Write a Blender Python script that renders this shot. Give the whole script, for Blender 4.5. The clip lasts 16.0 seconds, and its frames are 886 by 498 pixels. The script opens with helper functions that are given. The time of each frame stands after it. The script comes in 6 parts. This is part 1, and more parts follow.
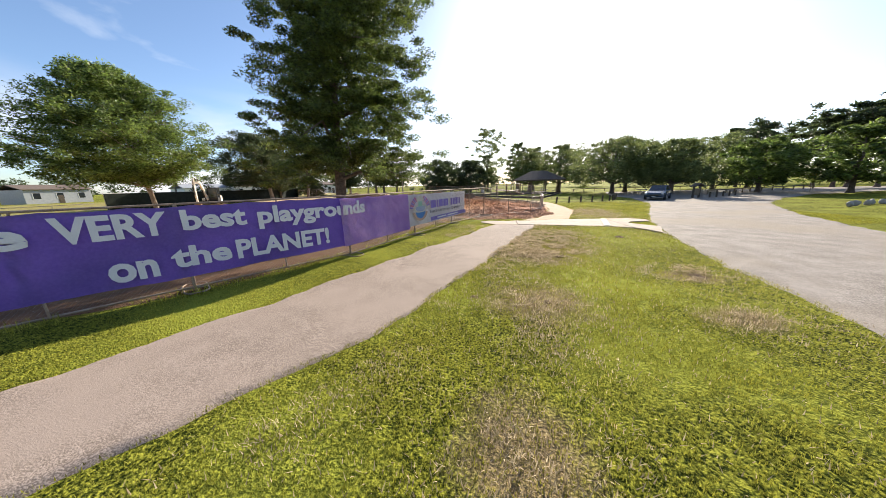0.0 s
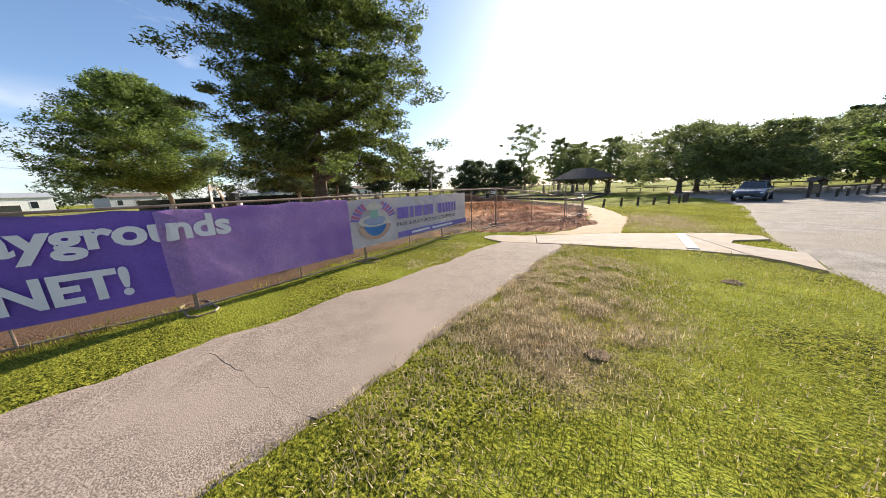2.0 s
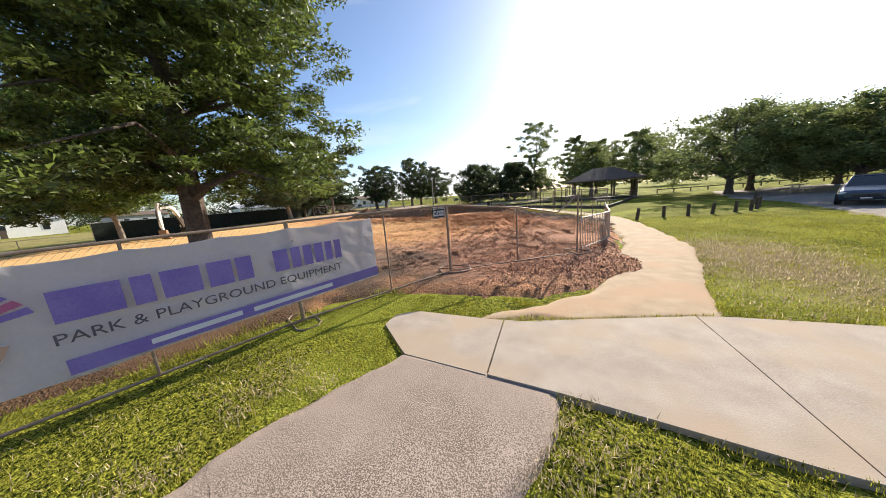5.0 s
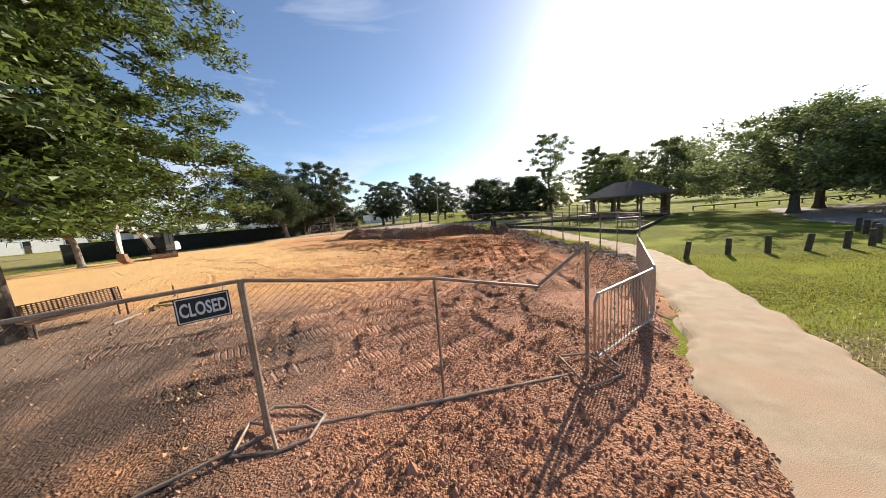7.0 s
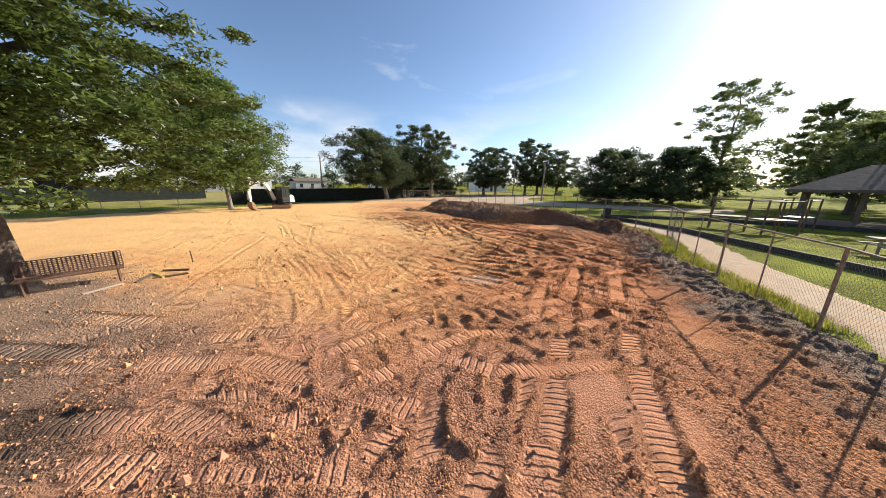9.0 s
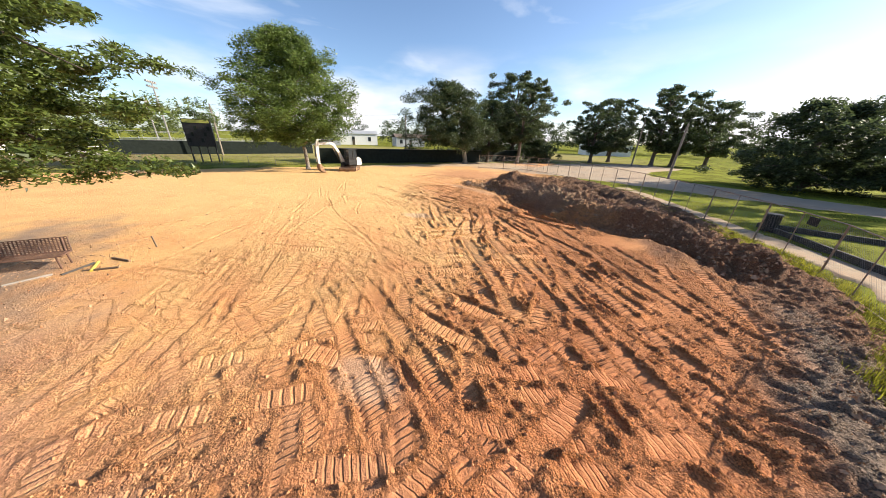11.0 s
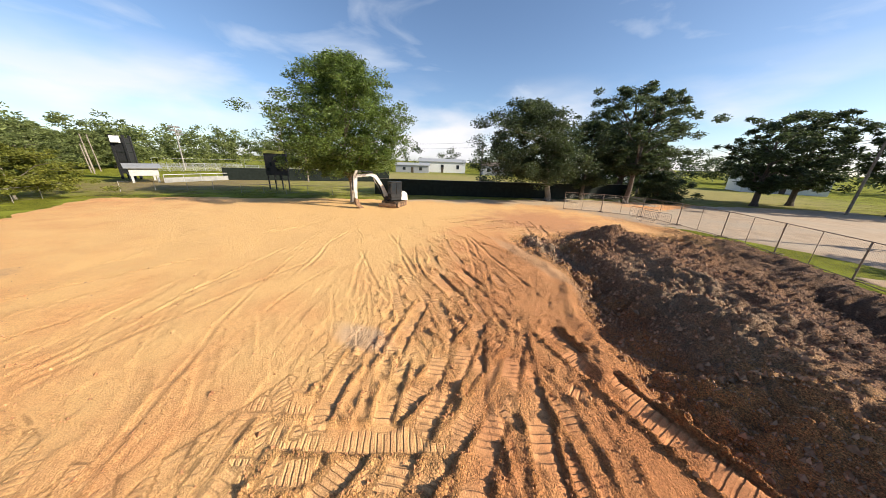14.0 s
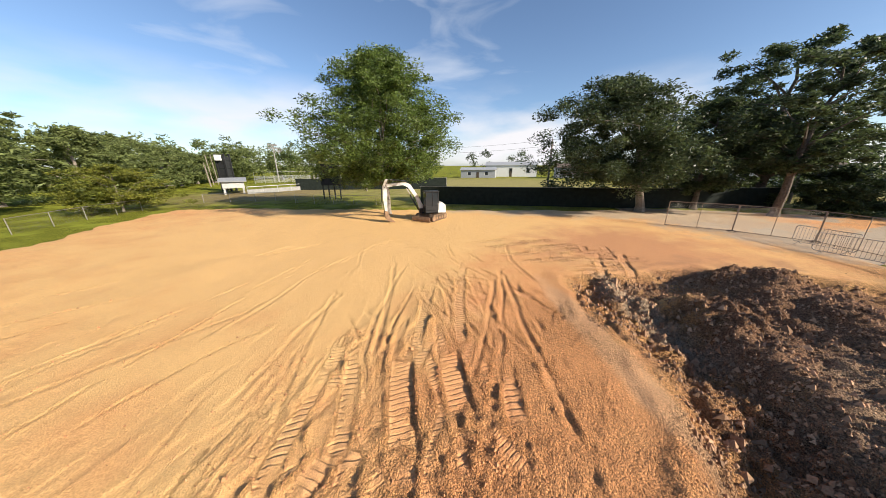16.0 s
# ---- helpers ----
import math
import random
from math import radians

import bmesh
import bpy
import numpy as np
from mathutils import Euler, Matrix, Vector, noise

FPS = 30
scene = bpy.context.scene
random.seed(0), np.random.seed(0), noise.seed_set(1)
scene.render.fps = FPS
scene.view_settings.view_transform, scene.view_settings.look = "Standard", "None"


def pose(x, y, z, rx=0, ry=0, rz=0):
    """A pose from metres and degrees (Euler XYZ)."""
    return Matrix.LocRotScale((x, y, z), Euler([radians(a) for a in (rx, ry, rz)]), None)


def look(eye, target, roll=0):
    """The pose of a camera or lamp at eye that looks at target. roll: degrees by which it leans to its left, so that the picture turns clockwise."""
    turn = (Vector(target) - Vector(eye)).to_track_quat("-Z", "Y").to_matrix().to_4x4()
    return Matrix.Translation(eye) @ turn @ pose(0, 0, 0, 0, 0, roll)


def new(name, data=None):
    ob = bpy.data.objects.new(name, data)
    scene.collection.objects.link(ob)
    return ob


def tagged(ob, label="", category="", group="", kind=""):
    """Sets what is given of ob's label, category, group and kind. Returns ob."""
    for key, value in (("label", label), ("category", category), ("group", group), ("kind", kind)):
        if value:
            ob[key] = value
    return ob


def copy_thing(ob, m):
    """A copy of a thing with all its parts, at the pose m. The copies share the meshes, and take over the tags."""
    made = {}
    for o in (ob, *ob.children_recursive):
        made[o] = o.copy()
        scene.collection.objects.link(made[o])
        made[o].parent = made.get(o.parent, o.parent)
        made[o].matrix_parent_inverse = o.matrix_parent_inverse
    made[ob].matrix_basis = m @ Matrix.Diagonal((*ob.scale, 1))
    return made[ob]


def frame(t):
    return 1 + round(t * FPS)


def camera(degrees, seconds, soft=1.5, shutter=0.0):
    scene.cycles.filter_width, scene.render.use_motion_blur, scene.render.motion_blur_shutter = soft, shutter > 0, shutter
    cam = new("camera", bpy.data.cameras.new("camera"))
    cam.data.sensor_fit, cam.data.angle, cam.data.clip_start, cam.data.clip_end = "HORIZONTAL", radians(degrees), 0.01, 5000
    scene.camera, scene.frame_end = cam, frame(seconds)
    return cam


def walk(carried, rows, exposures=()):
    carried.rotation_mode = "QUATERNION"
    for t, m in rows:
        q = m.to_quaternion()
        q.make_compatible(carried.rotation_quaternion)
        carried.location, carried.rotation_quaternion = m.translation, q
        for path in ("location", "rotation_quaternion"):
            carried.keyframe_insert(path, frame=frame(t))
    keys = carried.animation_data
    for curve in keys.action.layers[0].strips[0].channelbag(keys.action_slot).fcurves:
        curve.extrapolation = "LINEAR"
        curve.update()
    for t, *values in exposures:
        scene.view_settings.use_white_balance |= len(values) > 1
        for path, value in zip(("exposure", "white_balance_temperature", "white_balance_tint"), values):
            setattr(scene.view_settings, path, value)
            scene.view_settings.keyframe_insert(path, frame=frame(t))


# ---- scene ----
cam = camera(118.0, 16.0, soft=0.45)
PATH = [
    (0, (1.61, 3.443, 2.064), (1.288, 5.362, 1.598), -1.5),
    (0.5, (1.992, 4.617, 2.035), (1.643, 6.529, 1.567), -1.0),
    (1, (2.425, 5.83, 1.998), (1.979, 7.722, 1.526), -1.2),
    (1.5, (2.71, 7.019, 1.933), (2.179, 8.892, 1.473), -2.0),
    (2, (2.915, 8.156, 1.902), (2.31, 10.011, 1.463), -2.5),
    (2.5, (3.135, 9.205, 1.875), (2.43, 11.027, 1.446), -2.4),
    (3, (3.233, 10.192, 1.84), (2.44, 11.975, 1.401), -2.4),
    (3.5, (3.426, 11.441, 1.904), (2.622, 13.221, 1.472), -4.0),
    (4, (3.551, 12.541, 1.858), (2.796, 14.346, 1.441), -4.2),
    (4.2, (3.606, 12.959, 1.909), (2.884, 14.775, 1.484), -3.8),
    (6.3, (4.202, 17.768, 2.151), (3.437, 19.594, 1.865), -5.6),
    (7, (4.467, 19.681, 2.365), (3.632, 21.478, 2.092), -4.5),
    (7.5, (4.701, 21.051, 2.522), (3.768, 22.796, 2.23), -2.1),
    (8, (4.745, 22.304, 2.638), (3.673, 23.966, 2.336), -1.3),
    (8.5, (4.613, 23.547, 2.756), (3.332, 25.047, 2.43), -0.0),
    (8.7, (4.535, 24.019, 2.797), (3.183, 25.441, 2.411), 0.1),
    (10.8, (3.468, 30.392, 4.039), (1.776, 31.117, 3.257), 1.8),
    (11, (3.104, 30.876, 4.044), (1.383, 31.542, 3.272), 1.9),
    (11.5, (1.979, 31.9, 4.082), (0.203, 32.436, 3.335), 2.1),
    (12, (0.991, 32.852, 4.206), (-0.823, 33.253, 3.467), 1.7),
    (12.5, (-0.333, 33.85, 4.262), (-2.15, 34.149, 3.482), 1.4),
    (13, (-1.801, 34.845, 4.333), (-3.645, 35.094, 3.599), 1.5),
    (13.5, (-3.271, 35.788, 4.473), (-5.157, 35.965, 3.833), 1.8),
    (14, (-4.754, 36.682, 4.526), (-6.654, 36.727, 3.903), 2.0),
    (14.5, (-6.132, 37.502, 4.501), (-8.032, 37.371, 3.891), 2.5),
    (15, (-7.578, 38.027, 4.557), (-9.454, 37.718, 3.935), 3.1),
    (15.5, (-8.962, 38.374, 4.506), (-10.817, 37.947, 3.892), 2.4),
    (16, (-10.186, 38.86, 4.515), (-12.035, 38.39, 3.917), -0.4),
]
walk(cam, [(t, look(eye, target, roll)) for t, eye, target, roll in PATH],
     [(0, 1.0), (4.2, 0.97), (6.5, 0.8), (8.7, 0.8), (10.8, 1.0), (12.5, 0.85), (14, 0.75), (16, 0.68)])

# ---- world, sun ----
SUN_AZ, SUN_EL = 15.0, 26.0          # degrees right of +Y, above the horizon
world = bpy.data.worlds.new("sky_world")
scene.world = world
world.use_nodes = True
wn, wl = world.node_tree.nodes, world.node_tree.links
wn.clear()
sky = wn.new("ShaderNodeTexSky")
sky.sky_type, sky.sun_disc = "NISHITA", False
sky.sun_elevation, sky.sun_rotation = radians(SUN_EL), radians(SUN_AZ)
sky.air_density, sky.dust_density, sky.ozone_density = 0.82, 0.7, 2.6
bg, wout = wn.new("ShaderNodeBackground"), wn.new("ShaderNodeOutputWorld")
bg.inputs["Strength"].default_value = 0.108
wtc, wmap, wno, wrr, wmx = (wn.new("ShaderNodeTexCoord"), wn.new("ShaderNodeMapping"), wn.new("ShaderNodeTexNoise"),
                            wn.new("ShaderNodeValToRGB"), wn.new("ShaderNodeMix"))
wmap.inputs["Scale"].default_value = (1.2, 1.6, 5.0)
wno.inputs["Scale"].default_value, wno.inputs["Detail"].default_value = 1.7, 7.0
wno.inputs["Distortion"].default_value = 0.6
wrr.color_ramp.elements[0].position, wrr.color_ramp.elements[1].position = 0.58, 0.85
wrr.color_ramp.elements[1].color = (0.75, 0.75, 0.75, 1)
wmx.data_type = "RGBA"
wmx.inputs["B"].default_value = (5.4, 5.6, 6.0, 1)
wl.new(wtc.outputs["Generated"], wmap.inputs["Vector"])
wl.new(wmap.outputs["Vector"], wno.inputs["Vector"])
wl.new(wno.outputs["Fac"], wrr.inputs["Fac"])
wl.new(wrr.outputs["Color"], wmx.inputs["Factor"])
wl.new(sky.outputs["Color"], wmx.inputs["A"])
# low cloud banks over the horizon
sep, lift, bank, brr, bmu, bmx = (wn.new(k) for k in ("ShaderNodeSeparateXYZ", "ShaderNodeMapRange", "ShaderNodeTexNoise", "ShaderNodeValToRGB", "ShaderNodeMath", "ShaderNodeMix"))
bmap = wn.new("ShaderNodeMapping")
bmap.inputs["Scale"].default_value = (1.0, 1.0, 3.2)
lift.inputs["From Min"].default_value, lift.inputs["From Max"].default_value = 0.26, 0.1
bank.inputs["Scale"].default_value, bank.inputs["Detail"].default_value = 2.6, 8.0
brr.color_ramp.elements[0].position, brr.color_ramp.elements[1].position = 0.44, 0.66
bmu.operation, bmx.data_type = "MULTIPLY", "RGBA"
bmx.inputs["B"].default_value = (5.6, 5.5, 5.7, 1)
wl.new(wtc.outputs["Generated"], sep.inputs["Vector"])
wl.new(sep.outputs["Z"], lift.inputs["Value"])
wl.new(wtc.outputs["Generated"], bmap.inputs["Vector"])
wl.new(bmap.outputs["Vector"], bank.inputs["Vector"])
wl.new(bank.outputs["Fac"], brr.inputs["Fac"])
wl.new(lift.outputs["Result"], bmu.inputs[0])
wl.new(brr.outputs["Color"], bmu.inputs[1])
wl.new(bmu.outputs[0], bmx.inputs["Factor"])
wl.new(wmx.outputs["Result"], bmx.inputs["A"])
wl.new(bmx.outputs["Result"], bg.inputs["Color"])
wl.new(bg.outputs["Background"], wout.inputs["Surface"])

sun = new("sun", bpy.data.lights.new("sun", "SUN"))
sun.data.energy, sun.data.angle, sun.data.color = 5.2, radians(0.55), (1.0, 0.9, 0.74)
_d = Vector((math.sin(radians(SUN_AZ)) * math.cos(radians(SUN_EL)), math.cos(radians(SUN_AZ)) * math.cos(radians(SUN_EL)), math.sin(radians(SUN_EL))))
sun.matrix_world = look(_d * 50, (0, 0, 0))

# ---- materials ----
def mat(name, c1, c2, rough=0.8, scale=6.0, fine=60.0, bump=0.15, metal=0.0, c3=None, island=0.0, spec=0.3, big=0.4, transl=0.0, contrast=(0.35, 0.68), grain=0.45):
    """Two colours mixed by noise at two scales, a third by slow stains, fine relief."""
    m = bpy.data.materials.new(name)
    m.use_nodes = True
    n, l = m.node_tree.nodes, m.node_tree.links
    b = n["Principled BSDF"]
    tc = n.new("ShaderNodeTexCoord")
    a, f, g = (n.new("ShaderNodeTexNoise") for _ in range(3))
    for node, sc, det in ((a, scale, 5.0), (f, fine, 4.0), (g, big, 3.0)):
        node.inputs["Scale"].default_value, node.inputs["Detail"].default_value = sc, det
        l.new(tc.outputs["Object"], node.inputs["Vector"])
    add = n.new("ShaderNodeMath")
    add.operation = "MULTIPLY_ADD"
    add.inputs[1].default_value = grain
    l.new(f.outputs["Fac"], add.inputs[0])
    half = n.new("ShaderNodeMath")
    half.operation = "MULTIPLY"
    half.inputs[1].default_value = 1 - grain
    l.new(a.outputs["Fac"], half.inputs[0])
    l.new(half.outputs[0], add.inputs[2])
    r = n.new("ShaderNodeValToRGB")
    r.color_ramp.elements[0].position, r.color_ramp.elements[1].position = contrast
    r.color_ramp.elements[0].color, r.color_ramp.elements[1].color = (*c1, 1), (*c2, 1)
    l.new(add.outputs[0], r.inputs["Fac"])
    last = r.outputs["Color"]
    if c3:
        mr, mx = n.new("ShaderNodeValToRGB"), n.new("ShaderNodeMix")
        mr.color_ramp.elements[0].position, mr.color_ramp.elements[1].position = 0.46, 0.66
        mx.data_type = "RGBA"
        mx.inputs["B"].default_value = (*c3, 1)
        l.new(g.outputs["Fac"], mr.inputs["Fac"])
        l.new(mr.outputs["Color"], mx.inputs["Factor"])
        l.new(last, mx.inputs["A"])
        last = mx.outputs["Result"]
    if island:
        gi, hs, mp = n.new("ShaderNodeNewGeometry"), n.new("ShaderNodeHueSaturation"), n.new("ShaderNodeMapRange")
        mp.inputs["To Min"].default_value, mp.inputs["To Max"].default_value = 1 - island, 1 + island
        l.new(gi.outputs["Random Per Island"], mp.inputs["Value"])
        l.new(mp.outputs["Result"], hs.inputs["Value"])
        l.new(last, hs.inputs["Color"])
        last = hs.outputs["Color"]
    l.new(last, b.inputs["Base Color"])
    b.inputs["Roughness"].default_value, b.inputs["Metallic"].default_value = rough, metal
    b.inputs["Specular IOR Level"].default_value = spec
    if bump:
        bp = n.new("ShaderNodeBump")
        bp.inputs["Strength"].default_value, bp.inputs["Distance"].default_value = min(1, bump * 3), bump * 0.06
        l.new(add.outputs[0], bp.inputs["Height"])
        l.new(bp.outputs["Normal"], b.inputs["Normal"])
    if transl:
        t, ms = n.new("ShaderNodeBsdfTranslucent"), n.new("ShaderNodeMixShader")
        ms.inputs["Fac"].default_value = transl
        l.new(last, t.inputs["Color"])
        l.new(b.outputs[0], ms.inputs[1])
        l.new(t.outputs[0], ms.inputs[2])
        l.new(ms.outputs[0], n["Material Output"].inputs["Surface"])
    return m


# the near-black green flecks of the ground paint in shade between blades
GRASS = mat("grass_ground", (0.025, 0.035, 0.005), (0.31, 0.31, 0.04), 0.95, 9.0, 34.0, 1.0, c3=(0.27, 0.29, 0.04), big=0.35, contrast=(0.42, 0.6), grain=0.7, spec=0.04)
BLADE = mat("grass_blades", (0.14, 0.155, 0.014), (0.39, 0.36, 0.048), 0.6, 0.9, 22.0, 0.0, island=0.6, transl=0.45, c3=(0.36, 0.34, 0.06), big=0.5)
STRAW = mat("dry_thatch", (0.32, 0.24, 0.14), (0.68, 0.56, 0.38), 0.95, 4.0, 40.0, 0.0, island=0.5, transl=0.4)
ASPHALT = mat("worn_asphalt", (0.15, 0.115, 0.092), (0.42, 0.335, 0.28), 0.92, 3.0, 85.0, 0.16, c3=(0.33, 0.26, 0.215), big=0.5, contrast=(0.44, 0.57), grain=0.88)
ROADM = mat("gravelly_road", (0.17, 0.145, 0.125), (0.4, 0.35, 0.31), 0.92, 1.5, 55.0, 0.4, c3=(0.3, 0.25, 0.2), big=0.25, contrast=(0.38, 0.62), grain=0.7)
CONC = mat("pale_concrete", (0.3, 0.245, 0.2), (0.46, 0.39, 0.325), 0.88, 2.5, 70.0, 0.15, c3=(0.4, 0.31, 0.23), big=1.1)
SAND = mat("sandy_path_surface", (0.33, 0.23, 0.14), (0.5, 0.38, 0.26), 0.92, 3.0, 110.0, 0.2, c3=(0.44, 0.29, 0.18), big=0.9, grain=0.6, contrast=(0.38, 0.63))
BARK = mat("tree_bark", (0.06, 0.045, 0.035), (0.2, 0.16, 0.13), 0.95, 7.0, 50.0, 0.8)
PALEBARK = mat("pale_tree_bark", (0.16, 0.13, 0.1), (0.36, 0.31, 0.26), 0.95, 5.0, 40.0, 0.6)
LEAF_A = mat("leaf_mid_green", (0.11, 0.14, 0.045), (0.25, 0.285, 0.1), 0.55, 0.5, 3.0, 0.0, island=0.5, transl=0.5)
LEAF_B = mat("leaf_fresh_green", (0.075, 0.118, 0.024), (0.2, 0.265, 0.06), 0.4, 0.4, 3.0, 0.0, island=0.65, transl=0.58, spec=0.5)
LEAF_O = mat("leaf_oak_green", (0.055, 0.085, 0.018), (0.165, 0.21, 0.045), 0.42, 0.4, 3.0, 0.0, island=0.65, transl=0.5, spec=0.45)
LEAF_C = mat("leaf_dark_green", (0.04, 0.058, 0.024), (0.1, 0.13, 0.048), 0.45, 0.4, 3.0, 0.0, island=0.5, transl=0.5, spec=0.5)
LEAF_D = mat("leaf_olive", (0.1, 0.125, 0.02), (0.27, 0.26, 0.045), 0.5, 0.5, 3.0, 0.0, island=0.45, transl=0.4)
GALV = mat("galvanised_steel", (0.3, 0.27, 0.24), (0.5, 0.46, 0.42), 0.45, 8.0, 60.0, 0.05, metal=0.75)
RUSTY = mat("rusty_fence_tube", (0.2, 0.13, 0.09), (0.42, 0.34, 0.27), 0.6, 6.0, 60.0, 0.1, metal=0.4)
BLACK = mat("black_paint", (0.012, 0.012, 0.013), (0.035, 0.035, 0.036), 0.5, 5.0, 50.0, 0.05)
WHITE = mat("white_paint", (0.66, 0.65, 0.62), (0.8, 0.79, 0.77), 0.5, 3.0, 50.0, 0.03)
WOOD = mat("weathered_wood", (0.12, 0.085, 0.055), (0.27, 0.21, 0.15), 0.9, 5.0, 45.0, 0.3)
DARKWOOD = mat("dark_weathered_post", (0.05, 0.04, 0.03), (0.13, 0.1, 0.075), 0.9, 5.0, 45.0, 0.3)
PURPLE = mat("purple_vinyl", (0.2, 0.13, 0.45), (0.27, 0.18, 0.56), 0.45, 1.2, 25.0, 0.04, big=0.7, transl=0.5)
LILAC = mat("faded_lilac_vinyl", (0.56, 0.38, 0.72), (0.72, 0.54, 0.82), 0.5, 1.6, 25.0, 0.04, transl=0.68, c3=(0.5, 0.33, 0.68), big=0.9, contrast=(0.42, 0.6))
PALEVINYL = mat("pale_vinyl", (0.74, 0.71, 0.74), (0.82, 0.8, 0.82), 0.5, 1.0, 25.0, 0.04, transl=0.62)
DARKSCREEN = mat("dark_green_windscreen", (0.008, 0.012, 0.01), (0.022, 0.03, 0.024), 0.9, 2.0, 40.0, 0.1)

# ---- mesh helpers ----
def mesh_np(name, v, f, material=None, smooth=False):
    """A mesh from arrays of corners and of equal-sized faces."""
    v, f = np.asarray(v, np.float32), np.asarray(f, np.int32)
    me = bpy.data.meshes.new(name)
    k = f.shape[1]
    me.vertices.add(len(v))
    me.vertices.foreach_set("co", v.ravel())
    me.loops.add(f.size)
    me.loops.foreach_set("vertex_index", f.ravel())
    me.polygons.add(len(f))
    me.polygons.foreach_set("loop_start", np.arange(0, f.size, k, dtype=np.int32))
    me.polygons.foreach_set("use_smooth", np.full(len(f), smooth))
    me.update(calc_edges=True)
    if material:
        me.materials.append(material)
    return me


def part(name, bm, material, parent, label=""):
    """Links a bmesh as one mesh object under a thing or a part."""
    me = bpy.data.meshes.new(name)
    bm.to_mesh(me)
    bm.free()
    me.materials.append(material)
    ob = new(name, me)
    ob.parent = parent
    if label:
        ob["label"] = label
    return ob


def part_me(name, me, parent, label=""):
    ob = new(name, me)
    ob.parent = parent
    if label:
        ob["label"] = label
    return ob


def thing(name, label, category, m=None, group="", kind=""):
    ob = new(name)
    if m is not None:
        ob.matrix_basis = m
    return tagged(ob, label, category, group, kind)


def box(bm, x0, y0, z0, x1, y1, z1, bevel=0.0, m=None):
    r = bmesh.ops.create_cube(bm, size=1)
    vs = r["verts"]
    t = Matrix.Translation(((x0 + x1) / 2, (y0 + y1) / 2, (z0 + z1) / 2)) @ Matrix.Diagonal((x1 - x0, y1 - y0, z1 - z0, 1))
    bmesh.ops.transform(bm, matrix=(m @ t) if m else t, verts=vs)
    if bevel:
        es = list({e for v in vs for e in v.link_edges})
        bmesh.ops.bevel(bm, geom=es, offset=bevel, segments=1, affect="EDGES")
    return bm


def tube(bm, a, b, r, r2=None, n=8):
    a, b = Vector(a), Vector(b)
    d = b - a
    m = Matrix.Translation((a + b) / 2) @ d.to_track_quat("Z", "Y").to_matrix().to_4x4()
    bmesh.ops.create_cone(bm, cap_ends=True, segments=n, radius1=r, radius2=r if r2 is None else r2, depth=d.length, matrix=m)
    return bm


def pipe(bm, pts, r, n=8):
    """One bent tube through the points, closed on itself where they end as they began."""
    P = [Vector(p) for p in pts]
    ring = len(P) > 3 and (P[0] - P[-1]).length < 1e-6
    if ring:
        P.pop()
    k = len(P)
    up, rings = None, []
    for i in range(k):
        a, b = P[i - 1] if i or ring else P[0], P[(i + 1) % k] if i < k - 1 or ring else P[-1]
        d = ((b - P[i]).normalized() if b != P[i] else Vector()) + ((P[i] - a).normalized() if a != P[i] else Vector())
        d.normalize()
        if up is None:
            up = d.orthogonal()
        up = (up - d * up.dot(d)).normalized()
        side = d.cross(up)
        rings.append([bm.verts.new(P[i] + (up * math.cos(2 * math.pi * j / n) + side * math.sin(2 * math.pi * j / n)) * r) for j in range(n)])
    shift = 0
    if ring:
        shift = min(range(n), key=lambda s: (rings[0][s].co - rings[-1][0].co).length)
    for i in range(k if ring else k - 1):
        o = shift if i == k - 1 else 0
        for j in range(n):
            bm.faces.new((rings[i][j], rings[i][(j + 1) % n], rings[(i + 1) % k][(j + 1 + o) % n], rings[(i + 1) % k][(j + o) % n]))
    if not ring:
        bm.faces.new(rings[0][::-1])
        bm.faces.new(rings[-1])
    return bm


def B():
    return bmesh.new()


def poly_sd(px, py, poly):
    """Signed distance to a polygon, negative inside."""
    p = np.array(poly, float)
    q = np.roll(p, -1, 0)
    d = np.full(px.shape, 1e9)
    inside = np.zeros(px.shape, bool)
    for (ax, ay), (bx, by) in zip(p, q):
        ex, ey = bx - ax, by - ay
        t = np.clip(((px - ax) * ex + (py - ay) * ey) / (ex * ex + ey * ey), 0, 1)
        d = np.minimum(d, np.hypot(px - ax - t * ex, py - ay - t * ey))
        c = (ay > py) != (by > py)
        with np.errstate(divide="ignore", invalid="ignore"):
            inside ^= c & (px < ex * (py - ay) / (ey if ey else 1e-9) + ax)
    return np.where(inside, -d, d)


_rng = np.random.default_rng(7)
_LAT = _rng.random((64, 64))


def vnoise(x, y, s, seed=0):
    """Smooth value noise with period 64 s, between -1 and 1."""
    u, v = x / s + seed * 17.3, y / s + seed * 9.7
    i, j = np.floor(u).astype(int), np.floor(v).astype(int)
    a, b = u - i, v - j
    a, b = a * a * (3 - 2 * a), b * b * (3 - 2 * b)
    g = lambda p, q: _LAT[p % 64, q % 64]
    return 2 * ((g(i, j) * (1 - a) + g(i + 1, j) * a) * (1 - b) + (g(i, j + 1) * (1 - a) + g(i + 1, j + 1) * a) * b) - 1


def fbm(x, y, s, octaves=4, seed=0):
    return sum(vnoise(x, y, s / 2 ** k, seed + k) / 2 ** k for k in range(octaves))


def smooth(a, b, x):
    t = np.clip((x - a) / (b - a), 0, 1)
    return t * t * (3 - 2 * t)


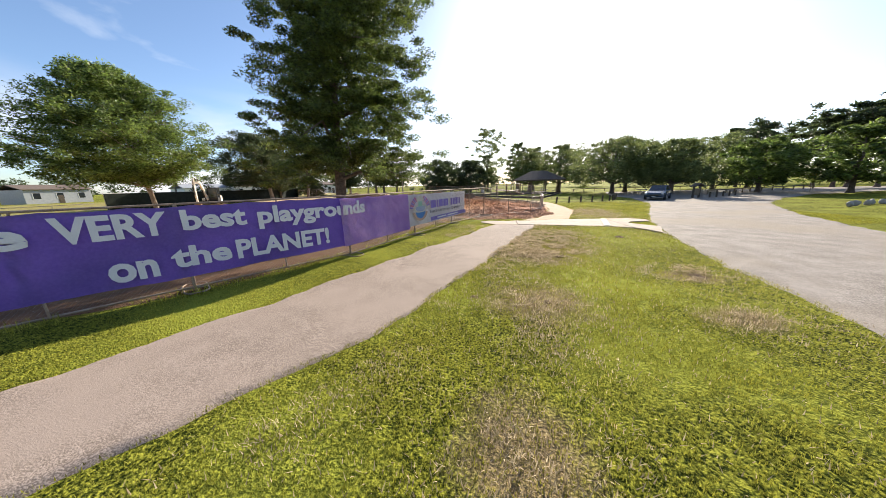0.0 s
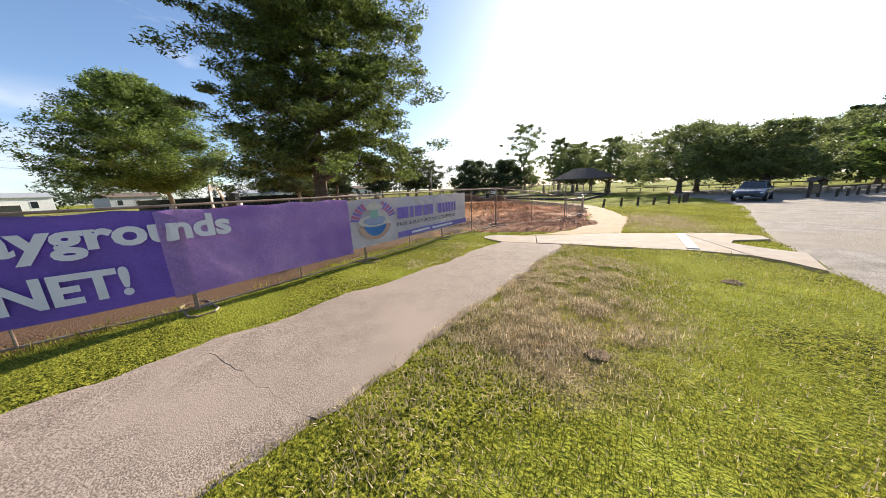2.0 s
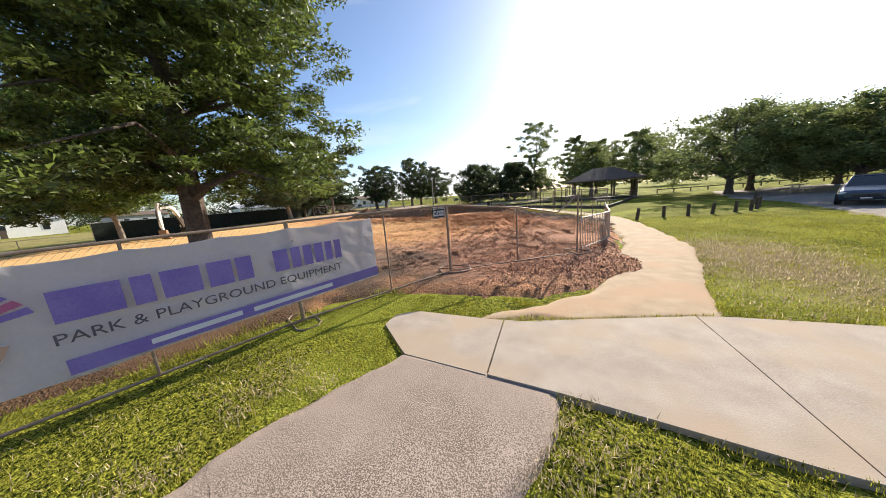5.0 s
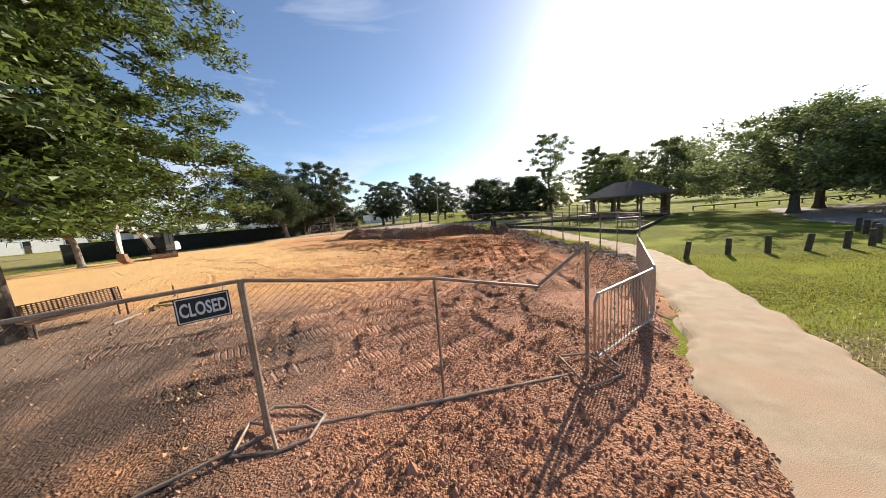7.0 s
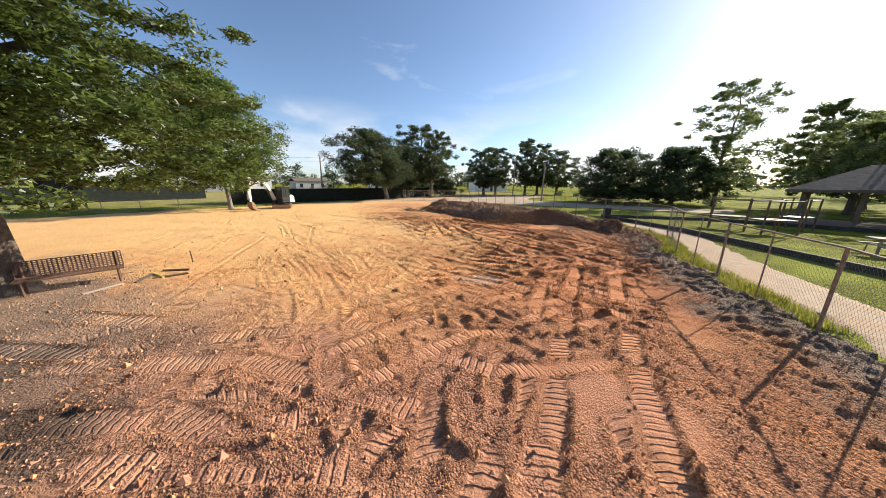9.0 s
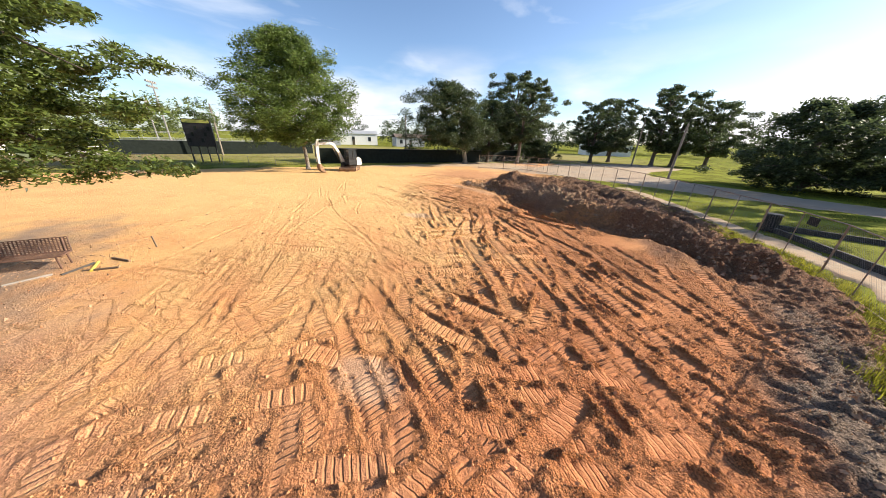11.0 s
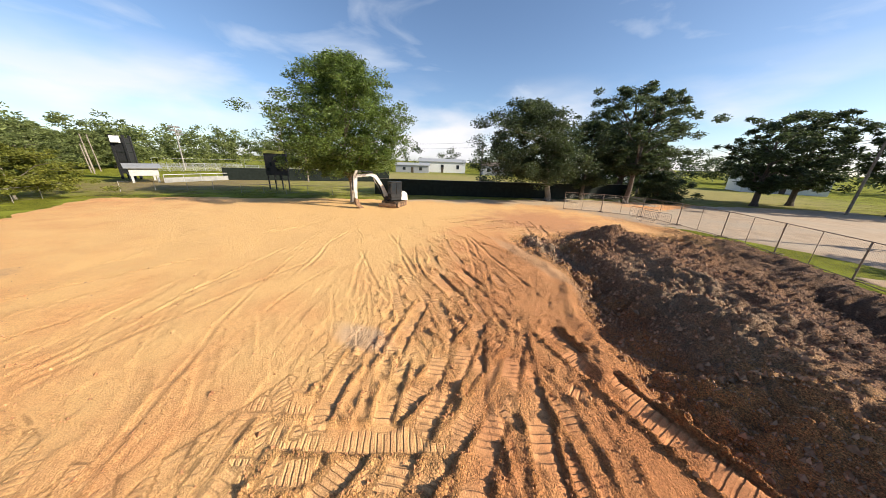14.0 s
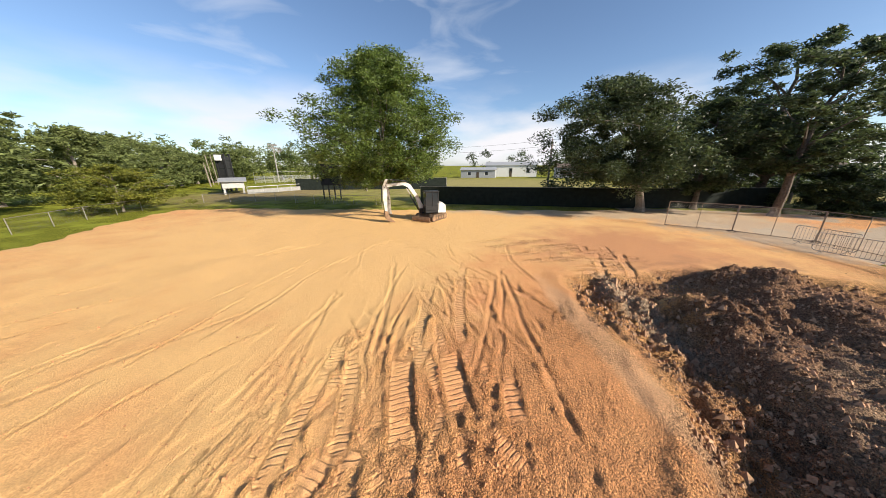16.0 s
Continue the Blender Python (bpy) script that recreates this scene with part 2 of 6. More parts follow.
def along(pts, step):
    """Points at even steps along a bent line, rounded."""
    p = np.array(pts, float)
    for _ in range(2):
        q = np.empty((2 * len(p), 2))
        q[0::2], q[1::2] = p * 0.75 + np.roll(p, -1, 0) * 0.25, p * 0.25 + np.roll(p, -1, 0) * 0.75
        p = np.vstack([p[:1], q[:-2], p[-1:]])
    s = np.r_[0, np.cumsum(np.hypot(*np.diff(p, axis=0).T))]
    u = np.arange(0, s[-1], step)
    return np.stack([np.interp(u, s, p[:, 0]), np.interp(u, s, p[:, 1])], 1)


# ---- ground plan ----
LOT = [(-6.4, 5.4), (-4.6, 7.4), (-2.55, 11), (-1.9, 14.5), (-0.9, 17.3), (0.3, 19.4), (2.2, 19.7), (3.8, 19.6), (4.9, 20.5), (5.9, 22.0), (6.5, 24.6), (6.9, 28), (7.2, 31),
       (5.4, 35), (3.2, 39), (1.8, 43.5), (-1.5, 47.2), (-6, 50.4), (-12, 53.6), (-20, 55.8), (-27, 56), (-33, 61), (-40, 72), (-42.5, 70), (-41.5, 52),
       (-39.5, 41), (-38, 33), (-37, 27), (-35.5, 18), (-34.5, 9), (-31.5, 2.5), (-25, 5.8), (-18.9, 10.6), (-13, 11), (-9.5, 7)]
PIT = [(-21.6, 41.0), (-19.6, 40.9), (-17.9, 41.0), (-16.8, 41.8), (-15.2, 42.2), (-13.4, 41.9), (-11, 41.3), (-9, 40.9), (-7.2, 41.8), (-5.2, 42.9), (-3.2, 43.4), (-0.5, 42.4), (0.6, 44.2), (-3.4, 48.2), (-9.8, 51.6), (-17.3, 54.2), (-22.5, 53.8), (-24.3, 50.2), (-23.6, 46.4), (-22.2, 44.0)]
PATH_L = [(-6.8, 1.6), (-3.6, 5.0), (-2.4, 7.3), (-1.5, 9.5), (-0.2, 12.4), (0.5, 14.0), (2.05, 17.5)]
PATH_R = [(-3.9, 0.2), (-1.7, 4.3), (-0.1, 6.5), (0.9, 8.9), (2.3, 12.6), (2.75, 13.9), (4.0, 17.25)]
ROAD_L = [(5.2, -2), (6.7, 7.2), (7.45, 10.8), (8.9, 15.8), (10.4, 19.5), (11.9, 22.5), (14.7, 27.6), (16.3, 31), (18.5, 38), (19, 45)]
ROAD_R = [(12.5, 0), (14.2, 9), (15.8, 15.3), (19.5, 22.5), (24, 29), (29.5, 34.6), (38, 41), (50, 46), (80, 55)]
WALK_L = [(2.6, 18.65), (4.6, 20.2), (5.7, 22.0), (6.3, 24.8), (6.7, 28), (7.1, 31.8), (6.4, 34.8), (4.6, 38), (3.2, 41.5), (2.2, 44.7), (0.6, 46.9), (-4.0, 49.6), (-11.0, 53.4), (-16, 56.5)]
WALK_R = [(6.2, 19.5), (7.2, 22.3), (7.9, 24.5), (8.2, 27.5), (8.2, 30.5), (8.2, 33), (7.6, 36), (6.0, 39), (4.6, 42.5), (3.5, 45.6), (1.6, 48.2), (-3.6, 51), (-10.4, 54.8), (-15.6, 57.8)]
# where the crossing meets the road it splits round an island of grass
FORK = [(8.06, 16.32), (8.35, 15.75), (8.5, 15.1), (9.3, 16.65), (8.8, 17.25), (8.5, 17.8), (8.8, 18.25), (9.8, 18.5), (9.95, 19.1), (9.3, 19.6), (8.06, 19.5)]
CONC_POLY = [(1.35, 18.2), (2.05, 17.45), (4.0, 17.2), (5.7, 16.9), (7.2, 16.8)] + FORK + [(6.2, 19.45), (3.4, 18.68), (1.5, 18.72)]
ROAD_POLY = ROAD_L + [(24, 60), (40, 62), (80, 63)] + ROAD_R[::-1]
PATH_POLY = PATH_L + PATH_R[::-1]
WALK_POLY = WALK_L + WALK_R[::-1]


HEAPS = ((-22.3, 48.2, 2.2, 0.5), (-19.8, 47.8, 2.4, 0.7), (-16.4, 47.6, 2.6, 0.75), (-12.6, 47.4, 2.5, 0.8), (-9.4, 46.9, 2.1, 0.75), (-6.4, 46.2, 1.9, 0.8), (-4.0, 45.3, 1.6, 0.75), (-1.6, 44.5, 1.4, 0.55),
         (-18.0, 50.4, 2.6, 0.5), (-13.4, 45.0, 1.4, 0.5), (-19.4, 45.2, 1.2, 0.35), (-10.9, 44.8, 1.5, 0.6), (-8.2, 44.6, 1.4, 0.65), (-5.8, 44.9, 1.3, 0.5), (-16.4, 45.2, 1.2, 0.4))
HOLLOWS = ((-18.1, 43.5, 1.5, 0.6), (-20.7, 41.9, 0.8, 0.4), (-19.5, 42.2, 0.7, 0.3), (-14.4, 43.6, 1.4, 0.45), (-11.0, 43.2, 1.9, 0.35), (-16.2, 43.9, 0.9, 0.3))


def pit_depth(x, y):
    """How far the dug hole and the spoil heaps lie below or above the pad."""
    d = -poly_sd(x, y, PIT) + 0.45 * fbm(x, y, 2.2, 4, 5)
    trench = smooth(2.8, 1.3, d) * smooth(-15.5, -13.0, x)
    inner = -poly_sd(x, y, LOT)
    z = -(0.22 + 0.42 * trench) * smooth(-0.1, 0.75, d) * smooth(1.2, 3.6, inner) + 0.07 * smooth(-0.8, -0.1, d) * smooth(0.15, -0.3, d)
    rough = smooth(-0.2, 0.8, d)
    for hx, hy, r, h in HEAPS:
        z = z + h * rough * np.exp(-(((x - hx) / r) ** 2 + ((y - hy) / (0.7 * r)) ** 2))
    for hx, hy, r, h in HOLLOWS:
        z = z - h * rough * np.exp(-(((x - hx) / r) ** 4 + ((y - hy) / (0.75 * r)) ** 4))
    lump = 0.75 * np.abs(vnoise(x + 0.3 * y, y, 0.95, 3)) + 0.8 * np.abs(vnoise(x, y - 0.4 * x, 0.45, 7)) + 0.65 * np.abs(vnoise(x, y, 0.21, 2))
    bare = smooth(-0.35, 0.25, fbm(x, y, 2.6, 2, 15))
    z = z + rough * (0.18 * fbm(x, y, 2.4, 3, 2) + (0.14 + 0.22 * bare) * lump - 0.14)
    berm = np.where(x > -6, 0.55, 1.0) * smooth(np.where(x > -6, 2.4, 3.6), 1.0, inner) * smooth(29, 33, y) * smooth(-27, -20, x) * (1 - rough)
    return z + berm * (0.1 + 0.2 * lump), np.maximum(rough, 0.8 * berm)


def lot_mask(x, y):
    """One inside the bare earth, falling to zero at its ragged edge."""
    return smooth(0.0, 0.5, -poly_sd(x, y, LOT) + 0.35 * fbm(x, y, 1.2, 3, 3))


DIRT_POLY = [(-43, 50), (-30, 50.5), (-27, 56.5), (-18, 60), (-8, 63), (4, 67), (4, 72), (-8, 69.5), (-18, 70), (-24, 72), (-27, 80), (-30, 96), (-38, 98), (-40, 81), (-40, 70), (-42.5, 61)]


def strip_mask(x, y):
    d = np.minimum.reduce([poly_sd(x, y, p) for p in (PATH_POLY, CONC_POLY, ROAD_POLY, WALK_POLY, DIRT_POLY)])
    return smooth(0.12, -0.12, d)


def grid(xs, ys):
    X, Y = np.meshgrid(xs, ys, indexing="ij")
    n, m = len(xs), len(ys)
    i = (np.arange(n - 1)[:, None] * m + np.arange(m - 1)[None]).ravel()
    return X.ravel(), Y.ravel(), np.stack([i, i + m, i + m + 1, i + 1], 1)


def spread(*spans):
    """Coordinates from stretches of (start, end, step)."""
    out = [np.arange(a, b, s) for a, b, s in spans]
    return np.concatenate(out + [[spans[-1][1]]])


# the ground: one sheet out to the horizon, sunk under the pavings and the bare earth
gx, gy, gf = grid(spread((-3000, -300, 270), (-300, -60, 12), (-60, -12, 1.6), (-12, 12, 0.25), (12, 60, 1.6), (60, 300, 12), (300, 3000, 270)),
                  spread((-3000, -300, 270), (-300, -20, 10), (-20, 0, 1.0), (0, 34, 0.25), (34, 70, 1.2), (70, 140, 3), (140, 300, 12), (300, 3000, 270)))
near = (np.abs(gx) < 90) & (gy > -30) & (gy < 130)
gz = np.where(near, 0.03 * fbm(gx, gy, 2.5, 4, 1) + 0.006, 0.0)
gz = gz - 0.09 * strip_mask(gx, gy)
lot_d = -poly_sd(gx, gy, LOT)
lm = smooth(0.7, 1.5, lot_d)
gz = gz - 0.07 * smooth(-0.1, 0.6, lot_d)
pz, _ = pit_depth(gx, gy)
gz = np.where(lm > 0, gz - lm * (0.3 + np.maximum(0, -pz) + 0.6 * (poly_sd(gx, gy, PIT) < 0.8)), gz)
ground = new("ground", mesh_np("ground", np.stack([gx, gy, gz], 1), gf, GRASS, True))
tagged(ground, "mown bright green park lawn with dry patches", "lawn", kind="structure")


def slab(name, poly, z, material, step, label, category, ragged=0.08, thick=0.12, relief=0.006):
    """A flat paving with an uneven edge, thick enough to hide its rim."""
    p = np.array(poly)
    lo, hi = p.min(0) - 0.2, np.minimum(p.max(0) + 0.2, 90)
    X, Y, F = grid(np.arange(lo[0], hi[0] + step, step), np.arange(lo[1], hi[1] + step, step))
    d = poly_sd(X, Y, poly) + ragged * fbm(X, Y, 0.7, 3, 6)
    Z = z + relief * fbm(X, Y, 1.2, 3, 9) - thick * smooth(-0.03, 0.1 + step * 0.6, d)
    keep = (d[F] < step * 1.2).any(1)
    F = F[keep]
    used, inv = np.unique(F, return_inverse=True)
    ob = new(name, mesh_np(name, np.stack([X, Y, Z], 1)[used], inv.reshape(F.shape), material, True))
    return tagged(ob, label, category, kind="structure")


slab("asphalt_path", PATH_POLY, 0.02, ASPHALT, 0.07, "worn grey-brown asphalt footpath with crumbling edges", "path", 0.1, relief=0.002)
slab("road", ROAD_POLY, 0.012, ROADM, 0.3, "wide pale grey worn park road", "road", 0.25)
slab("dirt_road", DIRT_POLY, 0.012, mat("tan_dirt_road", (0.36, 0.26, 0.175), (0.52, 0.39, 0.275), 0.95, 1.0, 20.0, 0.2, c3=(0.42, 0.33, 0.24), big=0.2), 0.6, "pale tan dirt road behind the fence", "road", 0.5)
slab("sand_path", WALK_POLY, 0.008, SAND, 0.12, "pale sandy concrete walk edged with dirt", "path", 0.13, relief=0.003)

# ---- bare earth ----
DIGGER_AT = (-31.0, 30.8)
# main tracks: start, heading, length, bend, width, depth
FAN = ((-11.5, 39.8, 17, 6.5, 0.6, 0.75, 0.13), (-11.6, 38.0, -13, 6.4, 0.8, 0.45, 0.05), (-11.4, 38.1, -38, 6.0, 0.3, 0.42, 0.05), (-12.0, 38.2, -22, 6.5, -0.4, 0.42, 0.045),
       (-7.0, 33.7, 85, 3.2, 0.2, 0.5, 0.06), (-10.9, 34.9, -9, 2.8, 0.1, 0.4, 0.05), (-13.0, 36.4, -18, 4.0, 0.3, 0.42, 0.04))
SWEEPS = ((-22.2, 38.2, 6, 9.4, -1.2, 0.16, 0.02), (-22.0, 38.5, 7, 9.0, -0.9, 0.16, 0.02), (-21.5, 38.7, 9, 8.2, 0.4, 0.18, 0.02), (-15.6, 36.4, 20, 3.2, 0.1, 0.5, 0.05),
          (-2.6, 32.1, 27, 3.0, 0.2, 0.45, 0.06), (-2.1, 29.4, 52, 2.6, 0.2, 0.5, 0.06), (-0.7, 34.6, 129, 3.4, 0.3, 0.45, 0.05), (0.7, 32.2, 188, 5.8, 0.4, 0.42, 0.05),
          (-0.7, 26.6, 161, 4.2, 0.5, 0.42, 0.04), (1.0, 35.3, 166, 8.0, 0.4, 0.45, 0.055))


def treads(x, y, z):
    """Ruts of wheels and crawler tracks pressed into the earth. Also gives, for each place, how far along its track
    it lies, how clearly the lugs are printed there, and how much loose earth was squeezed up beside it."""
    rr = random.Random(11)
    runs = []

    def lay(n, x0, x1, y0, y1, spread_, lmin, lmax, bend, widths, dmin, dmax, turn=0.0):
        """Tracks that head for the digger, give or take, or across that line."""
        for _ in range(n):
            px, py = rr.uniform(x0, x1), rr.uniform(y0, y1)
            head = math.degrees(math.atan2(DIGGER_AT[1] - py, DIGGER_AT[0] - px)) + turn + rr.gauss(0, spread_)
            runs.append((px, py, head, rr.uniform(lmin, lmax), rr.uniform(-bend, bend), rr.choice(widths), rr.uniform(dmin, dmax)))

    lay(20, 0, 5, 22, 28, 18, 3, 7, 1.2, (0.34, 0.38, 0.42), 0.03, 0.06, -50)     # by the fence
    lay(18, -4, 4, 24, 31, 20, 2, 5, 1.0, (0.32, 0.38), 0.025, 0.045, 55)
    lay(44, -6, 4.5, 26, 38, 13, 4, 10, 1.4, (0.3, 0.34, 0.4), 0.02, 0.04)         # long sweeps towards the digger
    lay(34, -5, 4, 32, 40, 12, 3, 8, 1.0, (0.34, 0.4), 0.025, 0.05, -22)           # over the red clay beside the hole
    lay(22, -9, 3, 28, 39, 22, 1.5, 4, 0.8, (0.32, 0.38), 0.025, 0.045, 78)        # across them
    lay(30, -14, -3, 33, 40, 16, 3, 8, 1.2, (0.14, 0.2, 0.32, 0.36), 0.015, 0.035, -12)
    lay(28, -22, -9, 35, 41, 12, 3, 8, 1.5, (0.12, 0.16, 0.31, 0.34), 0.012, 0.03)
    lay(12, -28, -22, 39, 47, 25, 2, 5, 0.8, (0.32, 0.36), 0.02, 0.04, 60)         # red ground past the hole's end
    lay(40, -26, -4, 22, 38, 12, 3, 10, 1.2, (0.06, 0.09, 0.13), 0.012, 0.025)     # thin wheel lines over the sand
    lay(18, -7, 4, 25, 40, 25, 0.8, 2.0, 0.3, (0.2, 0.24), 0.04, 0.07, -25)        # short deep scuffs
    runs += FAN + SWEEPS
    along_, print_, ridge = np.zeros_like(x), np.zeros_like(x), np.zeros_like(x)
    for x0, y0, az, length, bend, w, deep in runs:
        pitch = rr.uniform(0.9, 1.5)
        for side in (0.0, 1.15) if 0.29 < w < 0.6 else (0.0,):
            a = radians(az)
            cx, cy = x0 - side * math.sin(a), y0 + side * math.cos(a)
            u = (x - cx) * math.cos(a) + (y - cy) * math.sin(a)
            v = -(x - cx) * math.sin(a) + (y - cy) * math.cos(a)
            near_ = np.flatnonzero((u > -0.3) & (u < length + 0.3) & (np.abs(v) < abs(bend) + 1.2))
            if not len(near_):
                continue
            uu, vv, xx, yy = u[near_], v[near_], x[near_], y[near_]
            vv = vv - bend * (uu / length) ** 2 + 0.05 * vnoise(uu, uu * 0, 1.3, 3)
            sand = (0.6 if w < 0.2 else 0.2) + (0.4 if w < 0.2 else 0.8) * smooth(-9, -2, xx + 2 * vnoise(yy, xx, 3.0, 2) + 22 * smooth(32, 39, yy))
            fade = smooth(0, 0.8, uu + 0.4 * vnoise(xx, yy, 0.4, 1)) * smooth(length, length - 0.8, uu + 0.4 * vnoise(xx, yy, 0.4, 2))
            keep = sand * fade * (1 - 0.7 * np.exp(-((xx + 3.5) / 3.5) ** 2 - ((yy - 27.0) / 3.2) ** 2)) * smooth(-0.75, -0.25, vnoise(xx + x0, yy, 0.8, 6))
            half_ = w / 2 + 0.025 * vnoise(uu, vv * 0, 0.22, 8)
            band = keep * smooth(half_ + 0.03, half_ - 0.03, np.abs(vv))
            rim = keep * np.exp(-((np.abs(vv) - half_ - 0.06) / 0.055) ** 2)
            crumble = 0.35 + 1.1 * np.abs(vnoise(uu, vv, 0.13, 4)) + 0.5 * vnoise(xx, yy, 0.5, 5)
            edge = band * smooth(half_ - 0.12, half_ - 0.02, vv)
            z[near_] = z[near_] * (1 - 0.85 * band) - band * deep * 0.8 - edge * deep * 0.8 + 0.85 * deep * rim * crumble
            ridge[near_] = np.maximum(ridge[near_] * (1 - band), np.clip(rim * crumble * deep / 0.05, 0, 1))
            on = band > 0.3
            k = near_[on]
            along_[k] = ((uu + 0.22 * vv) * pitch)[on]
            print_[k] = np.where(w > 0.29, band[on] * smooth(-0.6, 0.1, vnoise(uu[on] + x0, vv[on], 0.6, 9)), 0.25 * band[on])
            print_[near_[(rim > 0.35) & ~on]] *= 0.3
    return z, along_, print_, ridge


ex, ey, ef = grid(spread((-44, -30, 0.5), (-30, -23, 0.16), (-23, -14, 0.075), (-14, 6.9, 0.05)),
                  spread((1, 16, 0.45), (16, 21, 0.14), (21, 45, 0.05), (45, 49, 0.075), (49, 57, 0.2), (57, 73, 0.7)))
em = lot_mask(ex, ey)
ez, pit_rough = pit_depth(ex, ey)
tz = np.zeros_like(ex)
tz, e_along, e_print, e_ridge = treads(ex, ey, tz)
# lugs as real steps where the sheet is fine enough to hold them
lug_step = e_print * smooth(0.02, 0.05, np.abs((e_along + 0.012 * vnoise(ex, ey, 0.2, 4)) % 0.15 - 0.075)) * smooth(-16, -13.5, ex)
sd_fine = smooth(-19, -12, ex)
ez = ez + (1 - pit_rough) * (tz + 0.02 * lug_step) + 0.03 * fbm(ex, ey, 2.4, 3, 2) + (0.008 + 0.03 * pit_rough) * vnoise(ex, ey, 0.14, 5) * sd_fine + 0.004 * vnoise(ex, ey, 0.3, 1)
churn = smooth(-8, -2, ex + 2.5 * vnoise(ex, ey, 4.0, 3) + 13 * smooth(35.5, 39, ey)) * (0.2 + 0.8 * smooth(-0.25, 0.35, fbm(ex, ey, 2.0, 3, 21))) * (1 - pit_rough)
churn = np.maximum(churn, 0.55 * smooth(0.8, 0.2, np.hypot((ex - 3.2) / 4.4, (ey - 23.0) / 3.6)) * (1 - pit_rough)) * (1 - 0.8 * e_print) * (1 - 0.8 * np.exp(-((ex + 3.5) / 3.5) ** 2 - ((ey - 27.0) / 3.2) ** 2))
ez = ez + churn * (0.05 * np.abs(vnoise(ex, ey, 0.24, 6)) + 0.045 * np.abs(vnoise(ex, ey, 0.115, 8)) - 0.02)
lip = 4 * pit_rough * (1 - pit_rough)
ez = ez + lip * (0.05 * np.abs(vnoise(ex, ey, 0.22, 31)) + 0.04 * vnoise(ex, ey, 0.11, 32))
gravel = smooth(1.15, 0.6, np.hypot((ex + 12.5) / 6.5, (ey - 38.8) / 3.6) + 0.25 * fbm(ex, ey, 1.6, 3, 17)) * (1 - pit_rough) * (1 - 0.75 * e_print)
ez = ez + gravel * (0.03 * np.abs(vnoise(ex, ey, 0.17, 11)) + 0.028 * vnoise(ex, ey, 0.1, 12) * smooth(-0.5, 0.3, vnoise(ex, ey, 0.7, 13)))
ez = ez + 0.03 - 0.12 * (1 - em)
ek = (em[ef] > 0.02).any(1)
used, inv = np.unique(ef[ek], return_inverse=True)


def zone_on(m, prev, cx, cy, rx, ry, turn, colour, soft, seed, amount=1.0):
    """Mixes in a colour over an uneven oval of the plan."""
    n, l = m.node_tree.nodes, m.node_tree.links
    tc = n["Texture Coordinate"]
    mp, ln, ns, ad, rp, mx, vv = (n.new(k) for k in ("ShaderNodeMapping", "ShaderNodeVectorMath", "ShaderNodeTexNoise", "ShaderNodeMath", "ShaderNodeMapRange", "ShaderNodeMix", "ShaderNodeMix"))
    mp.vector_type = "TEXTURE"
    mp.inputs["Location"].default_value, mp.inputs["Rotation"].default_value, mp.inputs["Scale"].default_value = (cx, cy, 0), (0, 0, radians(turn)), (rx, ry, 1000)
    ln.operation = "LENGTH"
    ns.inputs["Scale"].default_value, ns.inputs["Detail"].default_value = 0.55 + 0.1 * seed, 6
    ad.operation, ad.inputs[1].default_value = "MULTIPLY_ADD", 1.5
    rp.inputs["From Min"].default_value, rp.inputs["From Max"].default_value = 1.75 + soft, 1.75 - soft
    rp.inputs["To Max"].default_value = amount
    mx.data_type = vv.data_type = "RGBA"
    vv.inputs["A"].default_value, vv.inputs["B"].default_value = (*[c * 0.55 for c in colour], 1), (*[min(1, c * 1.4) for c in colour], 1)
    l.new(tc.outputs["Object"], mp.inputs["Vector"])
    l.new(mp.outputs["Vector"], ln.inputs[0])
    l.new(tc.outputs["Object"], ns.inputs["Vector"])
    l.new(ns.outputs["Fac"], ad.inputs[0])
    l.new(ln.outputs["Value"], ad.inputs[2])
    l.new(ad.outputs[0], rp.inputs["Value"])
    l.new(rp.outputs["Result"], mx.inputs["Factor"])
    fine_ = n["Noise Texture.001"]
    l.new(fine_.outputs["Fac"], vv.inputs["Factor"])
    l.new(prev, mx.inputs["A"])
    l.new(vv.outputs["Result"], mx.inputs["B"])
    return mx.outputs["Result"]


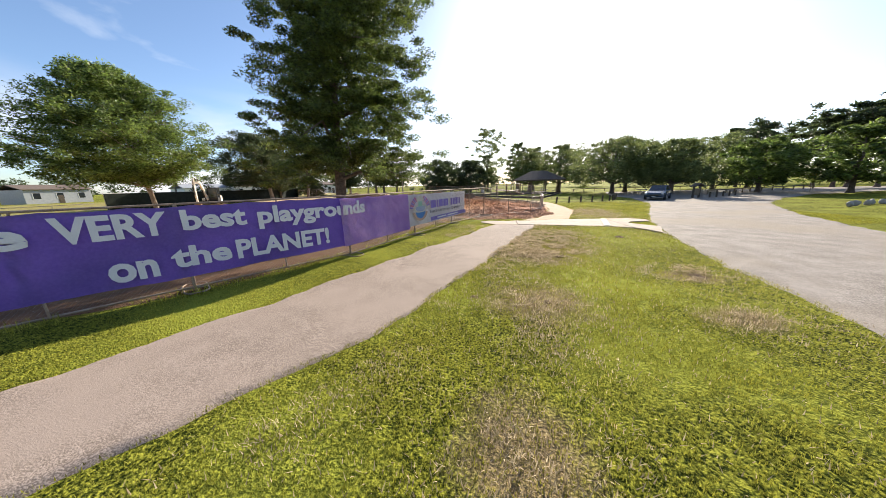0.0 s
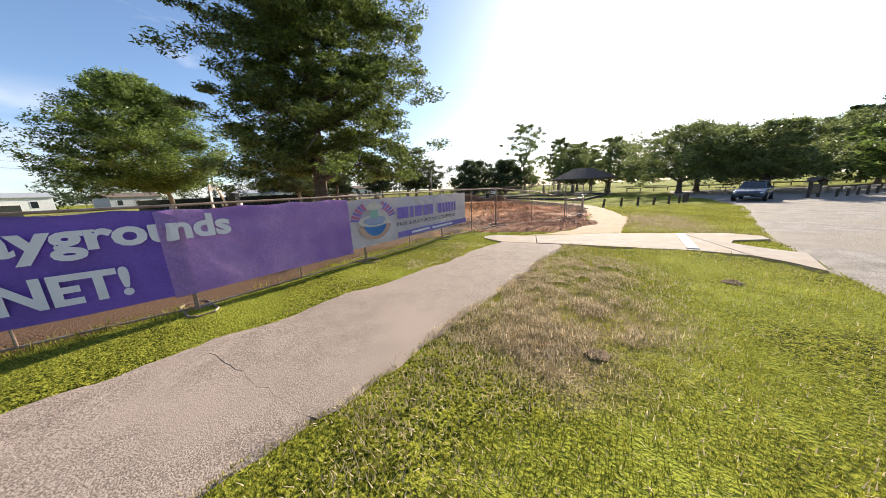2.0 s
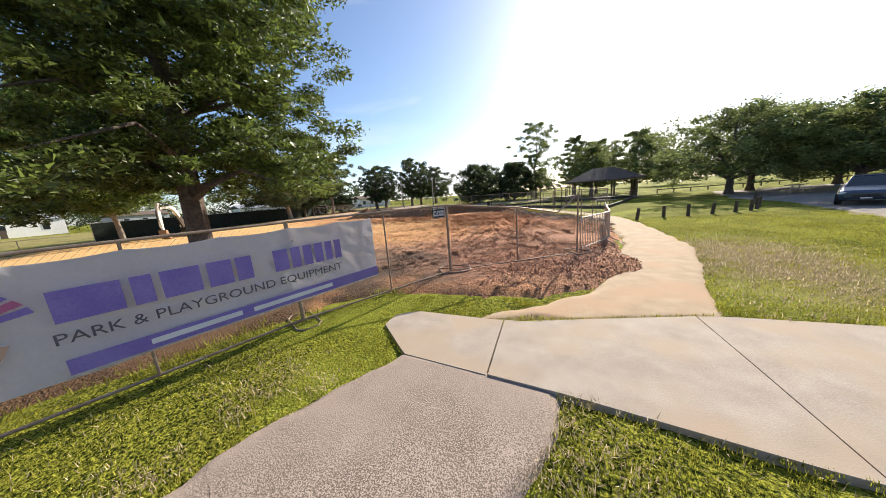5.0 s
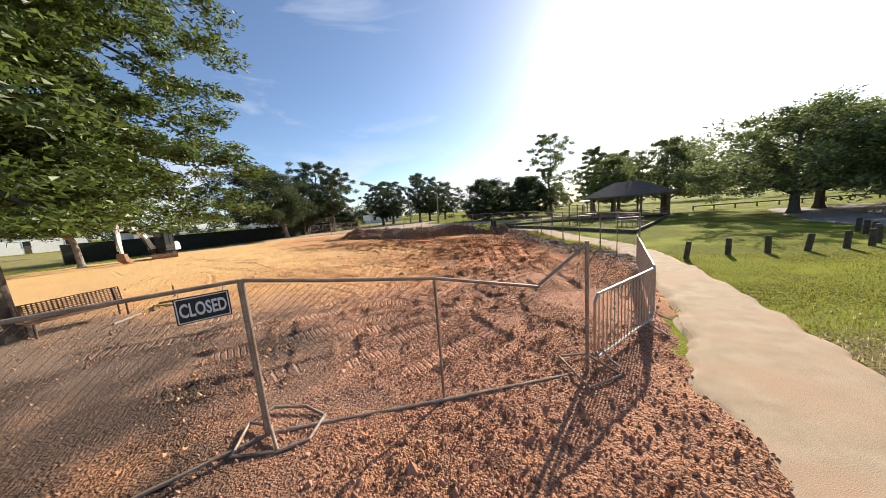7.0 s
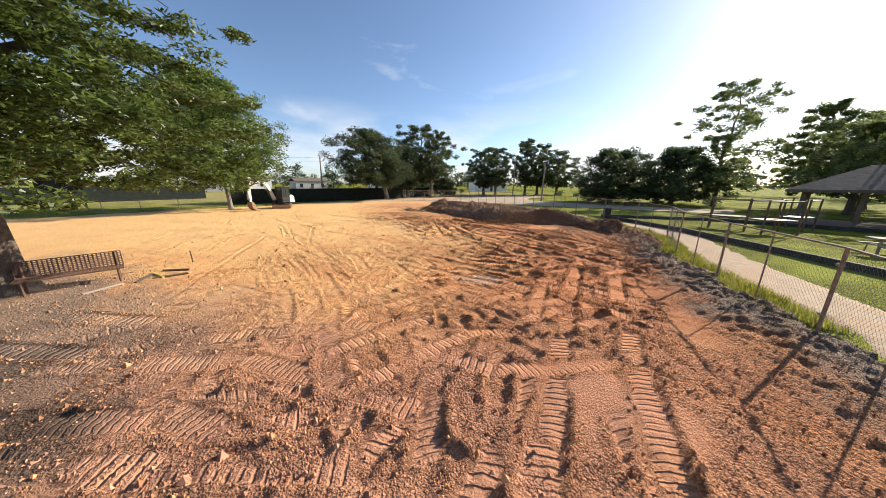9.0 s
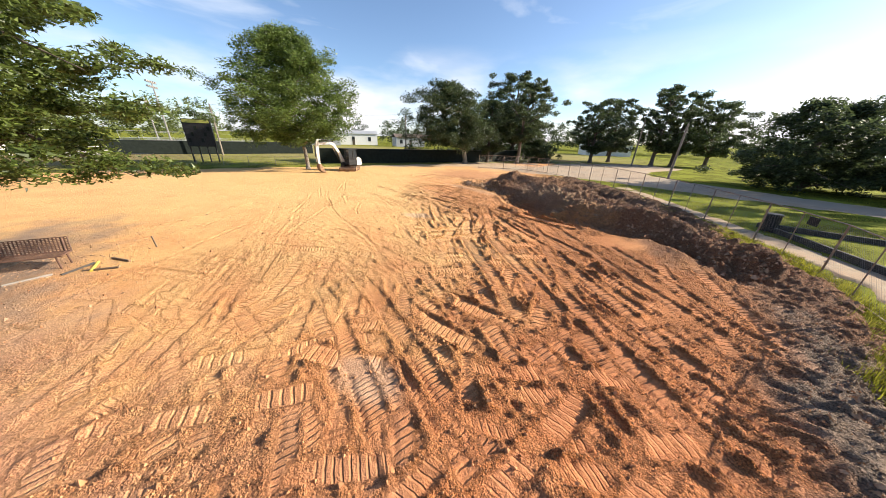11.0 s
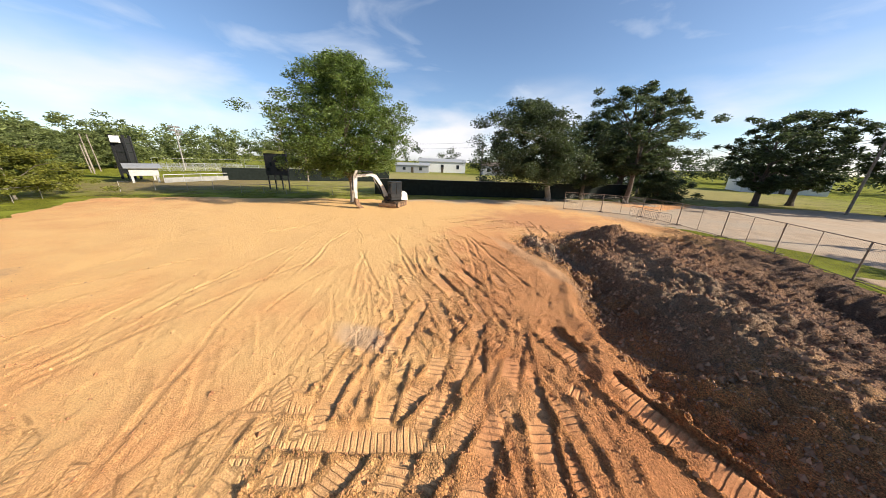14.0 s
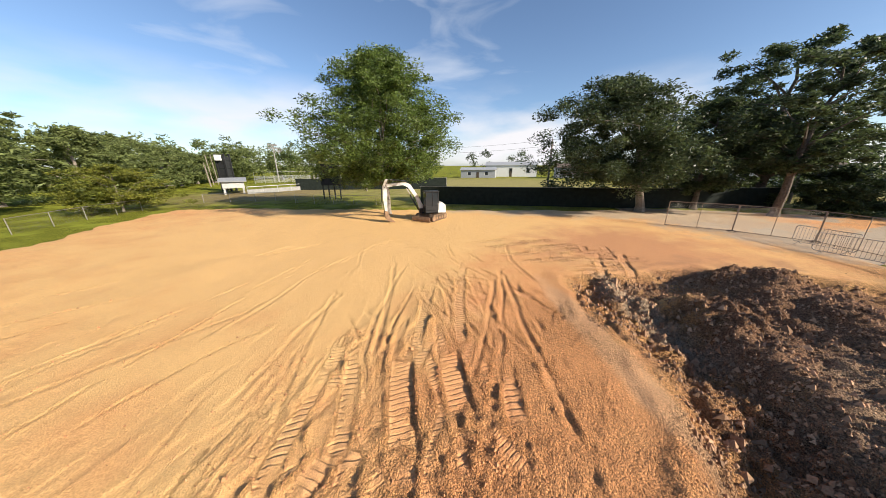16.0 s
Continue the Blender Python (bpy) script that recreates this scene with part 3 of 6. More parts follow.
def earth_material():
    """Orange sand, red clay and dark topsoil, mixed by where they lie on the plan, with lug prints and crumbs as relief."""
    m = mat("bare_earth", (0.52, 0.225, 0.085), (0.84, 0.44, 0.18), 0.95, 5.0, 42.0, 1.0, c3=(0.58, 0.255, 0.1), big=0.3, grain=0.65, contrast=(0.4, 0.6))
    n, l = m.node_tree.nodes, m.node_tree.links
    b = n["Principled BSDF"]
    tc, fine_ = n["Texture Coordinate"], n["Noise Texture.001"]
    prev = b.inputs["Base Color"].links[0].from_socket

    def math_(op, a, c=0.0, e=0.0):
        k = n.new("ShaderNodeMath")
        k.operation = op
        for i, q in enumerate((a, c, e)):
            if isinstance(q, (int, float)):
                k.inputs[i].default_value = q
            else:
                l.new(q, k.inputs[i])
        return k.outputs[0]

    def tint(col, fac, value, sat=1.0):
        """Moves a colour's value and saturation where fac is one."""
        k = n.new("ShaderNodeHueSaturation")
        k.inputs["Value"].default_value, k.inputs["Saturation"].default_value = value, sat
        l.new(fac, k.inputs["Fac"])
        l.new(col, k.inputs["Color"])
        return k.outputs["Color"]

    def attr(name):
        k = n.new("ShaderNodeAttribute")
        k.attribute_name = name
        return k.outputs["Fac"]

    zone = lambda *a: zone_on(m, *a)
    c = zone(prev, -26, 30, 18, 22, 0, (0.87, 0.455, 0.185), 0.4, 0)
    c = zone(c, -15, 40.0, 9.5, 3.4, 0, (0.66, 0.285, 0.115), 0.5, 2, 0.85)
    c = zone(c, -2.5, 22.4, 4.2, 2.8, 20, (0.44, 0.27, 0.185), 0.45, 3, 0.8)
    c = zone(c, 2.0, 35.5, 4.6, 8.5, 25, (0.52, 0.185, 0.07), 0.5, 1, 0.85)
    c = zone(c, 3.4, 24.5, 4.6, 5.5, 0, (0.45, 0.215, 0.13), 0.45, 2, 0.85)
    c = zone(c, -6.4, 20.4, 6.4, 2.6, 10, (0.25, 0.18, 0.135), 0.35, 3, 0.9)
    # dark soil along the banner fence, deepened to paint in the shade there
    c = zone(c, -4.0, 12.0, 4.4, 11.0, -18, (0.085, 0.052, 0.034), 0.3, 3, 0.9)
    c = zone(c, -10.8, 34.7, 0.9, 0.45, 60, (0.5, 0.4, 0.31), 0.3, 2, 0.45)
    c = zone(c, -0.6, 31.0, 0.7, 0.4, 30, (0.55, 0.4, 0.28), 0.3, 1, 0.5)
    c = zone(c, -4.2, 39.6, 6.2, 2.6, -12, (0.52, 0.205, 0.075), 0.4, 2, 0.85)
    c = zone(c, 4.3, 38.0, 1.9, 9.0, 25, (0.29, 0.2, 0.14), 0.25, 1)
    c = zone(c, -26.5, 45.5, 5.0, 4.5, 35, (0.56, 0.26, 0.12), 0.4, 1, 0.9)
    c = zone(c, -4.5, 45.8, 9.0, 2.6, -24, (0.36, 0.175, 0.09), 0.22, 2)
    c = zone(c, -16.0, 47.8, 7.6, 4.6, -8, (0.37, 0.195, 0.105), 0.24, 1)
    c = zone(c, -12, 52.4, 12, 4.0, -28, (0.3, 0.17, 0.1), 0.25, 3)
    c = zone(c, -13.4, 45.6, 4.2, 1.3, -14, (0.48, 0.32, 0.2), 0.3, 2, 0.85)
    c = zone(c, -19.6, 43.4, 2.6, 0.6, 20, (0.52, 0.4, 0.29), 0.3, 1, 0.8)
    c = zone(c, -17.2, 41.4, 3.8, 0.4, 17, (0.62, 0.44, 0.27), 0.3, 2, 0.35)
    c = zone(c, -31, 58, 14, 5.0, 35, (0.5, 0.355, 0.235), 0.25, 1)
    c = zone(c, -40, 44, 4, 18, 0, (0.54, 0.39, 0.25), 0.3, 0)
    # pressed earth is pale and dry
    c = tint(c, math_("MULTIPLY", attr("print"), 0.7), 1.1, 0.96)
    # loose earth beside it is redder, and darkened to paint in its clods' shadows
    c = tint(c, math_("MULTIPLY", attr("ridge"), 0.6), 0.72, 1.08)
    # crumbs: rounded cells of three sizes where the earth is loose, each of its own shade
    crumbs, shades = [], []
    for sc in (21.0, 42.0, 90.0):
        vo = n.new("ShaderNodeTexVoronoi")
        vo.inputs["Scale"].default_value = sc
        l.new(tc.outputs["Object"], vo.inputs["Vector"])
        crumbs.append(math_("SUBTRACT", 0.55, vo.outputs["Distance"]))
        sep = n.new("ShaderNodeSeparateColor")
        l.new(vo.outputs["Color"], sep.inputs["Color"])
        shades.append(sep.outputs["Red"])
    loose = attr("loose")
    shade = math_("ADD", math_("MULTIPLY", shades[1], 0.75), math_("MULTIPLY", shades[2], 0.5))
    # value drops between crumbs: crevice shade painted into the colour
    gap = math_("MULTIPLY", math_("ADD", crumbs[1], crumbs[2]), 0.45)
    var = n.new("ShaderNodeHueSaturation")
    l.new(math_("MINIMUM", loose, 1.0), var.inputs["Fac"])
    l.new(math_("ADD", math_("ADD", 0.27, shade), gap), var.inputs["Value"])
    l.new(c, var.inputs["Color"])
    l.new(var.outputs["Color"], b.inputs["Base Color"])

    # lugs: flat bars parted by narrow grooves
    wob = math_("MULTIPLY", n["Noise Texture"].outputs["Fac"], 0.06)
    tri = math_("PINGPONG", math_("ADD", attr("along"), wob), 0.075)
    groove = n.new("ShaderNodeMapRange")
    groove.inputs["From Min"].default_value, groove.inputs["From Max"].default_value = 0.03, 0.006
    l.new(tri, groove.inputs["Value"])
    lug = math_("MULTIPLY", math_("MULTIPLY", groove.outputs["Result"], attr("print")), -0.04)
    crumb = math_("MULTIPLY", math_("ADD", math_("MULTIPLY", crumbs[0], 0.05), math_("ADD", math_("MULTIPLY", crumbs[1], 0.04), math_("MULTIPLY", crumbs[2], 0.022))), loose)
    h = math_("ADD", math_("ADD", lug, crumb), math_("MULTIPLY", fine_.outputs["Fac"], 0.03))
    bp = n["Bump"]
    bp.inputs["Strength"].default_value, bp.inputs["Distance"].default_value = 1.0, 1.0
    l.new(h, bp.inputs["Height"])
    return m


# worn brown patches in the lawn
gb = GRASS.node_tree.nodes["Principled BSDF"]
gc = gb.inputs["Base Color"].links[0].from_socket
for cx, cy, rx, ry in ((3.4, 12.3, 1.2, 1.4), (2.6, 8.0, 0.7, 0.7), (1.95, 5.2, 0.5, 0.6), (6.0, 9.7, 0.55, 0.4), (5.4, 7.7, 0.5, 0.35), (3.2, 11.1, 0.6, 0.5), (8.6, 23, 1.4, 2.6), (-50, -2, 14, 12)):
    gc = zone_on(GRASS, gc, cx, cy, rx, ry, 0, (0.27, 0.2, 0.11), 0.4, 4, 0.85)
for cx, cy, rx, ry in ((-78, 32, 34, 30), (-62, 84, 22, 26)):
    gc = zone_on(GRASS, gc, cx, cy, rx, ry, 0, (0.33, 0.28, 0.12), 0.35, 0, 0.85)
GRASS.node_tree.links.new(gc, gb.inputs["Base Color"])

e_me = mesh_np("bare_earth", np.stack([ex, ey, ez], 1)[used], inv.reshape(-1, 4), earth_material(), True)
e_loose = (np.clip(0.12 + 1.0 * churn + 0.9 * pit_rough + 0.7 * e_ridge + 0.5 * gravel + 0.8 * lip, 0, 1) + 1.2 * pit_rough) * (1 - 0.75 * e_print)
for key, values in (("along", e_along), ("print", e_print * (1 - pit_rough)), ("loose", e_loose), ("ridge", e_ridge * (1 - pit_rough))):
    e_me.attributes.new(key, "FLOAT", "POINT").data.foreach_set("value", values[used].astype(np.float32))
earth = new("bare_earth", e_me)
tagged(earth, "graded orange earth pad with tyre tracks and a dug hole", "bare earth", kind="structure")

# ---- trees ----
def leaf_cloud(rng, centres, radii, per, size, squash=0.75):
    """Many small pointed leaf sprays set round clump centres, as arrays of triangles."""
    n = len(centres) * per
    c = np.repeat(centres, per, 0)
    r = np.repeat(radii, per)[:, None]
    d = rng.normal(size=(n, 3))
    d /= np.linalg.norm(d, axis=1)[:, None]
    p = c + d * r * (rng.random((n, 1)) ** 0.5) * np.array([1, 1, squash])
    a = rng.normal(size=(n, 3)) * np.array([1, 1, 0.5])
    a /= np.linalg.norm(a, axis=1)[:, None]
    b = np.cross(a, rng.normal(size=(n, 3)))
    b /= np.linalg.norm(b, axis=1)[:, None] + 1e-9
    s = size * (0.55 + 0.9 * rng.random((n, 1)))
    v = np.stack([p - b * s * 0.36, p + b * s * 0.36, p + a * s * 1.6], 1).reshape(-1, 3)
    return v, np.arange(3 * n).reshape(n, 3)


def limb(pts, r0, r1, n=6):
    """One tapered, bent limb as a bmesh."""
    bm = B()
    pipe(bm, pts, 1.0, n)
    k = len(pts)
    bm.verts.ensure_lookup_table()
    for i in range(k):
        r = r0 + (r1 - r0) * i / (k - 1)
        for j in range(n):
            v = bm.verts[i * n + j]
            v.co = Vector(pts[i]) + (v.co - Vector(pts[i])) * r
    return bm


OUTLINES = {"cone": ((0, 0.86), (0.12, 1.0), (0.35, 0.97), (0.6, 0.84), (0.82, 0.55), (1, 0.1)),
            "egg": ((0, 0.62), (0.12, 0.9), (0.3, 1.0), (0.5, 0.88), (0.7, 0.66), (0.88, 0.4), (1, 0.12)),
            "round": ((0, 0.55), (0.2, 0.95), (0.45, 1.0), (0.7, 0.82), (0.88, 0.52), (1, 0.15)),
            "wide": ((0, 0.8), (0.3, 1.0), (0.6, 0.9), (0.85, 0.6), (1, 0.2)),
            "top": ((0, 0.5), (0.25, 0.72), (0.5, 0.95), (0.72, 1.0), (0.9, 0.7), (1, 0.3))}


def make_tree(name, m, seed, height, radius, trunk, leaf, bark, label, crown_from=0.25, branches=40, knots=5, per=90, size=0.2,
              shape="round", group="", clump=0.14, rise=0.45, droop=0.06, lean=0.0, shift=(0, 0), squash=0.6, limbs=10):
    """A tapered trunk, limbs that leave it all round, and leaf sprays gathered in clumps along each limb, with gaps between."""
    rr, rng = random.Random(seed), np.random.default_rng(seed)
    t = thing(name, label, "tree", m, group)
    z0, top = height * crown_from, height * 0.9
    spine = [Vector((0, 0, -0.2)), Vector((0, 0, trunk * 1.5))]
    for i in range(1, 8):
        z = trunk * 1.5 + (top - trunk * 1.5) * i / 7
        wob = 0.012 * height * (i > 1)
        spine.append(Vector((lean * z + rr.gauss(0, wob) + shift[0] * 0.5 * i / 7, rr.gauss(0, wob) + shift[1] * 0.5 * i / 7, z)))
    bm = limb(spine, trunk, trunk * 0.14, 9)
    for v in bm.verts:
        if v.co.z < trunk:
            v.co.x, v.co.y = v.co.x * 1.5, v.co.y * 1.5
    part("trunk", bm, bark, t)

    def axis(z):
        for a, b in zip(spine, spine[1:]):
            if z <= b.z:
                return a.lerp(b, max(0, (z - a.z) / (b.z - a.z)))
        return spine[-1].copy()

    hs, rs = zip(*OUTLINES[shape])
    centres, radii = [], []
    for i in range(branches):
        h = (i + rr.random()) / branches
        az = i * 2.39996 + rr.gauss(0, 0.35)
        reach = radius * float(np.interp(h, hs, rs)) * (1 + 0.1 * math.sin(3 * az + seed) + max(-0.15, min(0.12, rr.gauss(0, 0.08))))
        z = z0 + (height - z0) * h
        base = axis(max(z0 * 0.8, min(top, z - rise * reach)))
        mid_axis = axis(min(z, top))
        tip = Vector((mid_axis.x + shift[0] * 0.5 + reach * math.cos(az), mid_axis.y + shift[1] * 0.5 + reach * math.sin(az), z - droop * reach))
        mid = base.lerp(tip, 0.5) + Vector((rr.gauss(0, 0.05), rr.gauss(0, 0.05), 0.14 + 0.6 * droop)) * reach
        thick = max(0.025, trunk * (0.4 - 0.28 * base.z / height))
        path = [base, base.lerp(mid, 0.6) + Vector((rr.gauss(0, 0.03), rr.gauss(0, 0.03), 0)) * reach, mid, tip]
        if i % max(1, branches // limbs) == 0:
            part("limb", limb(path, thick, 0.012, 5), bark, t)
        for j in range(knots):
            f = 0.28 + 0.74 * (j + rr.random()) / knots
            p = base.lerp(mid, f * 2) if f < 0.5 else mid.lerp(tip, f * 2 - 1)
            off = 0.24 * reach * (0.5 + f)
            centres.append(tuple(p + Vector((rr.uniform(-off, off), rr.uniform(-off, off), rr.uniform(-0.35, 0.35) * off))))
            radii.append(radius * clump * rr.uniform(0.55, 1.25))
    v, f = leaf_cloud(rng, np.array(centres), np.array(radii), per, size, squash)
    part_me("crown", mesh_np("crown", v, f, leaf), t)
    return t


make_tree("oak_tree", pose(-8.3, 20.7, 0), 3, 19.5, 4.5, 0.42, LEAF_O, BARK, "tall dense green oak with a dark trunk beside the bench", 0.152, 260, 6, 290, 0.08, "cone", clump=0.145, rise=0.1, droop=0.16, shift=(2.0, -0.4), squash=0.4, limbs=40)
make_tree("maple_tree", pose(-34.0, 27.4, 0), 5, 14.1, 6.7, 0.25, LEAF_B, PALEBARK, "full green maple on the edge of the bare earth", 0.23, 140, 5, 190, 0.13, "egg", clump=0.15, rise=0.55, droop=0.0, shift=(-1.6, -0.9), limbs=30)
make_tree("live_oak", pose(-40.6, 51.3, 0), 8, 11.6, 6.6, 0.42, LEAF_C, PALEBARK, "dark spreading oak with a pale forked trunk", 0.24, 100, 5, 150, 0.15, "round", clump=0.16, rise=0.5, shift=(0.2, -4.4), limbs=20)
make_tree("tall_oak", pose(-47.2, 65, 0), 9, 15.8, 7.0, 0.5, LEAF_C, BARK, "tall open oak with bare limbs showing", 0.24, 52, 5, 170, 0.18, "top", clump=0.125, rise=0.75, shift=(0, -0.6), limbs=26)
make_tree("tall_oak", pose(-40, 61.5, 0), 10, 12.5, 4.6, 0.36, LEAF_C, BARK, "leaning oak with a dark trunk by the dirt road", 0.34, 30, 4, 160, 0.18, "top", clump=0.15, rise=0.7, lean=0.1, limbs=15)
make_tree("bushy_oak", pose(-43.8, 57.5, 0), 29, 10.5, 4.6, 0.3, LEAF_C, BARK, "dark dense oak between two larger ones", 0.2, 44, 5, 120, 0.17, "round", clump=0.17)
for i, (x, y, h, r) in enumerate(((-41.7, 81.0, 12.0, 5.2), (-43.5, 88.5, 13.0, 5.6), (-35.1, 90.3, 14.2, 4.9), (-34.2, 95.0, 13.5, 5.2), (-31.5, 101.0, 12.0, 5.6))):
    make_tree("park_oak", pose(x, y, 0), 20 + i, h, r, 0.4, LEAF_C, BARK, "dark green park oak seen against the sky", 0.2, 36, 5, 110, 0.21, "top", group="park oaks", clump=0.14, rise=0.7, limbs=14)
for x, y, k in ((-10.5, 76, 30), (-3, 80, 31)):
    make_tree("bushy_oak", pose(x, y, 0), k, 8.3, 6.3, 0.35, LEAF_C, BARK, "dark low round evergreen oak", 0.06, 52, 5, 150, 0.19, "wide", clump=0.16)
make_tree("shrub", pose(-43.2, 68.2, 0), 33, 4.2, 3.6, 0.12, LEAF_C, BARK, "dense dark shrub at the end of the screened fence", 0.04, 40, 4, 120, 0.15, "wide", clump=0.2)
make_tree("sweetgum_tree", pose(1.8, 80, 0), 32, 16.6, 5.0, 0.3, LEAF_A, BARK, "thin open tree rising over its neighbours", 0.2, 34, 4, 110, 0.2, "top", clump=0.15, rise=0.6)
for i, (x, y, h, r) in enumerate(((10, 84, 13, 4), (15, 88, 12, 5), (22.0, 52.5, 8.6, 8.0), (26, 57, 9.0, 7), (28, 48, 7.4, 5.5), (17, 66, 9.5, 6), (35, 60, 8.5, 7), (46, 66, 10, 8), (12, 74, 9, 5))):
    make_tree("shade_tree", pose(x, y, 0), 40 + i, h, r, 0.35, LEAF_A, BARK, "broad shade tree over the park lawn", 0.22, 40, 5, 130, 0.17, "wide", group="shade trees", clump=0.15)
for i, (x, y, h, r) in enumerate(((38, 47, 7, 5), (43, 42, 7.5, 5), (52, 38, 9, 6), (47, 34, 8, 4.5), (58, 30, 10, 6))):
    make_tree("shade_tree", pose(x, y, 0), 50 + i, h, r, 0.28, LEAF_B, BARK, "light green young shade tree across the road", 0.18, 32, 5, 85, 0.23, "round", group="shade trees", clump=0.16)
for i in range(16):
    a = i / 15
    make_tree("pine_tree", pose(52 + 45 * a + random.uniform(-5, 5), 70 - 48 * a + random.uniform(-6, 6), 0), 60 + i, random.uniform(11, 14.5), 4.5, 0.3, LEAF_C, BARK, "tall pine with a bare trunk and a dark crown", 0.42, 18, 4, 80, 0.3, "top", group="pines", clump=0.2, rise=0.2, squash=0.4)
make_tree("crape_myrtle", pose(-29.5, -1.5, 0), 70, 4.8, 4.4, 0.12, LEAF_D, PALEBARK, "low spreading olive-green tree at the field's edge", 0.14, 60, 4, 140, 0.12, "wide", clump=0.15, rise=0.6, squash=0.35, limbs=12)
for i in range(12):
    make_tree("wood_edge_tree", pose(-22 - 6.5 * i + random.uniform(-2, 2), -14 - 4.4 * i + random.uniform(-4, 4), 0), 80 + i, max(9.0, 13.5 - 1.2 * i) * random.uniform(0.85, 1.1), 5.5, 0.35, LEAF_A, PALEBARK, "tall green tree in a row behind the field", 0.12, 44, 5, 80, 0.25, "round", group="trees behind the field", clump=0.15)

# ---- concrete crossing ----
JOINTS = [1.3, 3.2, 5.9, 8.05]
crossing = thing("concrete_crossing", "pale stained concrete walk crossing towards the road", "path", kind="structure")


def near_y(x):
    return float(np.interp(x, [1.3, 2.05, 4.0, 5.7, 7.2, 8.05], [18.15, 17.45, 17.2, 16.9, 16.75, 16.32]))


def far_y(x):
    return float(np.interp(x, [1.3, 1.6, 3.4, 6.2, 8.05], [18.5, 18.75, 18.68, 19.45, 19.5]))


for k, (a, b) in enumerate(zip(JOINTS, JOINTS[1:])):
    bm = B()
    n = 10
    z = 0.012 * (k % 2)
    rows = []
    for i in range(n + 1):
        x = a + 0.012 + (b - a - 0.024) * i / n
        y0, y1 = near_y(x), far_y(x)
        rows.append([bm.verts.new((x, *p)) for p in ((y0, -0.1), (y0 + 0.01, 0.028 + z), ((y0 + y1) / 2, 0.036 + z), (y1 - 0.01, 0.03 + z), (y1, -0.1))])
    for r, s_ in zip(rows, rows[1:]):
        for i in range(4):
            bm.faces.new((r[i], s_[i], s_[i + 1], r[i + 1]))
    bm.faces.new(rows[0])
    bm.faces.new(rows[-1][::-1])
    bmesh.ops.recalc_face_normals(bm, faces=bm.faces)
    part("slab", bm, CONC, crossing)
bm = B()
cap_ = bm.faces.new([bm.verts.new((x, y, 0.036)) for x, y in FORK])
for v in [g for g in bmesh.ops.extrude_face_region(bm, geom=[cap_])["geom"] if isinstance(g, bmesh.types.BMVert)]:
    v.co.z = -0.1
bmesh.ops.recalc_face_normals(bm, faces=bm.faces)
part("slab", bm, CONC, crossing, "forked slab round a grass island")
bm = B()
box(bm, -0.13, 0, 0.03, 0.13, 2.6, 0.052, 0.006, pose(7.2, 16.9, 0, 0, 0, -17))
part("patch", bm, mat("white_concrete_patch", (0.5, 0.47, 0.42), (0.62, 0.59, 0.54), 0.85, 2, 60, 0.1), crossing, "newer whitish concrete strip")

# ---- fences ----
WIRE = mat("fence_wire", (0.2, 0.18, 0.16), (0.36, 0.33, 0.3), 0.5, 6.0, 60.0, 0.0, metal=0.6)


def wire_mesh(w, h, z0, gap=0.07, r=0.0016):
    """Two crossing sets of slanted wires, each a thin three-sided rod."""
    vs, fs = [], []
    for sgn in (1, -1):
        c = -h + gap
        while c < w:
            x0, x1 = c, c + h
            za, zb = z0, z0 + h
            if x0 < 0:
                za, x0 = z0 - c, 0
            if x1 > w:
                zb, x1 = z0 + h - (c + h - w), w
            if x1 - x0 > 0.03:
                a, b = ((x0, za), (x1, zb)) if sgn > 0 else ((w - x0, za), (w - x1, zb))
                k = len(vs)
                for (x, z) in (a, b):
                    vs += [(x - r, 0.003 * sgn, z + r), (x + r, 0.003 * sgn, z - r), (x, 0.003 * sgn + 2 * r, z)]
                fs += [(k, k + 1, k + 4, k + 3), (k + 1, k + 2, k + 5, k + 4), (k + 2, k, k + 3, k + 5)]
            c += gap
    return mesh_np("wire_mesh", vs, fs, WIRE)


MESH_NEAR = wire_mesh(3.6, 1.74, 0.06, 0.07, 0.0009)
MESH_FAR = wire_mesh(3.6, 1.74, 0.06, 0.1, 0.0014)


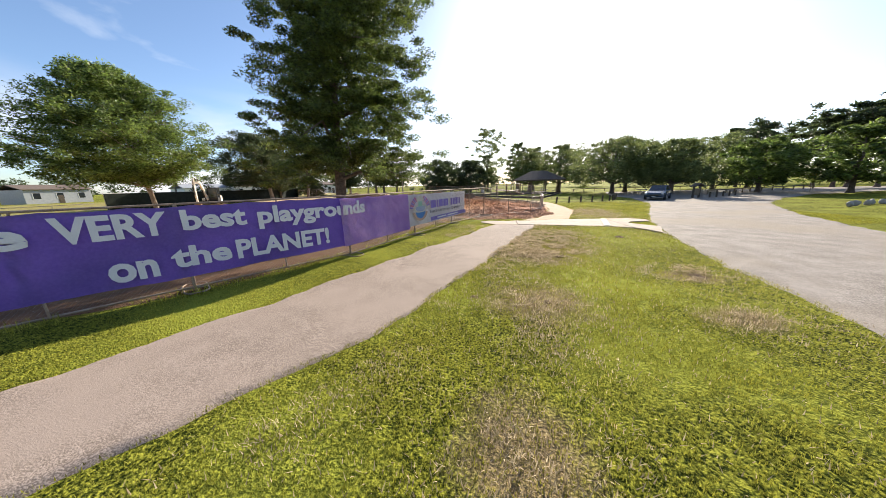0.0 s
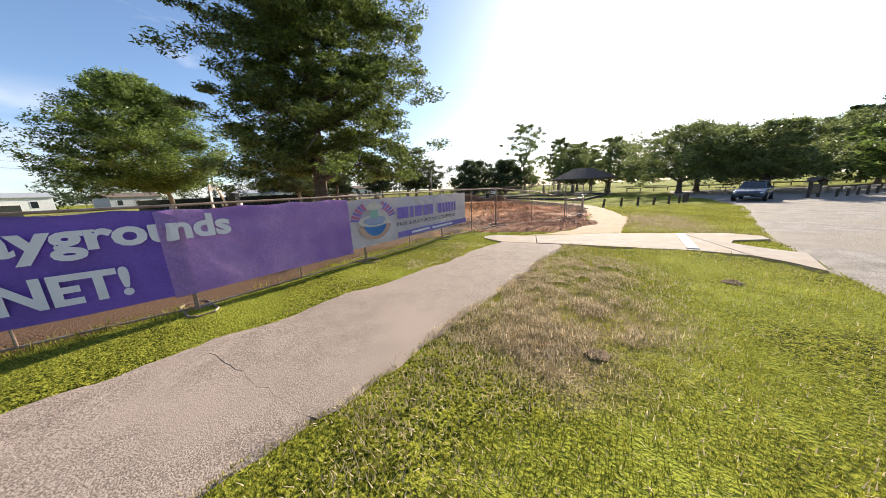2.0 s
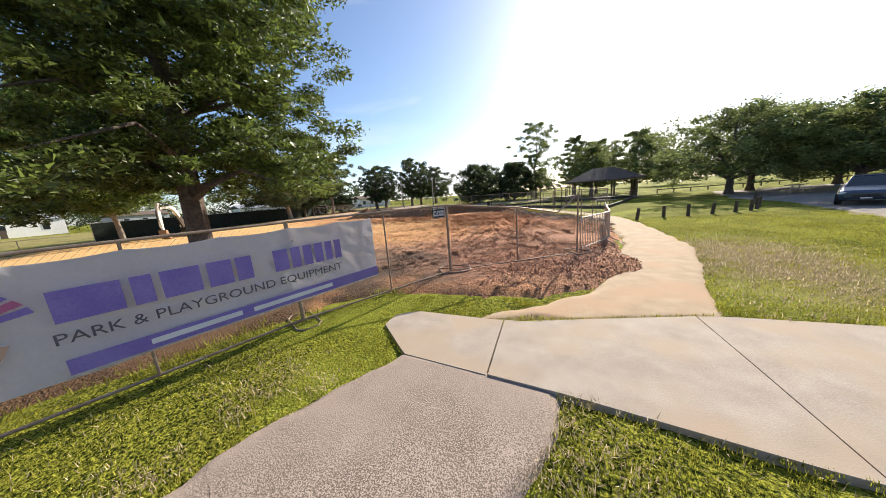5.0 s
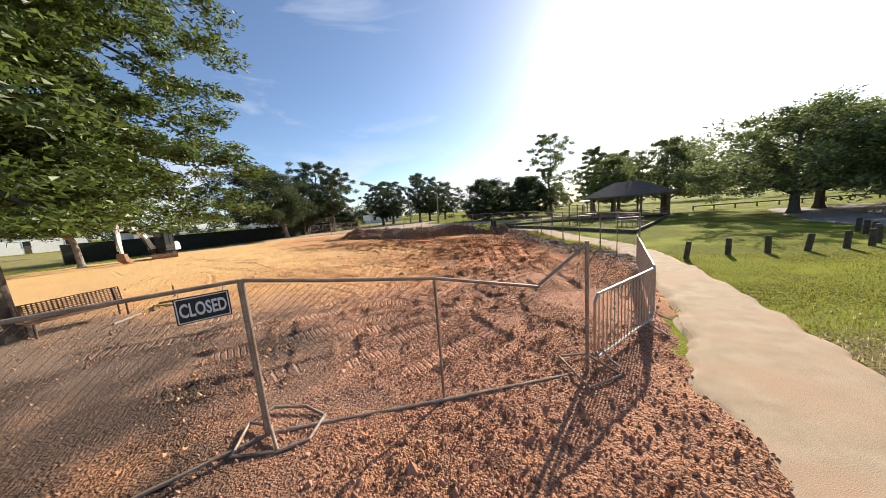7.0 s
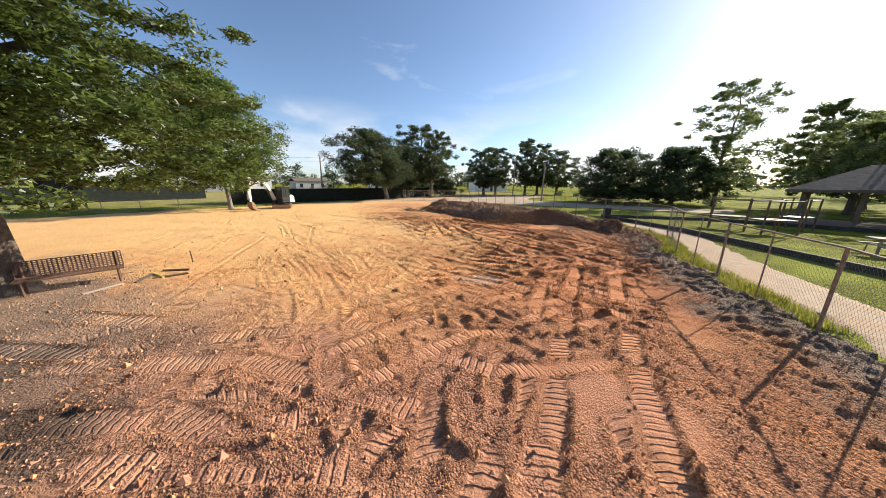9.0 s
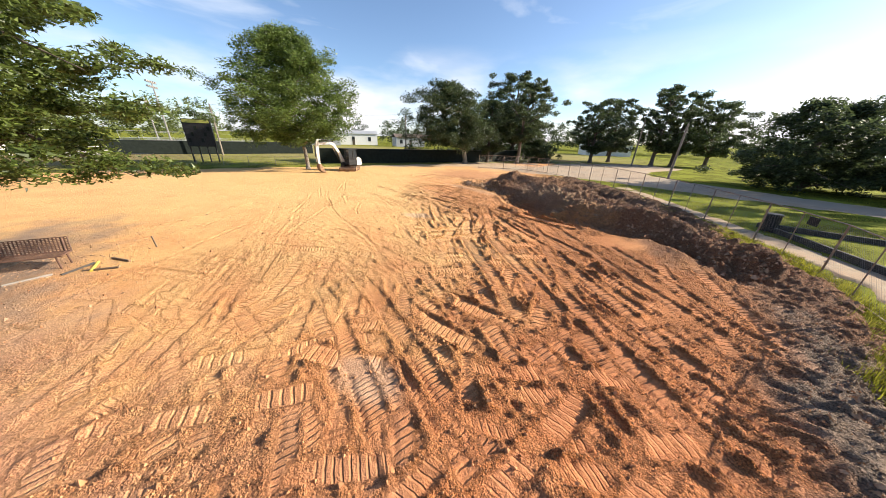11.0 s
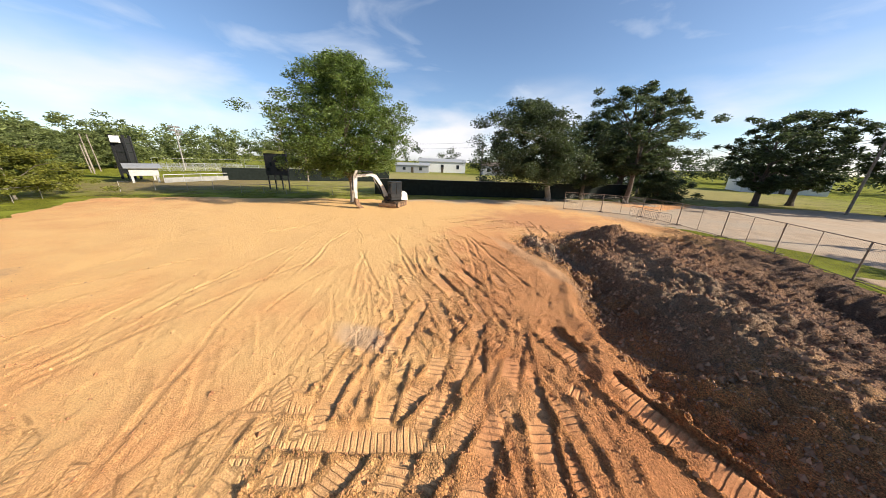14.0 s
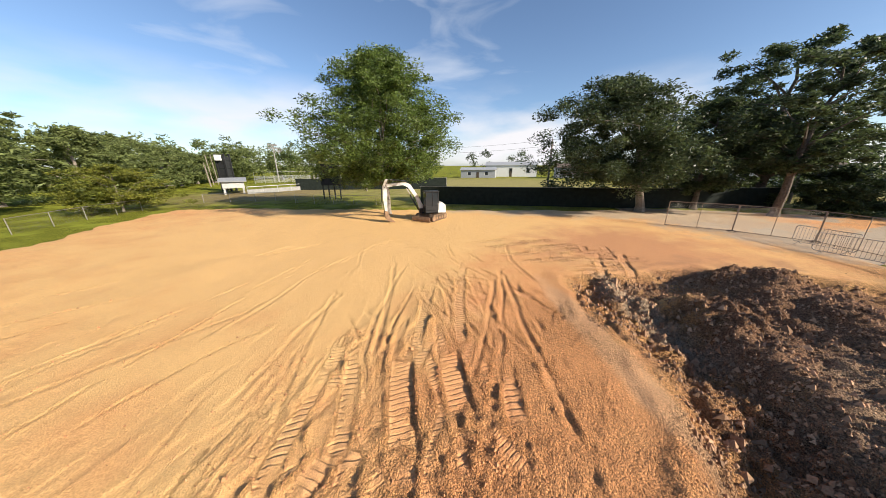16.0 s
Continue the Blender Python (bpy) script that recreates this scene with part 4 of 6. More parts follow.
def fence_panel(m, label, mesh=None, feet=True, group="fence panels", length=3.64):
    """A hired steel fence panel: tube frame, middle post, wire infill and ground hoops."""
    t = thing("mesh_fence", label, "fence", m, group)
    s = length / 3.64
    for name, a, b, r in (("top_rail", (0, 0, 1.83), (length, 0, 1.83), 0.021), ("bottom_rail", (0, 0, 0.06), (length, 0, 0.06), 0.021),
                          ("post", (0.0, 0, 0.0), (0, 0, 1.84), 0.024), ("post", (length, 0, 0.0), (length, 0, 1.84), 0.024), ("mid_post", (length / 2, 0, 0.06), (length / 2, 0, 1.83), 0.017)):
        part(name, tube(B(), a, b, r), RUSTY, t)
    w = part_me("wire_mesh", mesh or MESH_NEAR, t)
    w.matrix_basis = Matrix.Translation((0.02, 0, 0)) @ Matrix.Diagonal((s, 1, 1, 1))
    if feet:
        bm = B()
        pts = [(-0.12, -0.42, 0.03), (-0.2, -0.3, 0.03), (-0.2, 0.3, 0.03), (-0.12, 0.42, 0.03), (0.12, 0.42, 0.03), (0.2, 0.3, 0.03), (0.2, -0.3, 0.03), (0.12, -0.42, 0.03), (-0.12, -0.42, 0.03)]
        pipe(bm, pts, 0.018)
        tube(bm, (-0.2, 0, 0.03), (0.2, 0, 0.03), 0.018)
        tube(bm, (0, 0, 0.03), (0, 0, 0.3), 0.016)
        part("foot", bm, RUSTY, t)
        for z in (0.5, 1.5):
            part("clamp", tube(B(), (-0.03, 0, z), (0.06, 0, z), 0.035, n=6), GALV, t)
    return t


def run_pose(a, b, z=0.0):
    return pose(a[0], a[1], z, 0, 0, math.degrees(math.atan2(b[1] - a[1], b[0] - a[0])))


J, C1, CORNER = (-2.6, 11.0), (1.42, 21.25), (4.73, 23.52)
lab = "rust-stained steel fence panel with chain-link wire"
ax, ay = J
for k in range(2):
    d = (0.316, 0.9487)
    a = (J[0] + d[0] * 3.66 * k, J[1] + d[1] * 3.66 * k)
    b = (a[0] + d[0] * 3.66, a[1] + d[1] * 3.66)
    fence_panel(run_pose(a, b), lab + " behind the banner")
P3 = (J[0] + d[0] * 7.32, J[1] + d[1] * 7.32)
fence_panel(run_pose(P3, C1), "rust-stained chain-link fence panel ending at the closed sign", length=math.dist(P3, C1) - 0.02)
bent = thing("mesh_fence", "rust-stained fence panel with a sagging broken top rail", "fence", run_pose(C1, CORNER), "fence panels")
RAIL = [(0.0, 1.83), (0.8, 1.73), (2.0, 1.61), (3.32, 1.34)]
part("top_rail", pipe(B(), [(x, 0, z) for x, z in RAIL], 0.021), RUSTY, bent)
part("broken_rail", tube(B(), (3.3, 0.03, 1.33), (4.0, 0, 1.82), 0.021), RUSTY, bent)
part("bottom_rail", pipe(B(), [(0, 0, 0.06), (2.0, -0.04, 0.08), (4.0, 0, 0.06)], 0.021), RUSTY, bent)
for x, h in ((0.0, 1.84), (4.0, 1.86)):
    part("post", tube(B(), (x, 0, 0), (x, 0, h), 0.024), RUSTY, bent)
part("mid_post", tube(B(), (2.0, 0, 0.06), (2.0, 0, 1.61), 0.017), RUSTY, bent)
part("foot", pipe(B(), [(-0.26, -0.24, 0.07), (-0.3, 0.2, 0.1), (-0.1, 0.38, 0.11), (0.3, 0.3, 0.1), (0.56, 0.1, 0.08), (0.48, -0.22, 0.07), (0.2, -0.3, 0.07), (-0.26, -0.24, 0.07)], 0.02), RUSTY, bent)
part("foot", pipe(B(), [(3.75, -0.35, 0.1), (3.8, 0.35, 0.12), (4.2, 0.3, 0.12), (4.3, -0.25, 0.1), (3.75, -0.35, 0.1)], 0.02), RUSTY, bent)
part("foot_brace", pipe(B(), [(-0.3, 0.2, 0.1), (0.0, 0.03, 0.13), (0.2, -0.3, 0.08)], 0.018), RUSTY, bent)
slack = part_me("wire_mesh", MESH_NEAR.copy(), bent)
co = np.array([v.co for v in slack.data.vertices])
co[:, 0] *= 4.0 / 3.64
topz = np.interp(co[:, 0], [0, 0.8, 2.0, 3.32, 4.0], [1.8, 1.7, 1.58, 1.31, 1.8])
co[:, 2] = 0.06 + (co[:, 2] - 0.06) * (topz - 0.06) / 1.74
slack.data.vertices.foreach_set("co", co.astype(np.float32).ravel())
dirn = Vector((3.4, 5.1)).normalized()
for k in range(1, 4):
    a = (J[0] - dirn.x * 3.66 * k, J[1] - dirn.y * 3.66 * k)
    fence_panel(run_pose(a, (a[0] + dirn.x, a[1] + dirn.y)), lab + " carrying the purple banner")
LINE = [(6.7, 30.3), (5.9, 33.4), (4.35, 36.5), (2.95, 39.7), (2.1, 43.2), (0.0, 46.2), (-2.7, 48.6), (-5.7, 50.7), (-8.8, 52.6), (-12.1, 54.3), (-15.6, 55.6), (-19.4, 56.6), (-23.2, 57.3),
        (-27.0, 57.3), (-30.4, 56.6), (-32.6, 53.9), (-34.0, 50.5)]
for a, b in zip(LINE, LINE[1:]):
    fence_panel(run_pose(a, b), "steel fence panel beside the park walk", MESH_FAR, True, "fence panels along the walk", math.dist(a, b) - 0.03)


def barrier(m, label):
    """A crowd barrier: rounded tube frame, upright bars and two flat feet."""
    t = thing("crowd_barrier", label, "barrier", m, "crowd barriers")
    L = 2.45
    part("frame", pipe(B(), [(0.1, 0, 0.18), (0, 0, 0.3), (0, 0, 1.0), (0.1, 0, 1.1), (L - 0.1, 0, 1.1), (L, 0, 1.0), (L, 0, 0.3), (L - 0.1, 0, 0.18), (0.1, 0, 0.18)], 0.019), GALV, t)
    for i in range(1, 18):
        x = L * i / 18
        part("bar", tube(B(), (x, 0, 0.18), (x, 0, 1.1), 0.008, n=6), GALV, t)
    for x in (0.3, L - 0.3):
        part("foot", pipe(B(), [(x, -0.3, 0.02), (x, -0.1, 0.1), (x, 0, 0.2), (x, 0.1, 0.1), (x, 0.3, 0.02)], 0.016, 6), GALV, t)
    return t


barrier(run_pose((4.82, 23.65), (5.9, 25.4)) @ Matrix.Diagonal((0.84, 1, 1, 1)), "galvanised steel crowd barrier beside the sandy walk")
barrier(run_pose((5.93, 25.5), (6.28, 27.9)), "galvanised steel crowd barrier beside the sandy walk")
barrier(run_pose((6.3, 27.98), (6.64, 30.3)) @ Matrix.Diagonal((0.95, 1, 1, 1)), "galvanised steel crowd barrier joined to a fence panel")
for a, b in (((-25.8, 55.6), (-27.9, 54.4)), ((-27.6, 55.9), (-29.6, 55.2))):
    barrier(run_pose(a, b), "galvanised crowd barrier standing by the dirt road")



# ---- banners ----
def sheet_on(a, b, s0, s1, z0, z1, seed, material, off=0.045, nx=60, nz=14, bulge=0.03, sag=0.03, crease=0.02):
    """A hung vinyl sheet with creases, as a mesh in world space with a little thickness."""
    d = Vector((b[0] - a[0], b[1] - a[1])).normalized()
    nrm = Vector((d.y, -d.x))
    S, Zz, F = grid(np.linspace(s0, s1, nx + 1), np.linspace(0, 1, nz + 1))
    w = bulge * fbm(S * 1.0, Zz * 2.2 + 0.5 * S, 0.8, 3, seed) + 0.012 * vnoise(S + 1.5 * Zz, Zz, 0.12, seed) + crease * np.abs(vnoise(S * 0.5 + 0.9 * Zz, S * 1.1 - 0.6 * Zz, 0.3, seed + 3)) ** 3
    z = z0 + (z1 - z0) * Zz - sag * Zz * np.abs(np.sin(S * 2 * math.pi / 1.83)) - 0.03 * (1 - Zz) * vnoise(S, S * 0, 0.9, seed)
    o = off + np.abs(w)
    V = np.stack([a[0] + d.x * S + nrm.x * o, a[1] + d.y * S + nrm.y * o, z], 1)
    back = V.copy()
    back[:, 0] -= nrm.x * 0.002
    back[:, 1] -= nrm.y * 0.002
    n = len(V)
    return mesh_np("sheet", np.vstack([V, back]), np.vstack([F, F[:, ::-1] + n]), material, True)


A0 = (J[0] - dirn.x * 6.13, J[1] - dirn.y * 6.13)       # six metres back along the purple banner
banner = thing("banner", "long purple vinyl banner with big white lettering on the fence", "banner")
part_me("sheet", sheet_on(A0, J, -3.5, 6.1, 0.32, 1.8, 2, PURPLE, off=0.03, nx=220, nz=26, bulge=0.014, crease=0.012), banner)


def lettering(parent, text, a, b, s0, s1, zbase, cap, material, off=0.085, bold=0.012, name="lettering", slope=0.0):
    """Words of the built-in font, stretched to their place on the fence."""
    cu = bpy.data.curves.new(name, "FONT")
    cu.body, cu.offset, cu.extrude = text, bold, 0.002
    cu.resolution_u = 3
    tmp = new(name, cu)
    me = bpy.data.meshes.new_from_object(tmp.evaluated_get(bpy.context.evaluated_depsgraph_get()))
    bpy.data.objects.remove(tmp)
    bpy.data.curves.remove(cu)
    me.materials.clear()
    me.materials.append(material)
    co = np.array([v.co for v in me.vertices])
    x0, x1 = co[:, 0].min(), co[:, 0].max()
    d = Vector((b[0] - a[0], b[1] - a[1])).normalized()
    nrm = Vector((d.y, -d.x))
    sx, sz = (s1 - s0) / (x1 - x0), cap / 0.73
    rot = Matrix(((d.x * sx, 0, nrm.x, a[0] + d.x * (s0 - x0 * sx) + nrm.x * off), (d.y * sx, 0, nrm.y, a[1] + d.y * (s0 - x0 * sx) + nrm.y * off), (slope * sx, sz, 0, zbase), (0, 0, 0, 1)))
    # each letter is a piece of its own
    bm = bmesh.new()
    bm.from_mesh(me)
    spans, left = [], set(bm.verts)
    while left:
        stack = [left.pop()]
        isle = list(stack)
        while stack:
            for ed in stack.pop().link_edges:
                for v in ed.verts:
                    if v in left:
                        left.remove(v)
                        stack.append(v)
                        isle.append(v)
        lo, hi = min(v.co.x for v in isle), max(v.co.x for v in isle)
        for g in spans:
            if min(hi, g[1]) - max(lo, g[0]) > 0.4 * min(hi - lo, g[1] - g[0]):
                g[0], g[1] = min(lo, g[0]), max(hi, g[1])
                g[2].update(v.index for v in isle)
                break
        else:
            spans.append([lo, hi, {v.index for v in isle}])
    bm.free()
    for lo, hi, keep in spans:
        bm = bmesh.new()
        bm.from_mesh(me)
        bmesh.ops.delete(bm, geom=[v for v in bm.verts if v.index not in keep], context="VERTS")
        part("letter", bm, material, parent).matrix_basis = rot
    bpy.data.meshes.remove(me)


INK = mat("white_print", (0.62, 0.61, 0.63), (0.72, 0.71, 0.72), 0.5, 2.0, 40.0, 0.0)
for w, s0, s1, zb, cap in (("The", -0.95, 0.72, 1.27, 0.42), ("VERY", 0.94, 2.3, 1.27, 0.44), ("best", 2.5, 3.6, 1.31, 0.41), ("playgrou", 3.82, 6.1, 1.29, 0.4),
                           ("on", 1.38, 2.02, 0.47, 0.5), ("the", 2.22, 3.2, 0.56, 0.42), ("PLANET!", 3.3, 5.48, 0.54, 0.43)):
    lettering(banner, w, A0, J, s0, s1, zb, cap, INK, bold=0.036)

BE = (J[0] + d[0] * 10, J[1] + d[1] * 10)
banner2 = thing("banner", "faded lilac and white printed vinyl banner on the fence", "banner")
part_me("lilac_sheet", sheet_on(J, BE, -0.25, 3.22, 0.33, 1.77, 4, LILAC, off=0.035, nx=110, nz=26, bulge=0.03, crease=0.03), banner2)
part_me("white_sheet", sheet_on(J, BE, 3.22, 9.0, 0.42, 1.73, 5, PALEVINYL, off=0.03, nx=150, nz=26, bulge=0.018, crease=0.02), banner2)
lettering(banner2, "nds", J, BE, -0.12, 0.68, 1.3, 0.38, INK, bold=0.036, off=0.1)
GREYINK = mat("grey_print", (0.08, 0.07, 0.09), (0.14, 0.13, 0.16), 0.6, 2.0, 40.0, 0.0)
lettering(banner2, "PARK & PLAYGROUND EQUIPMENT", J, BE, 4.86, 8.15, 0.82, 0.13, GREYINK, off=0.1, bold=0.0)


def on_fence(s, z, off=0.1):
    nx, ny = d[1], -d[0]
    return Vector((J[0] + d[0] * s + nx * off, J[1] + d[1] * s + ny * off, z))


def plate(parent, name, pts, material, off=0.1, label=""):
    """A flat printed shape on the banner from (s, z) corners."""
    bm = B()
    f = bm.faces.new([bm.verts.new(on_fence(s, z, off)) for s, z in pts])
    bmesh.ops.recalc_face_normals(bm, faces=[f])
    r = bmesh.ops.extrude_face_region(bm, geom=[f])
    for v in r["geom"]:
        if isinstance(v, bmesh.types.BMVert):
            v.co += Vector((d[1], -d[0], 0)) * 0.002
    return part(name, bm, material, parent, label)


def arc(cs, cz, rs, rz, a0, a1, inner, n=14):
    out = [(cs + rs * math.cos(radians(a0 + (a1 - a0) * i / n)), cz + rz * math.sin(radians(a0 + (a1 - a0) * i / n))) for i in range(n + 1)]
    return out + [(cs + rs * inner * math.cos(radians(a1 - (a1 - a0) * i / n)), cz + rz * inner * math.sin(radians(a1 - (a1 - a0) * i / n))) for i in range(n + 1)]


TAN = mat("tan_print", (0.42, 0.27, 0.2), (0.52, 0.35, 0.27), 0.6, 3, 40, 0.0)
BLUE = mat("blue_print", (0.03, 0.13, 0.36), (0.06, 0.2, 0.45), 0.6, 3, 40, 0.0)
GREYB = mat("grey_blue_print", (0.24, 0.28, 0.42), (0.34, 0.38, 0.5), 0.6, 3, 40, 0.0)
CREAM = mat("cream_print", (0.5, 0.46, 0.4), (0.6, 0.56, 0.48), 0.6, 3, 40, 0.0)
GREENP = mat("green_print", (0.2, 0.36, 0.3), (0.3, 0.46, 0.38), 0.6, 3, 40, 0.0)
MAGENTA = mat("magenta_print", (0.36, 0.09, 0.2), (0.46, 0.15, 0.28), 0.6, 3, 40, 0.0)
VIOLETP = mat("violet_print", (0.17, 0.12, 0.4), (0.26, 0.2, 0.48), 0.6, 3, 40, 0.0)
cs, cz = 4.02, 1.08
plate(banner2, "printed_band", arc(cs, cz, 0.62, 0.5, 195, 345, 0.72), TAN, 0.098)
plate(banner2, "printed_bowl", arc(cs, cz, 0.42, 0.4, 190, 350, 0.02), BLUE, 0.1)
plate(banner2, "printed_rim", arc(cs, cz + 0.03, 0.58, 0.17, 0, 359, 0.72, 24), CREAM, 0.104)
plate(banner2, "printed_disc", arc(cs, cz + 0.04, 0.4, 0.12, 0, 359, 0.02, 20), GREYB, 0.102)
plate(banner2, "printed_peak", [(cs - 0.32, 1.5), (cs + 0.02, 1.68), (cs + 0.34, 1.5), (cs + 0.2, 1.42), (cs - 0.2, 1.42)], CREAM, 0.104)
plate(banner2, "printed_figure", [(cs - 0.18, 1.2), (cs + 0.14, 1.2), (cs + 0.12, 1.42), (cs - 0.15, 1.42)], GREENP, 0.108)
for k in range(6):
    for a0, mt in ((118 + k * 9.5, VIOLETP if k % 2 else MAGENTA), (14 + k * 9.5, MAGENTA if k % 2 else VIOLETP)):
        plate(banner2, "printed_bar", arc(cs, cz, 0.82, 0.6, a0, a0 + 7, 0.66, 3), mt, 0.1)
for k, (s0, s1) in enumerate(((4.9, 5.4), (5.47, 5.65), (5.72, 6.1), (6.17, 6.45), (6.5, 6.7), (7.0, 7.22), (7.27, 7.42), (7.47, 7.62), (7.67, 7.82), (7.87, 8.0), (8.05, 8.18))):
    plate(banner2, "printed_bar", [(s0, 1.05), (s1, 1.05), (s1, 1.4), (s0, 1.4)], VIOLETP, 0.1)
plate(banner2, "printed_stripe", [(4.88, 0.46), (8.98, 0.47), (8.98, 0.66), (4.88, 0.64)], VIOLETP, 0.098)
for s0, s1 in ((5.5, 6.45), (6.6, 7.9)):
    plate(banner2, "printed_bar", [(s0, 0.52), (s1, 0.53), (s1, 0.6), (s0, 0.59)], INK, 0.103)

# ---- closed sign ----
sgn_a = (C1[0] - 0.1, C1[1] - 0.13)
sd = Vector((C1[0] - P3[0], C1[1] - P3[1])).normalized()
sign = thing("closed_sign", "black metal closed sign with white letters wired to the fence", "sign")
m_sign = run_pose(P3, C1)
L3 = math.dist(P3, C1)
bm = B()
box(bm, L3 - 0.52, -0.05, 1.52, L3 - 0.12, -0.035, 1.77, 0.004)
bmesh.ops.transform(bm, matrix=m_sign, verts=bm.verts)
part("plate", bm, BLACK, sign)
bm = B()
for x0, z0, x1, z1 in ((0.51, 1.53, 0.13, 1.538), (0.51, 1.752, 0.13, 1.76), (0.51, 1.53, 0.502, 1.76), (0.138, 1.53, 0.13, 1.76)):
    box(bm, L3 - x0, -0.056, z0, L3 - x1, -0.051, z1)
bmesh.ops.transform(bm, matrix=m_sign, verts=bm.verts)
part("border", bm, WHITE, sign)
lettering(sign, "CLOSED", P3, C1, L3 - 0.49, L3 - 0.15, 1.585, 0.13, INK, off=0.056, bold=0.025)
bm = B()
for x in (0.48, 0.16):
    tube(bm, m_sign @ Vector((L3 - x, -0.04, 1.76)), m_sign @ Vector((L3 - x, 0, 1.84)), 0.004, n=5)
part("wire_tie", bm, GALV, sign)

# ---- digger ----
EX_YELLOW = mat("pale_machine_paint", (0.6, 0.58, 0.54), (0.78, 0.77, 0.73), 0.45, 3.0, 40.0, 0.03, c3=(0.5, 0.42, 0.33), big=1.2)
RUBBER = mat("dusty_rubber", (0.05, 0.035, 0.025), (0.2, 0.13, 0.08), 0.9, 4.0, 40.0, 0.3)
MUDDY = mat("muddy_steel", (0.16, 0.1, 0.06), (0.36, 0.22, 0.13), 0.8, 4.0, 40.0, 0.2)
GLASS = mat("cab_glass", (0.02, 0.025, 0.03), (0.03, 0.035, 0.04), 0.08, 2.0, 20.0, 0.0, spec=0.6)
CHROME = mat("cylinder_rod", (0.6, 0.6, 0.6), (0.7, 0.7, 0.7), 0.2, 3, 30, 0.0, metal=0.9)


def profile(bm, pts, y0, y1):
    """A plate cut to a side outline (x, z), between two y's, with a small bevel."""
    f = bm.faces.new([bm.verts.new((x, y0, z)) for x, z in pts])
    r = bmesh.ops.extrude_face_region(bm, geom=[f])
    vs = [g for g in r["geom"] if isinstance(g, bmesh.types.BMVert)]
    for v in vs:
        v.co.y = y1
    bmesh.ops.recalc_face_normals(bm, faces=bm.faces)
    return bm


def digger(m):
    t = thing("mini_excavator", "white and black mini excavator parked with its bucket down", "excavator", m)
    turn = pose(0, 0, 0, 0, 0, 38)
    for y in (-0.72, 0.72):
        bm = B()
        n = 16
        outline = [(-0.85 + 0.29 * math.cos(a), 0.29 + 0.29 * math.sin(a)) for a in [radians(270 - 180 * i / n) for i in range(n + 1)]]
        outline += [(0.85 + 0.29 * math.cos(a), 0.29 + 0.29 * math.sin(a)) for a in [radians(90 - 180 * i / n) for i in range(n + 1)]]
        profile(bm, outline, y - 0.17, y + 0.17)
        for i in range(14):
            x = -0.9 + 1.8 * i / 13
            for z in (0.595, -0.015):
                box(bm, x - 0.03, y - 0.175, z - 0.012, x + 0.03, y + 0.175, z + 0.012)
        bmesh.ops.transform(bm, matrix=turn, verts=bm.verts)
        tr = part("track", bm, RUBBER, t, "dusty rubber crawler track")
        for x in (-0.85, -0.42, 0, 0.42, 0.85):
            bm = tube(B(), (x, y - 0.19, 0.27), (x, y + 0.19, 0.27), 0.2 if abs(x) > 0.8 else 0.11, n=12)
            bmesh.ops.transform(bm, matrix=turn, verts=bm.verts)
            part("roller", bm, MUDDY, tr)
    bm = box(B(), -0.6, -0.56, 0.25, 0.6, 0.56, 0.55, 0.04)
    tube(bm, (0, 0, 0.5), (0, 0, 0.66), 0.42, n=20)
    bmesh.ops.transform(bm, matrix=turn, verts=bm.verts)
    part("undercarriage", bm, MUDDY, t)
    bm = B()
    profile(bm, [(1.42, 0.06), (1.5, 0.05), (1.56, 0.25), (1.5, 0.46), (1.44, 0.46), (1.48, 0.25)], -0.9, 0.9)
    for y in (-0.45, 0.45):
        box(bm, 0.5, y - 0.06, 0.2, 1.5, y + 0.06, 0.32)
    bmesh.ops.transform(bm, matrix=turn, verts=bm.verts)
    part("dozer_blade", bm, MUDDY, t, "mud-caked dozer blade")
    body = part("house", box(B(), -0.95, -0.78, 0.66, 0.75, 0.78, 0.95, 0.07), BLACK, t)
    bm = B()
    profile(bm, [(-1.08, 0.72), (-0.98, 0.68), (-0.4, 0.7), (-0.35, 1.5), (-0.75, 1.55), (-1.05, 1.3)], -0.8, 0.8)
    part("counterweight", bm, EX_YELLOW, t, "white rounded engine cover")
    part("side_cover", box(B(), -0.4, -0.8, 0.95, 0.7, -0.12, 1.25, 0.05), EX_YELLOW, t)
    cab = part("cab", box(B(), -0.45, -0.08, 0.92, 0.72, 0.8, 1.3, 0.03), BLACK, t, "black framed glass cab")
    for x, y in ((-0.42, -0.05), (-0.42, 0.77), (0.69, -0.05), (0.69, 0.77), (0.1, 0.78)):
        part("pillar", tube(B(), (x, y, 1.2), (x * 0.93, y, 2.42), 0.04, n=6), BLACK, cab)
    part("cab_roof", box(B(), -0.5, -0.12, 2.38, 0.72, 0.84, 2.5, 0.035), BLACK, cab)
    for x0, y0, x1, y1 in ((-0.4, 0.765, 0.66, 0.775), (-0.4, -0.055, 0.66, -0.045), (0.675, -0.02, 0.685, 0.74), (-0.425, -0.02, -0.415, 0.74)):
        part("pane", box(B(), x0, y0, 1.3, x1, y1, 2.38), GLASS, cab)
    part("seat", box(box(B(), -0.15, 0.15, 1.25, 0.3, 0.6, 1.4, 0.04), -0.2, 0.15, 1.4, -0.08, 0.6, 1.95, 0.04), BLACK, cab)
    bm = profile(B(), [(0.62, 0.72), (0.95, 0.8), (1.3, 1.9), (1.9, 2.78), (2.3, 2.98), (3.75, 2.86), (3.78, 3.06), (2.2, 3.26), (1.72, 3.04), (1.05, 2.05), (0.6, 1.05)], -0.35, -0.17)
